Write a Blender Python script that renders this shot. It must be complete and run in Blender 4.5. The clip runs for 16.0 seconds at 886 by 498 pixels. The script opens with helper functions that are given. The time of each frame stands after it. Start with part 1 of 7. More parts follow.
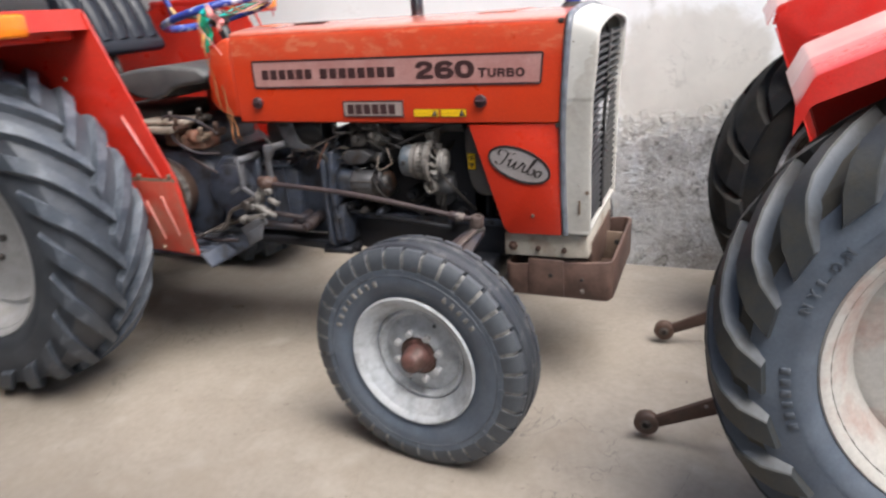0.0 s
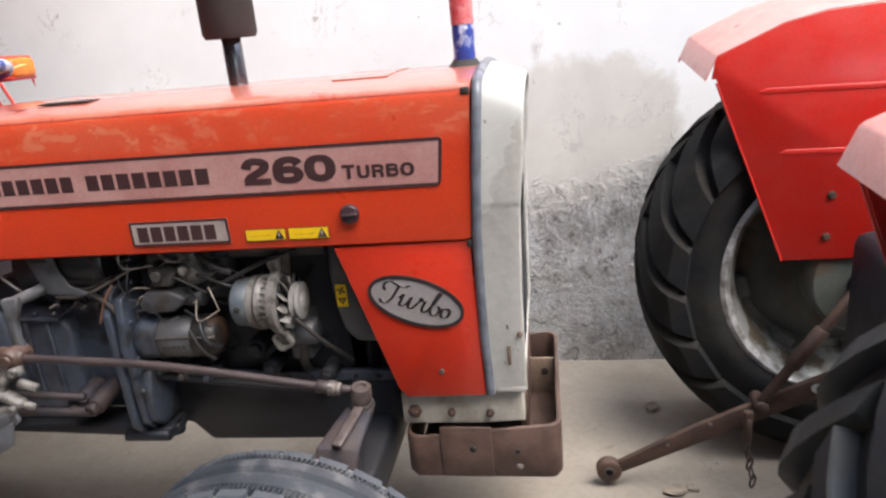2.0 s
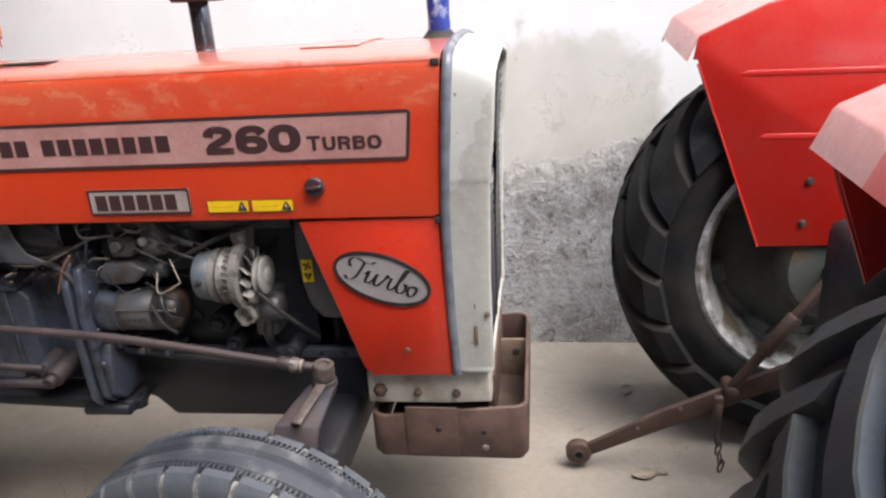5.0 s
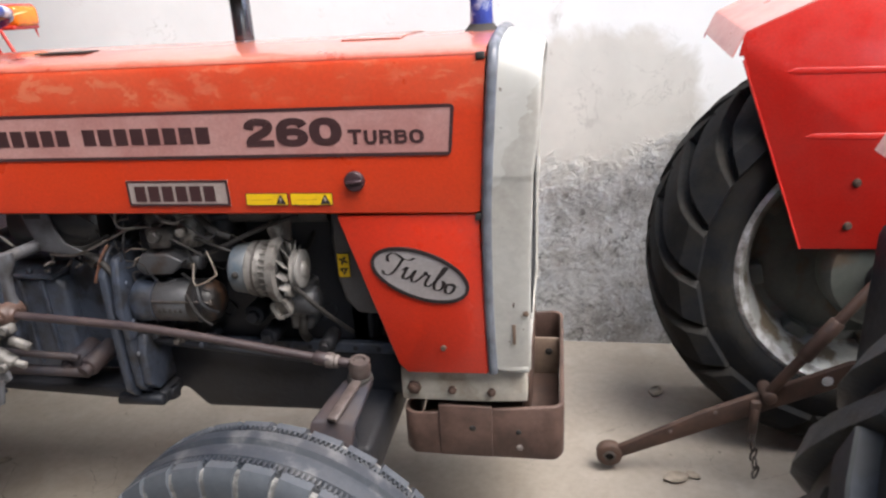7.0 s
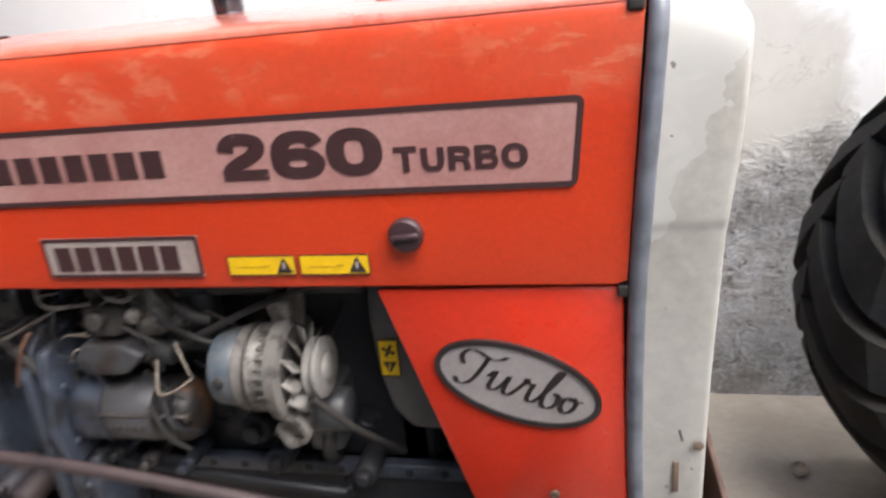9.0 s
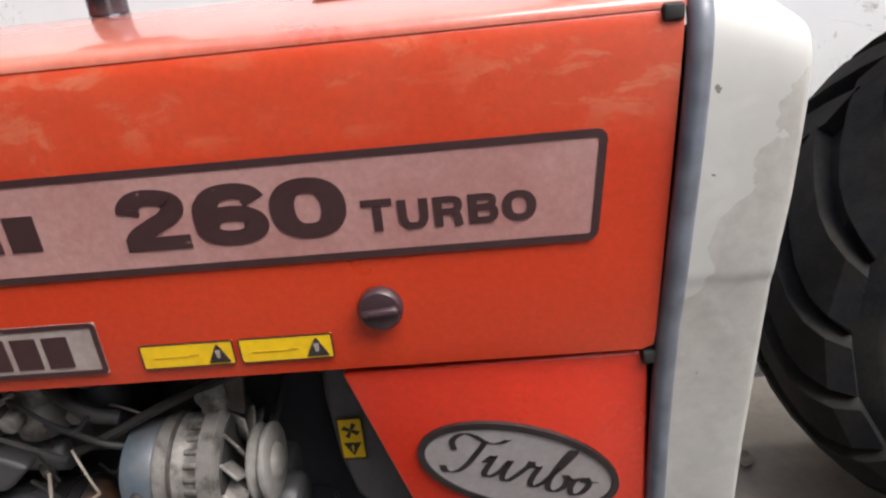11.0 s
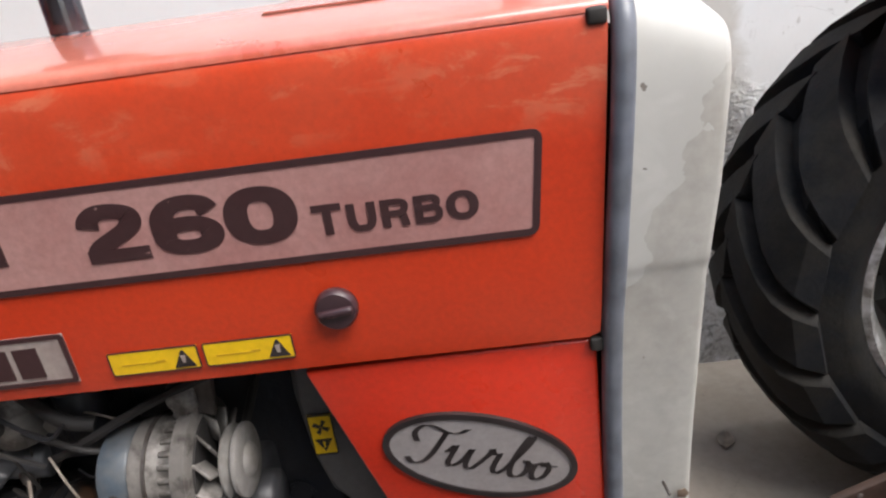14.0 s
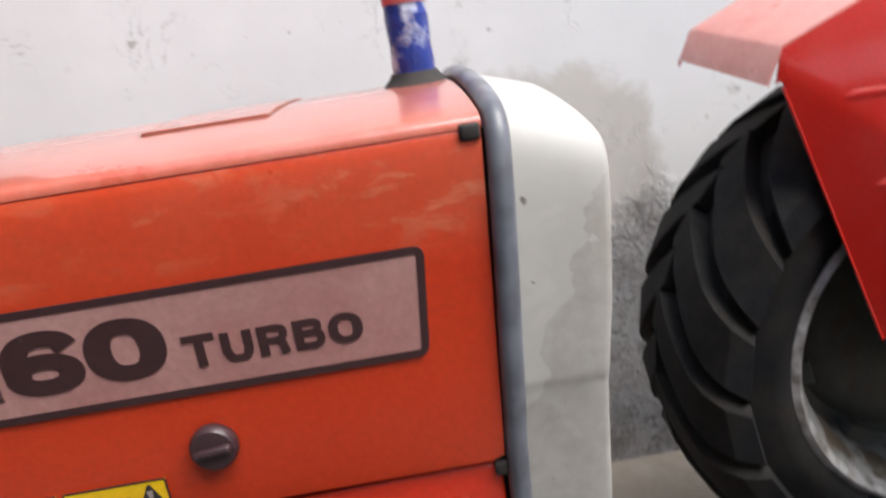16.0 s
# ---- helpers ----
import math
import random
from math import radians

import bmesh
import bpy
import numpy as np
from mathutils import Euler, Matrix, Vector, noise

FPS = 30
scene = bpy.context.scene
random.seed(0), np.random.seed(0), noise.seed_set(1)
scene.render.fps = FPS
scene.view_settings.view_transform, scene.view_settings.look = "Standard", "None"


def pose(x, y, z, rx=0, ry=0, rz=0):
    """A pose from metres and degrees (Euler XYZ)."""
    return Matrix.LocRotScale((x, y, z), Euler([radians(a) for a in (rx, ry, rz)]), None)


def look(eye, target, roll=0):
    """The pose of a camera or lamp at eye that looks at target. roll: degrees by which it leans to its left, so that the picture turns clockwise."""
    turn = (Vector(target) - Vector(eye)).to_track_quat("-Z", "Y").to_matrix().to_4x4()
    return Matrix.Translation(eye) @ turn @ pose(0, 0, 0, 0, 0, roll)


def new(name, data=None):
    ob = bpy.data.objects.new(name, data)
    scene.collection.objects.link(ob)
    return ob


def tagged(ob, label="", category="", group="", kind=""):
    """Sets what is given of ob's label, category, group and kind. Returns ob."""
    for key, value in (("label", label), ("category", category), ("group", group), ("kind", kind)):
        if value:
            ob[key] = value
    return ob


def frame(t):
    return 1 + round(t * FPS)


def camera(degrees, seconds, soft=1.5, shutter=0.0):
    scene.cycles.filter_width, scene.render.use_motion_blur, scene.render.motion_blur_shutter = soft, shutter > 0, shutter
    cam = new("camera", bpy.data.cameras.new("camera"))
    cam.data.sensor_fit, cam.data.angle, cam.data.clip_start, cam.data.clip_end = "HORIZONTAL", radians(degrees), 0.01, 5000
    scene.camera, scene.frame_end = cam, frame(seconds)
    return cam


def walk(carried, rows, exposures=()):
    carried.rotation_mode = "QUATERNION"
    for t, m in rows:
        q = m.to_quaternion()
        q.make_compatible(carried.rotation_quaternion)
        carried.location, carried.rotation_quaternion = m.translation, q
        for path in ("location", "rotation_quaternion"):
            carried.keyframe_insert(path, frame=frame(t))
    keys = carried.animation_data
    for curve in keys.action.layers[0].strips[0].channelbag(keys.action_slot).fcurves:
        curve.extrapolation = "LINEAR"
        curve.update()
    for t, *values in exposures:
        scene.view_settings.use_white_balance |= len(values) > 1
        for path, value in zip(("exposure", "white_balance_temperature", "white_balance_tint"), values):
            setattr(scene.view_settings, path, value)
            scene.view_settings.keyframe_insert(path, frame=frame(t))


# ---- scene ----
cam = camera(66.6, 16.0, soft=2.3, shutter=0.5)
PATH = [
    (0, (0.505, -2.199, 1.46), (-0.23, -0.473, 0.768), -3.9),
    (0.5, (0.414, -1.987, 1.467), (-0.219, -0.212, 0.797), -5.6),
    (1, (0.373, -1.757, 1.496), (-0.357, 0.009, 0.907), -4.9),
    (1.5, (0.297, -1.545, 1.48), (-0.161, 0.293, 0.838), -4.0),
    (1.6, (0.283, -1.51, 1.483), (-0.113, 0.332, 0.811), -4.4),
    (2, (0.182, -1.406, 1.496), (-0.132, 0.471, 0.884), -5.3),
    (2.5, (0.147, -1.38, 1.491), (-0.096, 0.509, 0.879), -4.3),
    (3, (0.181, -1.364, 1.478), (-0.075, 0.5, 0.802), -2.0),
    (3.5, (0.222, -1.342, 1.475), (-0.037, 0.518, 0.788), -3.5),
    (4, (0.222, -1.354, 1.477), (-0.05, 0.511, 0.809), -3.8),
    (6.5, (0.2, -1.371, 1.474), (-0.107, 0.484, 0.792), -2.8),
    (7, (0.172, -1.351, 1.477), (-0.162, 0.497, 0.791), -3.1),
    (7.5, (0.125, -1.317, 1.472), (-0.256, 0.498, 0.722), -5.1),
    (8, (0.064, -1.199, 1.443), (-0.385, 0.547, 0.578), -5.9),
    (8.2, (0.033, -1.143, 1.422), (-0.479, 0.607, 0.600), -5.9),
    (8.5, (0.044, -0.97, 1.454), (-0.625, 0.767, 0.721), -8.8),
    (9, (-0.029, -0.77, 1.395), (-0.46, 1.06, 0.712), -5.7),
    (9.5, (-0.145, -0.629, 1.442), (-0.3111, 1.2304, 0.7260), -6.3),
    (9.7, (-0.179, -0.62, 1.429), (-0.2821, 1.2332, 0.6840), -6.0),
    (11.8, (-0.129, -0.572, 1.435), (-0.2765, 1.2656, 0.6594), -6.1),
    (12, (-0.13, -0.583, 1.438), (-0.2659, 1.2620, 0.6797), -6.4),
    (12.5, (-0.128, -0.606, 1.442), (-0.2328, 1.2503, 0.7045), -5.9),
    (13, (-0.116, -0.616, 1.45), (-0.2150, 1.2359, 0.7007), -7.8),
    (13.5, (-0.106, -0.616, 1.442), (-0.1947, 1.2264, 0.6683), -7.4),
    (14, (-0.1, -0.609, 1.44), (-0.2166, 1.2254, 0.6503), -8.2),
    (14.5, (-0.1, -0.6, 1.441), (-0.1837, 1.2471, 0.6786), -7.5),
    (15, (-0.0660, -0.5880, 1.4480), (-0.0066, 1.2533, 0.6744), -9.8),
    (15.3, (-0.0330, -0.5770, 1.4450), (0.0260, 1.2860, 0.7200), -13.6),
    (15.5, (-0.0320, -0.5690, 1.4550), (0.0616, 1.2785, 0.7167), -13.7),
    (16, (-0.0340, -0.5710, 1.4450), (0.0240, 1.3452, 0.8890), -8.9),
]
STOPS = ((0, 1.42), (0.5, 1.93), (1.0, 1.80), (1.5, 1.62), (2.0, 1.45), (2.5, 1.34), (3.0, 1.42), (3.5, 1.53), (4.0, 1.51), (7.0, 1.50), (7.5, 1.55), (8.0, 1.87), (8.5, 1.95), (9.0, 1.68), (9.5, 1.36), (12.0, 1.30), (14.5, 1.24), (15.5, 1.36), (16.0, 1.05))
walk(cam, [(t, look(eye, target, roll)) for t, eye, target, roll in PATH], STOPS)

# ---- world, sun and exposure ----
world = bpy.data.worlds.new("sky")
scene.world = world
world.use_nodes = True
wn, wl = world.node_tree.nodes, world.node_tree.links
sky = wn.new("ShaderNodeTexSky")
sky.sky_type, sky.sun_disc, sky.sun_elevation, sky.sun_rotation = "NISHITA", False, radians(58), radians(122)
wl.new(sky.outputs[0], wn["Background"].inputs[0])
wn["Background"].inputs[1].default_value = 0.14
sky.dust_density, sky.ozone_density, sky.air_density = 3.0, 1.0, 1.0
sun = new("sun", bpy.data.lights.new("sun", "SUN"))
sun.data.energy, sun.data.angle, sun.data.color = 2.2, radians(50), (1.0, 0.99, 0.975)
sun.matrix_world = look((2.9, -1.7, 5.8), (0, 0, 0))


# ---- materials ----
def material(name, color, other=None, rough=0.5, metal=0.0, grain=40.0, blotch=4.0, mix=0.5, bump=0.15, dust=0.0, dust_color=(0.42, 0.37, 0.31), coat=0.0, spread=0.12, depth=0.002, scuff_sheen=None, coat_rough=0.12, spec=0.5):
    """A worn surface: two colours mixed by large blotches, fine grain in relief and roughness, and dust that lies on upward faces in patches."""
    m = bpy.data.materials.new(name)
    m.use_nodes = True
    n, l = m.node_tree.nodes, m.node_tree.links
    b = n["Principled BSDF"]
    coord = n.new("ShaderNodeTexCoord")
    def noise_node(scale, detail, roughness=0.6):
        t = n.new("ShaderNodeTexNoise")
        t.inputs["Scale"].default_value, t.inputs["Detail"].default_value, t.inputs["Roughness"].default_value = scale, detail, roughness
        l.new(coord.outputs["Object"], t.inputs["Vector"])
        return t
    def ramp(src, lo, hi, a=0.0, z=1.0):
        r = n.new("ShaderNodeMapRange")
        r.inputs[1].default_value, r.inputs[2].default_value, r.inputs[3].default_value, r.inputs[4].default_value = lo, hi, a, z
        l.new(src, r.inputs[0])
        return r.outputs[0]
    big, fine = noise_node(blotch, 5), noise_node(grain, 4)
    mixer = n.new("ShaderNodeMix")
    mixer.data_type = "RGBA"
    mixer.inputs[6].default_value = (*color, 1)
    mixer.inputs[7].default_value = (*(other or tuple(c * 0.75 for c in color)), 1)
    l.new(ramp(big.outputs[0], mix - spread, mix + spread), mixer.inputs[0])
    out = mixer.outputs[2]
    grainy = n.new("ShaderNodeMix")
    grainy.data_type, grainy.blend_type = "RGBA", "MULTIPLY"
    grainy.inputs[0].default_value = 0.35
    l.new(out, grainy.inputs[6])
    tone = n.new("ShaderNodeCombineColor")
    for i in range(3):
        l.new(ramp(fine.outputs[0], 0.3, 0.7, 0.6, 1.15), tone.inputs[i])
    l.new(tone.outputs[0], grainy.inputs[7])
    out = grainy.outputs[2]
    rough_out = ramp(big.outputs[0], 0.3, 0.7, max(0.02, rough - 0.1), min(1.0, rough + 0.1))
    if dust > 0:
        geo = n.new("ShaderNodeNewGeometry")
        sep = n.new("ShaderNodeSeparateXYZ")
        l.new(geo.outputs["Normal"], sep.inputs[0])
        patch = noise_node(9.0, 6, 0.7)
        m1 = n.new("ShaderNodeMath")
        m1.operation = "MULTIPLY"
        l.new(ramp(sep.outputs[2], -0.3, 0.9, 0.25, 1.0), m1.inputs[0])
        l.new(ramp(patch.outputs[0], 0.38, 0.68, 0.0, dust), m1.inputs[1])
        dm = n.new("ShaderNodeMix")
        dm.data_type = "RGBA"
        l.new(m1.outputs[0], dm.inputs[0])
        l.new(out, dm.inputs[6])
        dm.inputs[7].default_value = (*dust_color, 1)
        out = dm.outputs[2]
        ra = n.new("ShaderNodeMix")
        l.new(m1.outputs[0], ra.inputs[0])
        l.new(rough_out, ra.inputs[2])
        ra.inputs[3].default_value = 0.9
        rough_out = ra.outputs[0]
    if scuff_sheen:
        z0, z1, tint = scuff_sheen
        sp = n.new("ShaderNodeSeparateXYZ")
        l.new(coord.outputs["Object"], sp.inputs[0])
        wear = n.new("ShaderNodeMapping")
        wear.inputs["Scale"].default_value = (15.0, 15.0, 30.0)
        l.new(coord.outputs["Object"], wear.inputs[0])
        wn2 = n.new("ShaderNodeTexNoise")
        wn2.inputs["Scale"].default_value, wn2.inputs["Detail"].default_value, wn2.inputs["Roughness"].default_value, wn2.inputs["Distortion"].default_value = 1.0, 9, 0.66, 0.5
        l.new(wear.outputs[0], wn2.inputs["Vector"])
        where = n.new("ShaderNodeTexNoise")
        where.inputs["Scale"].default_value, where.inputs["Detail"].default_value = 5.0, 4
        l.new(coord.outputs["Object"], where.inputs["Vector"])
        band = n.new("ShaderNodeMath")
        band.operation = "MULTIPLY"
        l.new(ramp(sp.outputs[2], z0, z0 + 0.05), band.inputs[0])
        l.new(ramp(sp.outputs[2], z1 - 0.02, z1, 1.0, 0.5), band.inputs[1])
        flakes = n.new("ShaderNodeMath")
        flakes.operation = "MULTIPLY"
        l.new(ramp(wn2.outputs[0], 0.525, 0.60, 0.0, 0.42), flakes.inputs[0])
        l.new(ramp(where.outputs[0], 0.36, 0.52), flakes.inputs[1])
        # Besides the worn flakes, a tan sheen is put into the band's colour.
        sheen = n.new("ShaderNodeMath")
        l.new(flakes.outputs[0], sheen.inputs[0])
        l.new(ramp(where.outputs[0], 0.32, 0.66, 0.05, 0.22), sheen.inputs[1])
        both = n.new("ShaderNodeMath")
        both.operation = "MULTIPLY"
        l.new(band.outputs[0], both.inputs[0])
        l.new(sheen.outputs[0], both.inputs[1])
        sm = n.new("ShaderNodeMix")
        sm.data_type = "RGBA"
        l.new(both.outputs[0], sm.inputs[0])
        l.new(out, sm.inputs[6])
        sm.inputs[7].default_value = (*tint, 1)
        out = sm.outputs[2]
    l.new(out, b.inputs["Base Color"])
    l.new(rough_out, b.inputs["Roughness"])
    b.inputs["Metallic"].default_value = metal
    b.inputs["Specular IOR Level"].default_value = spec
    b.inputs["Coat Weight"].default_value = coat
    b.inputs["Coat Roughness"].default_value = coat_rough
    if bump > 0:
        bp = n.new("ShaderNodeBump")
        bp.inputs["Strength"].default_value, bp.inputs["Distance"].default_value = bump, depth
        l.new(fine.outputs[0], bp.inputs["Height"])
        l.new(bp.outputs[0], b.inputs["Normal"])
    return m


RED = material("hood_paint", (0.54, 0.042, 0.0100), (0.49, 0.034, 0.008), 0.34, dust=0.05, grain=140, blotch=2.2, bump=0.02, coat=0.15, dust_color=(0.58, 0.26, 0.15), scuff_sheen=(1.265, 1.385, (0.56, 0.20, 0.11)))
RED_LOW = material("panel_paint", (0.53, 0.029, 0.010), (0.47, 0.024, 0.009), 0.32, dust=0.04, grain=150, blotch=2.5, bump=0.02, coat=0.2, dust_color=(0.58, 0.30, 0.2))
# Paler than the sides: dust plus the wall's grazing reflection put into the colour.
RED_TOP_SHEEN = material("lid_sheen_paint", (0.54, 0.095, 0.055), (0.55, 0.135, 0.088), 0.30, dust=0.35, grain=140, blotch=2.0, bump=0.0, coat=0.9, coat_rough=0.10, dust_color=(0.60, 0.42, 0.34), spread=0.3)
RED_B = material("fender_paint", (0.60, 0.020, 0.012), (0.54, 0.016, 0.010), 0.3, dust=0.10, grain=150, blotch=2.0, bump=0.02, coat=0.5, dust_color=(0.6, 0.42, 0.36))
RED_RIB = material("fender_paint_dusty", (0.50, 0.018, 0.008), (0.44, 0.018, 0.009), 0.32, dust=0.12, grain=60, blotch=5, bump=0.04, coat=0.3, dust_color=(0.42, 0.22, 0.16))
# Faded red, with the sky's grazing reflection on the folds put into the pink.
FADED_SHEEN = material("faded_pink_sheen_paint", (0.66, 0.27, 0.23), (0.56, 0.17, 0.14), 0.3, grain=120, blotch=4, bump=0.03, coat=0.4, dust=0.2, dust_color=(0.7, 0.55, 0.5))
SILVER = material("grille_paint", (0.65, 0.67, 0.68), (0.52, 0.515, 0.49), 0.40, grain=50, blotch=5, bump=0.04, dust=0.12, mix=0.5, spread=0.012, dust_color=(0.56, 0.50, 0.42))
TRIM = material("trim_rubber", (0.15, 0.165, 0.20), (0.085, 0.095, 0.115), 0.36, grain=120, blotch=30, bump=0.12, coat=0.3, coat_rough=0.25, dust=0.15)
# The dust terms here put light on the upward lug faces into an olive tint.
TYRE = material("tyre_rubber_lit_tops", (0.0090, 0.0105, 0.0135), (0.0165, 0.0155, 0.0140), 0.68, grain=90, blotch=11, bump=0.4, dust=0.42, dust_color=(0.070, 0.064, 0.052), spec=0.14, depth=0.003)
RED_LOWER = material("fender_paint_scraped", (0.36, 0.026, 0.013), (0.25, 0.090, 0.060), 0.5, grain=60, blotch=6, bump=0.15, mix=0.54, spread=0.12, dust=0.35, dust_color=(0.36, 0.24, 0.17))
SLOT_DUST = material("dust_in_tread", (0.23, 0.222, 0.21), (0.10, 0.098, 0.096), 0.9, grain=120, blotch=26, bump=0.3, mix=0.52, spread=0.06)
TYRE_B = material("tyre_rubber_worn", (0.026, 0.031, 0.035), (0.043, 0.042, 0.036), 0.50, grain=90, blotch=14, bump=0.4, mix=0.56, spread=0.08, dust=0.22, dust_color=(0.09, 0.083, 0.068), depth=0.003)
# Pale blue for one lug flank: the light it catches is put into the colour.
TYRE_LIT_FLANK = material("tyre_lug_lit_flank", (0.090, 0.104, 0.124), (0.050, 0.054, 0.060), 0.46, grain=90, blotch=9, bump=0.35, mix=0.54, spread=0.10, dust=0.2, dust_color=(0.15, 0.14, 0.125))
# Raised, bluish albedo stands in for light from the front on the walls.
TYRE_WALL_LIT = material("tyre_wall_lit", (0.105, 0.132, 0.172), (0.075, 0.094, 0.124), 0.45, grain=120, blotch=6, bump=0.15, dust=0.22, dust_color=(0.28, 0.285, 0.29))
TYRE_BLOCK = material("tyre_block", (0.032, 0.040, 0.052), (0.056, 0.065, 0.078), 0.45, grain=120, blotch=14, bump=0.25, dust=0.25, dust_color=(0.20, 0.195, 0.19))
TYRE_CLAY = material("tyre_rubber_clay", (0.028, 0.028, 0.024), (0.056, 0.050, 0.038), 0.6, grain=90, blotch=6, bump=0.3, dust=0.3, dust_color=(0.10, 0.085, 0.066))
DUSTY = material("dusty_steel", (0.24, 0.205, 0.185), (0.09, 0.072, 0.065), 0.65, grain=90, blotch=40, bump=0.5)
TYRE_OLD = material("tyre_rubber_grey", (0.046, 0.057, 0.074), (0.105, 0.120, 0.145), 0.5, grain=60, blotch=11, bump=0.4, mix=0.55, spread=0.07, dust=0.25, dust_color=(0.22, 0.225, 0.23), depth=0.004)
# Darker copy of the lug rubber: shade between the lugs put into the carcass.
TYRE_OLD_SHADE = material("tyre_rubber_grey_valley_shade", (0.032, 0.039, 0.051), (0.060, 0.068, 0.082), 0.55, grain=60, blotch=8, bump=0.4, dust=0.2, dust_color=(0.16, 0.155, 0.15))
TYRE_FRONT = material("tyre_rubber_dusty", (0.026, 0.032, 0.042), (0.098, 0.100, 0.105), 0.5, grain=130, blotch=13, bump=0.3, mix=0.58, spread=0.05, dust=0.2, dust_color=(0.20, 0.19, 0.18))
RIM_WORN = material("rim_barrel_worn", (0.40, 0.41, 0.39), (0.13, 0.10, 0.065), 0.42, metal=0.3, grain=60, blotch=9, bump=0.2, mix=0.55, spread=0.05, dust=0.15)
RIM = material("rim_paint", (0.50, 0.51, 0.53), (0.40, 0.41, 0.42), 0.45, grain=90, blotch=9, bump=0.1, dust=0.3)
RIM_F = material("front_rim_paint", (0.47, 0.50, 0.53), (0.30, 0.315, 0.33), 0.36, grain=60, blotch=14, bump=0.2, mix=0.56, spread=0.09, dust=0.35, dust_color=(0.38, 0.35, 0.31))
RIM_B = material("rim_paint_chalky", (0.50, 0.485, 0.455), (0.40, 0.25, 0.21), 0.5, grain=70, blotch=7, bump=0.2, mix=0.60, dust=0.2)
DISC_D = material("oily_wheel_disc", (0.075, 0.086, 0.076), (0.085, 0.056, 0.034), 0.5, grain=60, blotch=7, bump=0.3, mix=0.60, spread=0.06, dust=0.25)
GALV = material("rim_bare_steel", (0.68, 0.69, 0.70), (0.24, 0.23, 0.21), 0.36, metal=0.4, grain=60, blotch=20, bump=0.2)
CAST = material("cast_blue_grey", (0.040, 0.050, 0.073), (0.014, 0.014, 0.016), 0.42, grain=60, blotch=14, bump=0.6, dust=0.25, dust_color=(0.10, 0.085, 0.075), depth=0.006, mix=0.56, spread=0.09)
CAST_D = material("cast_dark", (0.0135, 0.0155, 0.021), (0.018, 0.0175, 0.020), 0.5, grain=60, blotch=9, bump=0.4, dust=0.10, dust_color=(0.045, 0.040, 0.038), depth=0.004, spec=0.3)
BLACK = material("black_paint", (0.014, 0.014, 0.016), (0.022, 0.022, 0.024), 0.35, grain=120, blotch=6, bump=0.05)
BLACK_M = material("black_matt", (0.018, 0.016, 0.0155), (0.028, 0.024, 0.021), 0.75, grain=120, blotch=6, bump=0.1)
SEAT = material("black_vinyl", (0.012, 0.015, 0.023), (0.018, 0.021, 0.029), 0.36, grain=260, blotch=8, bump=0.1, spec=0.35)
SEAT_D = material("black_vinyl_dusty", (0.055, 0.060, 0.066), (0.078, 0.080, 0.082), 0.32, grain=200, blotch=5, bump=0.12, dust=0.7, dust_color=(0.16, 0.157, 0.15))
RUST = material("rusty_iron", (0.048, 0.026, 0.019), (0.086, 0.047, 0.033), 0.62, grain=110, blotch=14, bump=0.5, dust=0.15, dust_color=(0.22, 0.17, 0.13))
RUST_O = material("rust_red_casting", (0.22, 0.085, 0.05), (0.14, 0.085, 0.06), 0.6, grain=80, blotch=12, bump=0.3)
RUST_W = material("rusty_carrier", (0.064, 0.037, 0.029), (0.112, 0.064, 0.050), 0.55, grain=80, blotch=9, bump=0.4, mix=0.52, spread=0.08, dust=0.16, dust_color=(0.24, 0.17, 0.13))
BRACKET = material("dirty_cream_paint", (0.46, 0.43, 0.37), (0.27, 0.21, 0.155), 0.5, grain=60, blotch=12, bump=0.2, mix=0.58)
ARM = material("dusty_forging", (0.024, 0.024, 0.032), (0.040, 0.028, 0.027), 0.55, grain=70, blotch=14, bump=0.4, dust=0.08, dust_color=(0.18, 0.14, 0.13), spec=0.25)
OXIDE = material("brown_plate", (0.20, 0.145, 0.105), (0.14, 0.095, 0.07), 0.6, grain=60, blotch=9, bump=0.2)
KNUCKLE = material("greasy_forging", (0.085, 0.066, 0.060), (0.040, 0.026, 0.023), 0.5, grain=90, blotch=26, bump=0.4, mix=0.5, spread=0.1, dust=0.2, dust_color=(0.24, 0.20, 0.18))
ALU = material("cast_aluminium", (0.195, 0.182, 0.168), (0.060, 0.053, 0.047), 0.5, metal=0.3, grain=90, blotch=34, bump=0.7, mix=0.55, dust=0.25, dust_color=(0.27, 0.24, 0.21), spread=0.08)
PULLEY = material("pale_pulley", (0.29, 0.275, 0.26), (0.16, 0.148, 0.136), 0.45, metal=0.2, grain=90, blotch=18, bump=0.3, dust=0.2)
ALTBLUE = material("alternator_cap", (0.060, 0.076, 0.094), (0.095, 0.098, 0.10), 0.45, grain=90, blotch=18, bump=0.2, dust=0.2, dust_color=(0.18, 0.17, 0.16))
STARTER = material("starter_body", (0.056, 0.057, 0.062), (0.034, 0.021, 0.016), 0.42, grain=80, blotch=14, bump=0.4, mix=0.60, spread=0.06, dust=0.18, dust_color=(0.13, 0.11, 0.10))
SOOT_RUST = material("dark_rusty_cover", (0.018, 0.015, 0.014), (0.070, 0.034, 0.018), 0.5, grain=80, blotch=16, bump=0.4, mix=0.58, spread=0.05)
STEEL = material("worn_steel", (0.125, 0.112, 0.105), (0.055, 0.043, 0.036), 0.5, metal=0.5, grain=120, blotch=22, bump=0.35)
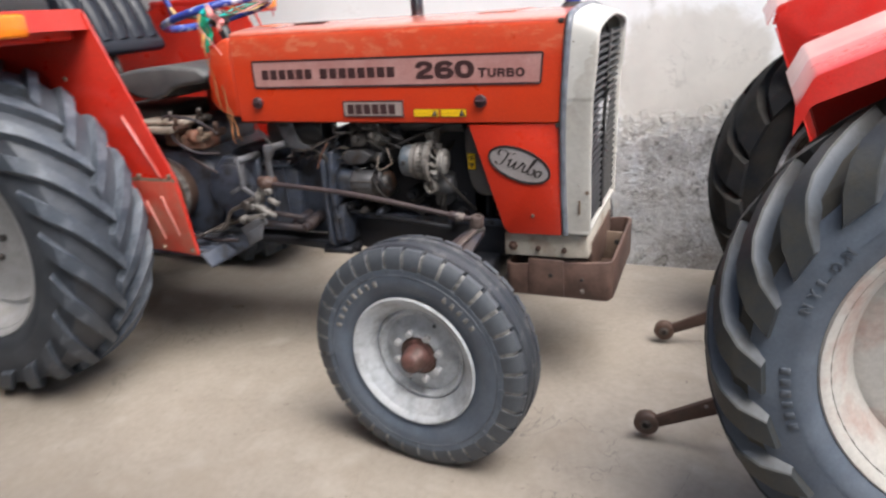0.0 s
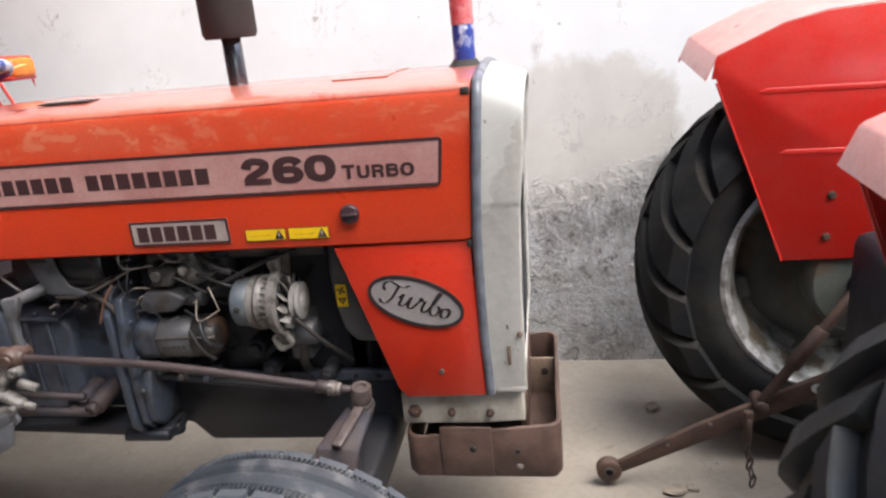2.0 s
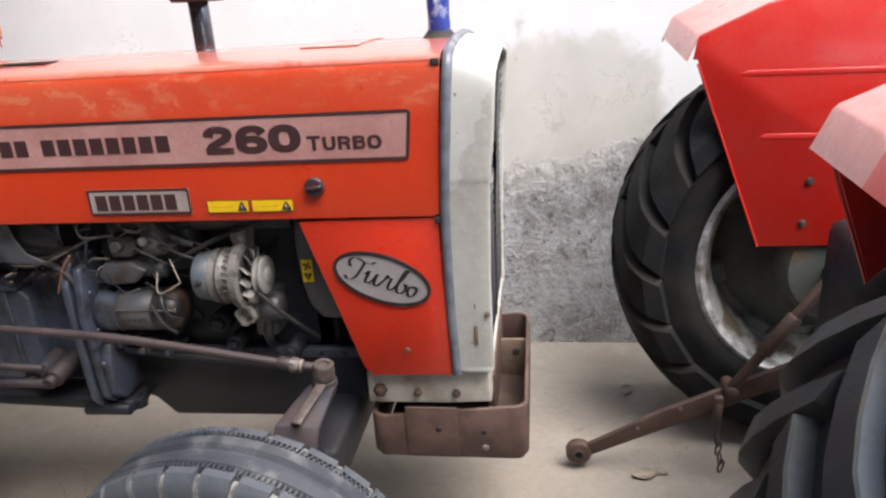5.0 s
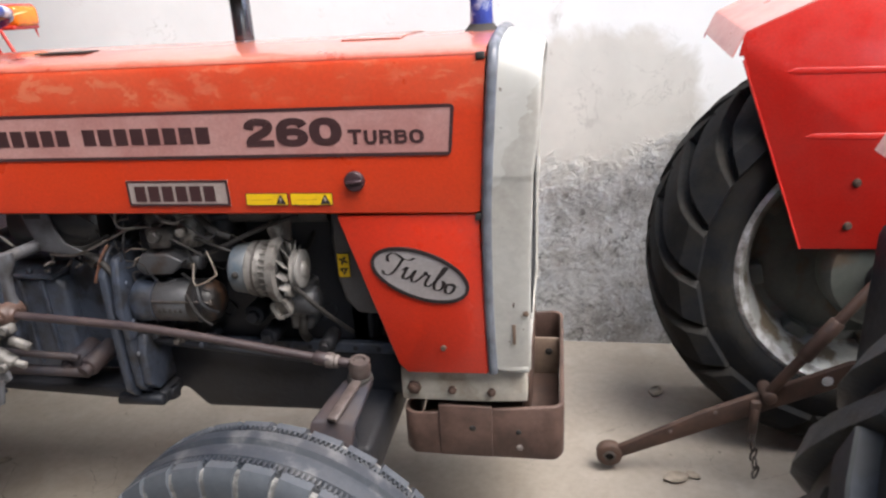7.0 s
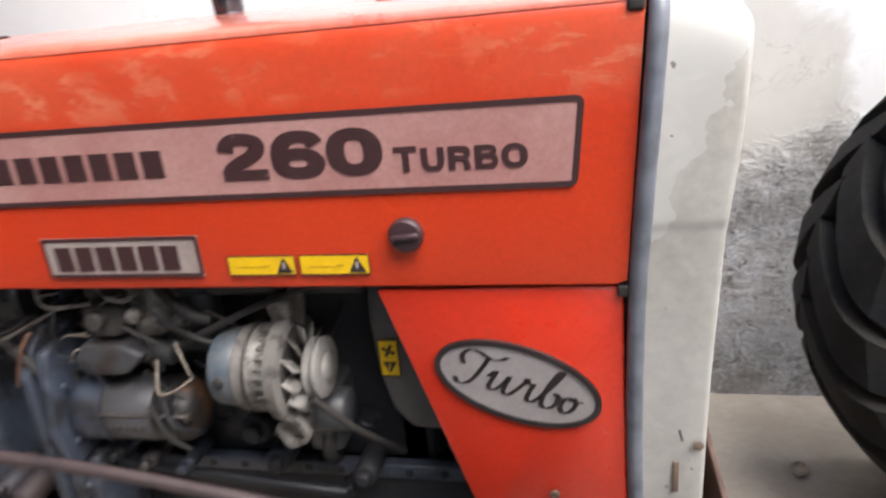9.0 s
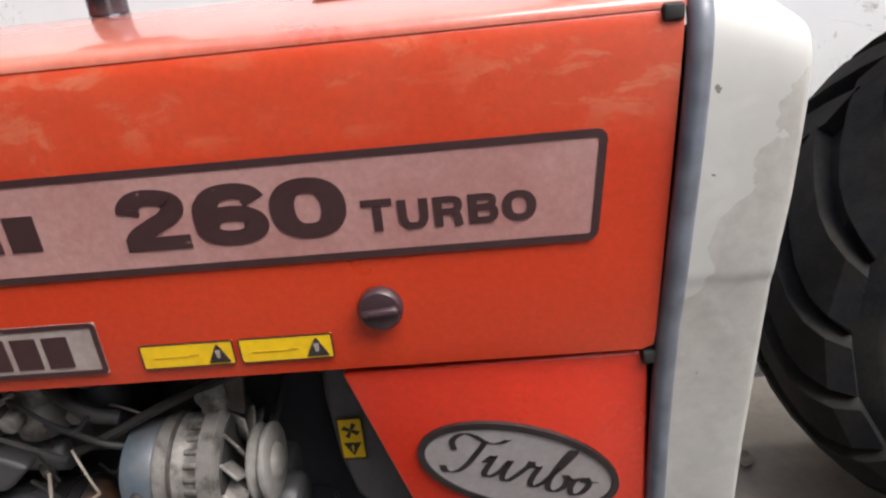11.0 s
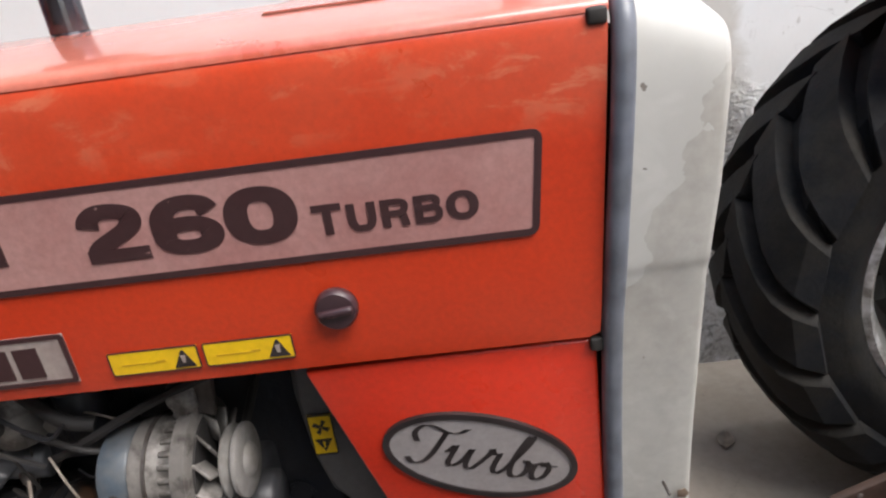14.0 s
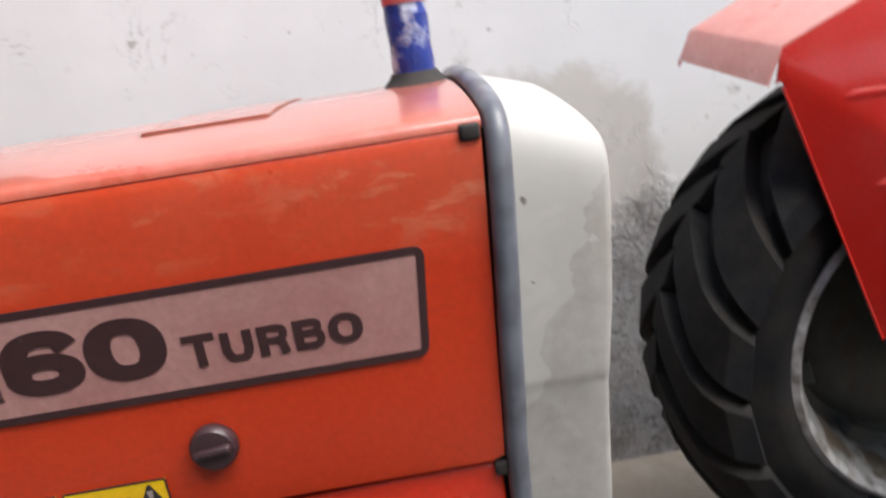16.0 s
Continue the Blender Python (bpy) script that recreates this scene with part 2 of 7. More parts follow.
ROD = material("drag_link_paint", (0.026, 0.019, 0.022), (0.040, 0.026, 0.026), 0.5, grain=90, blotch=14, bump=0.3, dust=0.14, dust_color=(0.15, 0.11, 0.10))
SHROUD = material("shroud_plastic", (0.105, 0.10, 0.10), (0.08, 0.076, 0.076), 0.5, grain=120, blotch=5, bump=0.08)
CREAMY = material("engine_top_cover", (0.070, 0.064, 0.060), (0.026, 0.023, 0.021), 0.55, grain=60, blotch=14, bump=0.4)
YELLOW = material("yellow_sticker", (0.78, 0.50, 0.008), (0.70, 0.43, 0.01), 0.4, grain=120, blotch=30, bump=0.03)
FAINT = material("faint_print", (0.52, 0.31, 0.012), (0.44, 0.25, 0.01), 0.4, grain=120, blotch=30, bump=0.0)
STRAP = material("grey_bracket_paint", (0.098, 0.102, 0.116), (0.050, 0.048, 0.050), 0.45, grain=90, blotch=16, bump=0.3, dust=0.2, dust_color=(0.2, 0.18, 0.16))
CHALKY = material("chalky_casting", (0.185, 0.172, 0.158), (0.050, 0.045, 0.042), 0.7, grain=80, blotch=40, bump=0.6, mix=0.52, spread=0.08, depth=0.005)
INK = material("sticker_black", (0.018, 0.014, 0.014), (0.03, 0.022, 0.022), 0.45, grain=100, blotch=20, bump=0.02)
DECAL = material("decal_silver", (0.45, 0.245, 0.225), (0.36, 0.155, 0.140), 0.34, metal=0.1, grain=160, blotch=7, bump=0.02, dust=0.12, mix=0.58, spread=0.14, dust_color=(0.50, 0.36, 0.34))
DECAL_INK = material("decal_dark", (0.043, 0.018, 0.019), (0.30, 0.17, 0.16), 0.45, grain=120, blotch=55, bump=0.02, mix=0.715, spread=0.02)
BADGE = material("badge_silver", (0.38, 0.35, 0.345), (0.32, 0.29, 0.285), 0.35, metal=0.2, grain=160, blotch=10, bump=0.02)
PLATE = material("plate_silver", (0.42, 0.36, 0.33), (0.33, 0.26, 0.24), 0.4, metal=0.2, grain=140, blotch=12, bump=0.03)
KNOB = material("knob_plastic", (0.045, 0.024, 0.028), (0.06, 0.034, 0.038), 0.36, grain=160, blotch=20, bump=0.05)
BLUE_FILM = material("blue_film", (0.028, 0.055, 0.28), (0.52, 0.58, 0.70), 0.16, grain=50, blotch=18, bump=0.6, mix=0.57, spread=0.06, depth=0.008)
RED_FILM = material("red_film", (0.52, 0.03, 0.05), (0.60, 0.20, 0.20), 0.25, grain=60, blotch=16, bump=0.4, depth=0.005)
GREEN_R = material("green_ribbon", (0.01, 0.26, 0.13), (0.01, 0.36, 0.24), 0.35, grain=90, blotch=20, bump=0.1)
TEAL_R = material("teal_ribbon", (0.01, 0.33, 0.36), (0.02, 0.42, 0.36), 0.35, grain=90, blotch=20, bump=0.1)
PINK_R = material("pink_ribbon", (0.75, 0.25, 0.28), (0.78, 0.42, 0.36), 0.4, grain=90, blotch=20, bump=0.1)
GOLD_R = material("gold_ribbon", (0.70, 0.45, 0.12), (0.75, 0.55, 0.3), 0.4, grain=90, blotch=20, bump=0.1)
STRING = material("dusty_string", (0.36, 0.15, 0.055), (0.25, 0.11, 0.05), 0.7, grain=90, blotch=20, bump=0.2)
ORANGE = material("amber_lens", (0.85, 0.24, 0.015), (0.75, 0.16, 0.01), 0.16, grain=60, blotch=8, bump=0.05, coat=0.5)
WHITE = material("white_emblem", (0.75, 0.76, 0.78), (0.65, 0.66, 0.68), 0.25, metal=0.4, grain=90, blotch=10, bump=0.02)
PIPE = material("dull_pipe", (0.30, 0.31, 0.34), (0.15, 0.15, 0.165), 0.12, metal=0.95, grain=60, blotch=6, bump=0.03)
COPPER = material("hub_paint", (0.16, 0.075, 0.066), (0.075, 0.040, 0.032), 0.5, grain=70, blotch=24, bump=0.4)
CARD = material("old_card_stack", (0.28, 0.24, 0.20), (0.17, 0.13, 0.10), 0.7, grain=60, blotch=14, bump=0.2)


def wall_material():
    """Whitewash that has flaked away from mottled cement low on the wall."""
    m = bpy.data.materials.new("limewashed_plaster")
    m.use_nodes = True
    n, l = m.node_tree.nodes, m.node_tree.links
    b = n["Principled BSDF"]
    coord = n.new("ShaderNodeTexCoord")
    def nz(scale, detail=6, rough=0.62, dist=0.0):
        t = n.new("ShaderNodeTexNoise")
        t.inputs["Scale"].default_value, t.inputs["Detail"].default_value, t.inputs["Roughness"].default_value, t.inputs["Distortion"].default_value = scale, detail, rough, dist
        l.new(coord.outputs["Object"], t.inputs["Vector"])
        return t.outputs[0]
    def rng(src, lo, hi, a=0.0, z=1.0):
        r = n.new("ShaderNodeMapRange")
        for i, v in zip((1, 2, 3, 4), (lo, hi, a, z)):
            r.inputs[i].default_value = v
        l.new(src, r.inputs[0])
        return r.outputs[0]
    def math_node(op, a, c):
        x = n.new("ShaderNodeMath")
        x.operation = op
        for i, v in enumerate((a, c)):
            if isinstance(v, (int, float)):
                x.inputs[i].default_value = v
            else:
                l.new(v, x.inputs[i])
        return x.outputs[0]
    def mix(f, a, c):
        x = n.new("ShaderNodeMix")
        x.data_type = "RGBA"
        l.new(f, x.inputs[0])
        for i, v in ((6, a), (7, c)):
            if isinstance(v, tuple):
                x.inputs[i].default_value = (*v, 1)
            else:
                l.new(v, x.inputs[i])
        return x.outputs[2]
    sep = n.new("ShaderNodeSeparateXYZ")
    l.new(coord.outputs["Object"], sep.inputs[0])
    # height above the ragged upper edge of the bare cement, which climbs towards the second tractor
    rise = math_node("ADD", rng(sep.outputs[0], -0.6, 0.35, 0.62, 0.78), rng(sep.outputs[0], 0.42, 0.62, 0.0, 0.12))
    ragged = math_node("ADD", rng(nz(2.6, 6, 0.6, 0.6), 0.3, 0.7, -0.16, 0.16), rng(nz(14, 6, 0.7, 0.9), 0.3, 0.7, -0.09, 0.09))
    edge = math_node("ADD", math_node("SUBTRACT", sep.outputs[2], rise), ragged)
    lime = mix(rng(nz(1.6, 5), 0.36, 0.66), (0.87, 0.88, 0.87), (0.79, 0.80, 0.79))
    vein = math_node("ABSOLUTE", math_node("SUBTRACT", nz(4.5, 7, 0.6, 1.4), 0.5), 0.0)
    sparse = rng(nz(2.3, 3), 0.54, 0.62)
    # a beige patch with a ragged edge: the wall's shaded part put into the whitewash colour
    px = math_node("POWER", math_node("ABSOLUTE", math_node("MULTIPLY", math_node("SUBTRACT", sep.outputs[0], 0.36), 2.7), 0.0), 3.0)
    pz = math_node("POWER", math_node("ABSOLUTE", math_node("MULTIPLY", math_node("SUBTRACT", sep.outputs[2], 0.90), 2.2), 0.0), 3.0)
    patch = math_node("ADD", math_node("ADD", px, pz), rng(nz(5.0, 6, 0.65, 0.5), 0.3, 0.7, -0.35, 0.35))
    shaded_beige = mix(rng(nz(3.4, 5, 0.6), 0.36, 0.64), (0.64, 0.62, 0.56), (0.54, 0.525, 0.475))
    lime = mix(rng(patch, 0.75, 1.15, 0.85, 0.0), lime, shaded_beige)
    lime = mix(math_node("MULTIPLY", rng(vein, 0.0, 0.006, 0.8, 0.0), sparse), lime, (0.34, 0.33, 0.31))
    lime = mix(math_node("MULTIPLY", rng(nz(9, 6, 0.7, 0.6), 0.60, 0.66), sparse), lime, (0.52, 0.51, 0.47))
    lime = mix(rng(nz(17, 4, 0.6, 0.3), 0.70, 0.73, 0.0, 0.8), lime, (0.40, 0.38, 0.34))
    cement = mix(rng(nz(3.2, 6, 0.65), 0.34, 0.64), (0.70, 0.71, 0.715), (0.47, 0.465, 0.45))
    cement = mix(rng(nz(2.1, 4, 0.6, 0.3), 0.50, 0.62, 0.0, 0.75), cement, (0.57, 0.61, 0.65))
    cement = mix(rng(nz(11.0, 6, 0.7, 0.9), 0.55, 0.66, 0.0, 0.6), cement, (0.58, 0.57, 0.55))
    cement = mix(rng(nz(4.2, 6, 0.66, 0.7), 0.50, 0.60, 0.0, 0.6), cement, (0.30, 0.285, 0.265))
    clumps = rng(nz(3.6, 4, 0.6), 0.42, 0.54)
    flake = nz(15.0, 5, 0.62, 1.6)
    rim = math_node("ABSOLUTE", math_node("SUBTRACT", flake, 0.52), 0.0)
    cement = mix(math_node("MULTIPLY", rng(rim, 0.0, 0.028, 0.35, 0.0), clumps), cement, (0.09, 0.08, 0.07))
    cement = mix(rng(nz(6.5, 7, 0.72, 0.4), 0.53, 0.64, 0.0, 0.5), cement, (0.33, 0.31, 0.285))
    cement = mix(rng(nz(13.0, 8, 0.7, 0.6), 0.56, 0.66, 0.0, 0.6), cement, (0.17, 0.162, 0.15))
    cement = mix(rng(nz(21.0, 6, 0.68, 1.2), 0.55, 0.64, 0.0, 0.7), cement, (0.64, 0.66, 0.68))
    cement = mix(math_node("MULTIPLY", rng(nz(30.0, 5, 0.7, 0.8), 0.56, 0.62), rng(nz(5.0, 3), 0.42, 0.56, 0.1, 0.7)), cement, (0.10, 0.095, 0.09))
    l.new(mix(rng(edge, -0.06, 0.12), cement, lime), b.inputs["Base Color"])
    b.inputs["Roughness"].default_value = 0.85
    bp = n.new("ShaderNodeBump")
    bp.inputs["Strength"].default_value, bp.inputs["Distance"].default_value = 0.8, 0.016
    raised = math_node("MULTIPLY", math_node("ADD", math_node("MULTIPLY", rng(flake, 0.47, 0.56), 0.35), math_node("MULTIPLY", nz(19.0, 8, 0.75, 0.2), 2.2)), rng(edge, -0.14, 0.10, 1.0, 0.0))
    l.new(math_node("ADD", math_node("ADD", raised, math_node("MULTIPLY", nz(7, 5, 0.6), rng(edge, -0.10, 0.15, 1.0, 0.10))), math_node("MULTIPLY", nz(70, 3), rng(edge, -0.10, 0.12, 0.14, 0.03))), bp.inputs["Height"])
    l.new(bp.outputs[0], b.inputs["Normal"])
    return m


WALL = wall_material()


def nose_material():
    """Silver paint on the nose: a cleaner pale coat above a ragged edge, dull cream-grey metal with stains below it."""
    m = material("grille_paint", (0.425, 0.418, 0.39), (0.365, 0.35, 0.318), 0.50, grain=50, blotch=6, bump=0.06, dust=0.16, spread=0.2, dust_color=(0.44, 0.39, 0.32), spec=0.3)
    n, l = m.node_tree.nodes, m.node_tree.links
    b = n["Principled BSDF"]
    coord, sep = n.new("ShaderNodeTexCoord"), n.new("ShaderNodeSeparateXYZ")
    l.new(coord.outputs["Object"], sep.inputs[0])
    def op(kind, a, c):
        x = n.new("ShaderNodeMath")
        x.operation = kind
        for i, v in enumerate((a, c)):
            if isinstance(v, (int, float)):
                x.inputs[i].default_value = v
            else:
                l.new(v, x.inputs[i])
        return x.outputs[0]
    def cover(mask, tint):
        x = n.new("ShaderNodeMix")
        x.data_type = "RGBA"
        l.new(mask, x.inputs[0])
        l.new(b.inputs["Base Color"].links[0].from_socket, x.inputs[6])
        x.inputs[7].default_value = (*tint, 1)
        l.new(x.outputs[2], b.inputs["Base Color"])
    def speck(scale, detail, lo, hi, most, distortion=0.0):
        t, r = n.new("ShaderNodeTexNoise"), n.new("ShaderNodeMapRange")
        t.inputs["Scale"].default_value, t.inputs["Detail"].default_value, t.inputs["Distortion"].default_value = scale, detail, distortion
        l.new(coord.outputs["Object"], t.inputs["Vector"])
        r.inputs[1].default_value, r.inputs[2].default_value, r.inputs[4].default_value = lo, hi, most
        l.new(t.outputs[0], r.inputs[0])
        return r.outputs[0]
    slope = op("MULTIPLY", op("SUBTRACT", sep.outputs[0], 1.045), 2.0)
    height = op("SUBTRACT", op("SUBTRACT", sep.outputs[2], 1.135), slope)
    ragged = op("ADD", height, op("MULTIPLY", speck(13.0, 7, 0.3, 0.7, 1.0, 0.4), 0.10))
    cover(op("MULTIPLY", op("GREATER_THAN", ragged, 0.05), 0.8), (0.445, 0.440, 0.415))
    cover(speck(7.0, 6, 0.46, 0.66, 0.45, 0.3), (0.41, 0.40, 0.37))
    cover(speck(16.0, 7, 0.54, 0.66, 0.35, 0.8), (0.52, 0.515, 0.49))
    cover(speck(22.0, 5, 0.66, 0.72, 0.5), (0.36, 0.32, 0.27))
    cover(speck(60.0, 3, 0.73, 0.75, 0.8), (0.10, 0.08, 0.065))
    return m


NOSE = nose_material()


def floor_material():
    """Dusty concrete with worn pale patches, brown stains, hair cracks and dark flecks."""
    m = material("dusty_concrete", (0.298, 0.258, 0.216), (0.238, 0.206, 0.172), 0.68, grain=38, blotch=1.8, bump=0.25, spread=0.18, depth=0.003, dust=0.35, dust_color=(0.345, 0.303, 0.254))
    n, l = m.node_tree.nodes, m.node_tree.links
    b = n["Principled BSDF"]
    coord = n.new("ShaderNodeTexCoord")
    def layer(scale, detail, distortion, lo, hi, most, tint, ridge=False):
        t = n.new("ShaderNodeTexNoise")
        t.inputs["Scale"].default_value, t.inputs["Detail"].default_value, t.inputs["Distortion"].default_value = scale, detail, distortion
        l.new(coord.outputs["Object"], t.inputs["Vector"])
        src = t.outputs[0]
        if ridge:
            c = n.new("ShaderNodeMath")
            c.operation = "COMPARE"
            c.inputs[1].default_value, c.inputs[2].default_value = 0.5, hi
            l.new(src, c.inputs[0])
            mask = n.new("ShaderNodeTexNoise")
            mask.inputs["Scale"].default_value = 1.3
            l.new(coord.outputs["Object"], mask.inputs["Vector"])
            k = n.new("ShaderNodeMapRange")
            k.inputs[1].default_value, k.inputs[2].default_value, k.inputs[4].default_value = 0.52, 0.60, most
            l.new(mask.outputs[0], k.inputs[0])
            f = n.new("ShaderNodeMath")
            f.operation = "MULTIPLY"
            l.new(c.outputs[0], f.inputs[0])
            l.new(k.outputs[0], f.inputs[1])
        else:
            f = n.new("ShaderNodeMapRange")
            f.inputs[1].default_value, f.inputs[2].default_value, f.inputs[4].default_value = lo, hi, most
            l.new(src, f.inputs[0])
        x = n.new("ShaderNodeMix")
        x.data_type = "RGBA"
        l.new(f.outputs[0], x.inputs[0])
        l.new(b.inputs["Base Color"].links[0].from_socket, x.inputs[6])
        x.inputs[7].default_value = (*tint, 1)
        l.new(x.outputs[2], b.inputs["Base Color"])
    layer(2.6, 6, 0.4, 0.54, 0.70, 0.55, (0.23, 0.19, 0.15))
    layer(4.5, 7, 0.3, 0.56, 0.74, 0.28, (0.44, 0.40, 0.35))
    layer(3.0, 6, 1.2, 0, 0.004, 0.7, (0.13, 0.115, 0.10), True)
    layer(26.0, 4, 0.5, 0.70, 0.74, 0.7, (0.12, 0.10, 0.085))
    return m


FLOOR = floor_material()
SLAB = material("unseen_roof_slab", (0.30, 0.29, 0.27), (0.24, 0.23, 0.22), 0.85, grain=30, blotch=2, bump=0.2)


# ---- mesh tools ----
def rounded(bm, r, seg=2, angle=30):
    """Round the sharp edges of a mesh."""
    es = [e for e in bm.edges if len(e.link_faces) == 2 and e.calc_face_angle(0) > radians(angle)]
    if es and r > 0:
        bmesh.ops.bevel(bm, geom=es, offset=r, segments=seg, profile=0.5, affect="EDGES", clamp_overlap=True)
    return bm


def box(x0, x1, y0, y1, z0, z1, r=0.004, seg=2):
    bm = bmesh.new()
    bmesh.ops.create_cube(bm, size=1.0)
    for v in bm.verts:
        v.co = Vector(((x0 + x1) / 2 + v.co.x * (x1 - x0), (y0 + y1) / 2 + v.co.y * (y1 - y0), (z0 + z1) / 2 + v.co.z * (z1 - z0)))
    return rounded(bm, r, seg)


def prism(points, axis, a, b, r=0.0, seg=2):
    """An outline in two coordinates pushed from a to b along an axis. Axis y takes (x, z), x takes (y, z), z takes (x, y)."""
    def at(p, q):
        return {"y": (p[0], q, p[1]), "x": (q, p[0], p[1]), "z": (p[0], p[1], q)}[axis]
    bm = bmesh.new()
    lo = [bm.verts.new(at(p, a)) for p in points]
    hi = [bm.verts.new(at(p, b)) for p in points]
    bm.faces.new(lo), bm.faces.new(hi[::-1])
    k = len(points)
    for i in range(k):
        bm.faces.new((lo[i], hi[i], hi[(i + 1) % k], lo[(i + 1) % k]))
    bmesh.ops.recalc_face_normals(bm, faces=bm.faces)
    return rounded(bm, r, seg)


def frame_of(d):
    """Two directions across d."""
    d = Vector(d).normalized()
    u = d.cross(Vector((0, 0, 1)) if abs(d.z) < 0.9 else Vector((1, 0, 0))).normalized()
    return u, d.cross(u).normalized()


def lathe(profile, origin=(0, 0, 0), axis=(0, 1, 0), n=32, closed=False):
    """Rings of (place along the axis, radius), turned round it."""
    bm, o, d = bmesh.new(), Vector(origin), Vector(axis).normalized()
    u, w = frame_of(d)
    rings = []
    for h, r in profile:
        if r < 1e-5:
            rings.append([bm.verts.new(o + d * h)])
        else:
            rings.append([bm.verts.new(o + d * h + (u * math.cos(2 * math.pi * i / n) + w * math.sin(2 * math.pi * i / n)) * r) for i in range(n)])
    pairs = list(zip(rings, rings[1:])) + ([(rings[-1], rings[0])] if closed else [])
    for a, b in pairs:
        for i in range(n):
            j = (i + 1) % n
            if len(a) == 1 and len(b) == 1:
                continue
            if len(a) == 1:
                bm.faces.new((a[0], b[i], b[j]))
            elif len(b) == 1:
                bm.faces.new((a[i], b[0], a[j]))
            else:
                bm.faces.new((a[i], b[i], b[j], a[j]))
    bmesh.ops.recalc_face_normals(bm, faces=bm.faces)
    return bm


def rod(a, b, r, r2=None, n=16, e=0.15):
    """A round bar with softened ends."""
    a, b = Vector(a), Vector(b)
    h, r2 = (b - a).length, r if r2 is None else r2
    c = min(r, r2) * e
    return lathe([(0, 0), (0, r - c), (c, r), (h - c, r2), (h, r2 - c), (h, 0)], a, b - a, n)


def bar(a, b, w, h, r=0.003):
    """A flat bar from a to b: w across, h upwards."""
    a, b = Vector(a), Vector(b)
    d = b - a
    u, v = frame_of(d)
    m = Matrix((u, v, d.normalized())).transposed().to_4x4()
    m.translation = a
    return moved(box(-w / 2, w / 2, -h / 2, h / 2, 0, d.length, r), m)


def smooth_path(points, k=6):
    pts = [Vector(p) for p in points]
    ext = [pts[0] * 2 - pts[1]] + pts + [pts[-1] * 2 - pts[-2]]
    out = []
    for i in range(1, len(ext) - 2):
        p0, p1, p2, p3 = ext[i - 1:i + 3]
        for s in range(k):
            t = s / k
            out.append(0.5 * (2 * p1 + (p2 - p0) * t + (2 * p0 - 5 * p1 + 4 * p2 - p3) * t * t + (3 * p1 - p0 - 3 * p2 + p3) * t ** 3))
    return out + [pts[-1]]


def tube(points, r, n=8, k=6, closed=False):
    """A hose or wire through the points."""
    path = smooth_path(points, k) if len(points) > 2 and not closed else [Vector(p) for p in points]
    bm, rings, u = bmesh.new(), [], None
    m = len(path)
    for i, p in enumerate(path):
        d = (path[(i + 1) % m] - path[i - 1]) if closed else (path[min(i + 1, m - 1)] - path[max(i - 1, 0)])
        d.normalize()
        u = frame_of(d)[0] if u is None else (u - d * u.dot(d)).normalized()
        w = d.cross(u)
        rings.append([bm.verts.new(p + (u * math.cos(2 * math.pi * j / n) + w * math.sin(2 * math.pi * j / n)) * r) for j in range(n)])
    for a, b in list(zip(rings, rings[1:])) + ([(rings[-1], rings[0])] if closed else []):
        for j in range(n):
            bm.faces.new((a[j], a[(j + 1) % n], b[(j + 1) % n], b[j]))
    if not closed:
        bm.faces.new(rings[0][::-1]), bm.faces.new(rings[-1])
    bmesh.ops.recalc_face_normals(bm, faces=bm.faces)
    return bm


def sheet(rows, thick, r=0.0):
    """A sheet of metal through a grid of points, with thickness."""
    bm = bmesh.new()
    grid = [[bm.verts.new(p) for p in row] for row in rows]
    for a, b in zip(grid, grid[1:]):
        for i in range(len(a) - 1):
            bm.faces.new((a[i], a[i + 1], b[i + 1], b[i]))
    bmesh.ops.recalc_face_normals(bm, faces=bm.faces)
    bmesh.ops.solidify(bm, geom=bm.faces[:], thickness=thick)
    bmesh.ops.recalc_face_normals(bm, faces=bm.faces)
    return rounded(bm, r, 2, 50)


def joined(*bms):
    """Several meshes as one."""
    out = bmesh.new()
    for b in bms:
        me = bpy.data.meshes.new("tmp")
        b.to_mesh(me)
        b.free()
        out.from_mesh(me)
        bpy.data.meshes.remove(me)
    return out


def moved(bm, m):
    bmesh.ops.transform(bm, matrix=m, verts=bm.verts)
    return bm


ORIGIN = {}


def thing(name, at, label, category, group="", kind=""):
    ob = new(name)
    ob.location, ob.empty_display_size = at, 0.1
    ORIGIN[ob.name] = Vector(at)
    return tagged(ob, label, category, group, kind)


def part(name, bm, mat, parent, label="", angle=48):
    """Links a mesh, given in the world's metres, as one part under a thing or a part."""
    o = ORIGIN[parent.name]
    moved(bm, Matrix.Translation(-o))
    me = bpy.data.meshes.new(name)
    bm.to_mesh(me)
    bm.free()
    me.materials.append(mat)
    me.shade_smooth()
    me.set_sharp_from_angle(angle=radians(angle))
    ob = new(name, me)
    ob.parent = parent
    ORIGIN[ob.name] = o
    return tagged(ob, label) if label else ob


def single(name, bm, mat, at, label, category, group="", kind="", angle=35):
    """Links a mesh as a top-level thing of its own."""
    moved(bm, Matrix.Translation(-Vector(at)))
    me = bpy.data.meshes.new(name)
    bm.to_mesh(me)
    bm.free()
    me.materials.append(mat)
    me.shade_smooth()
    me.set_sharp_from_angle(angle=radians(angle))
    ob = new(name, me)
    ob.location = at
    ORIGIN[ob.name] = Vector(at)
    return tagged(ob, label, category, group, kind)


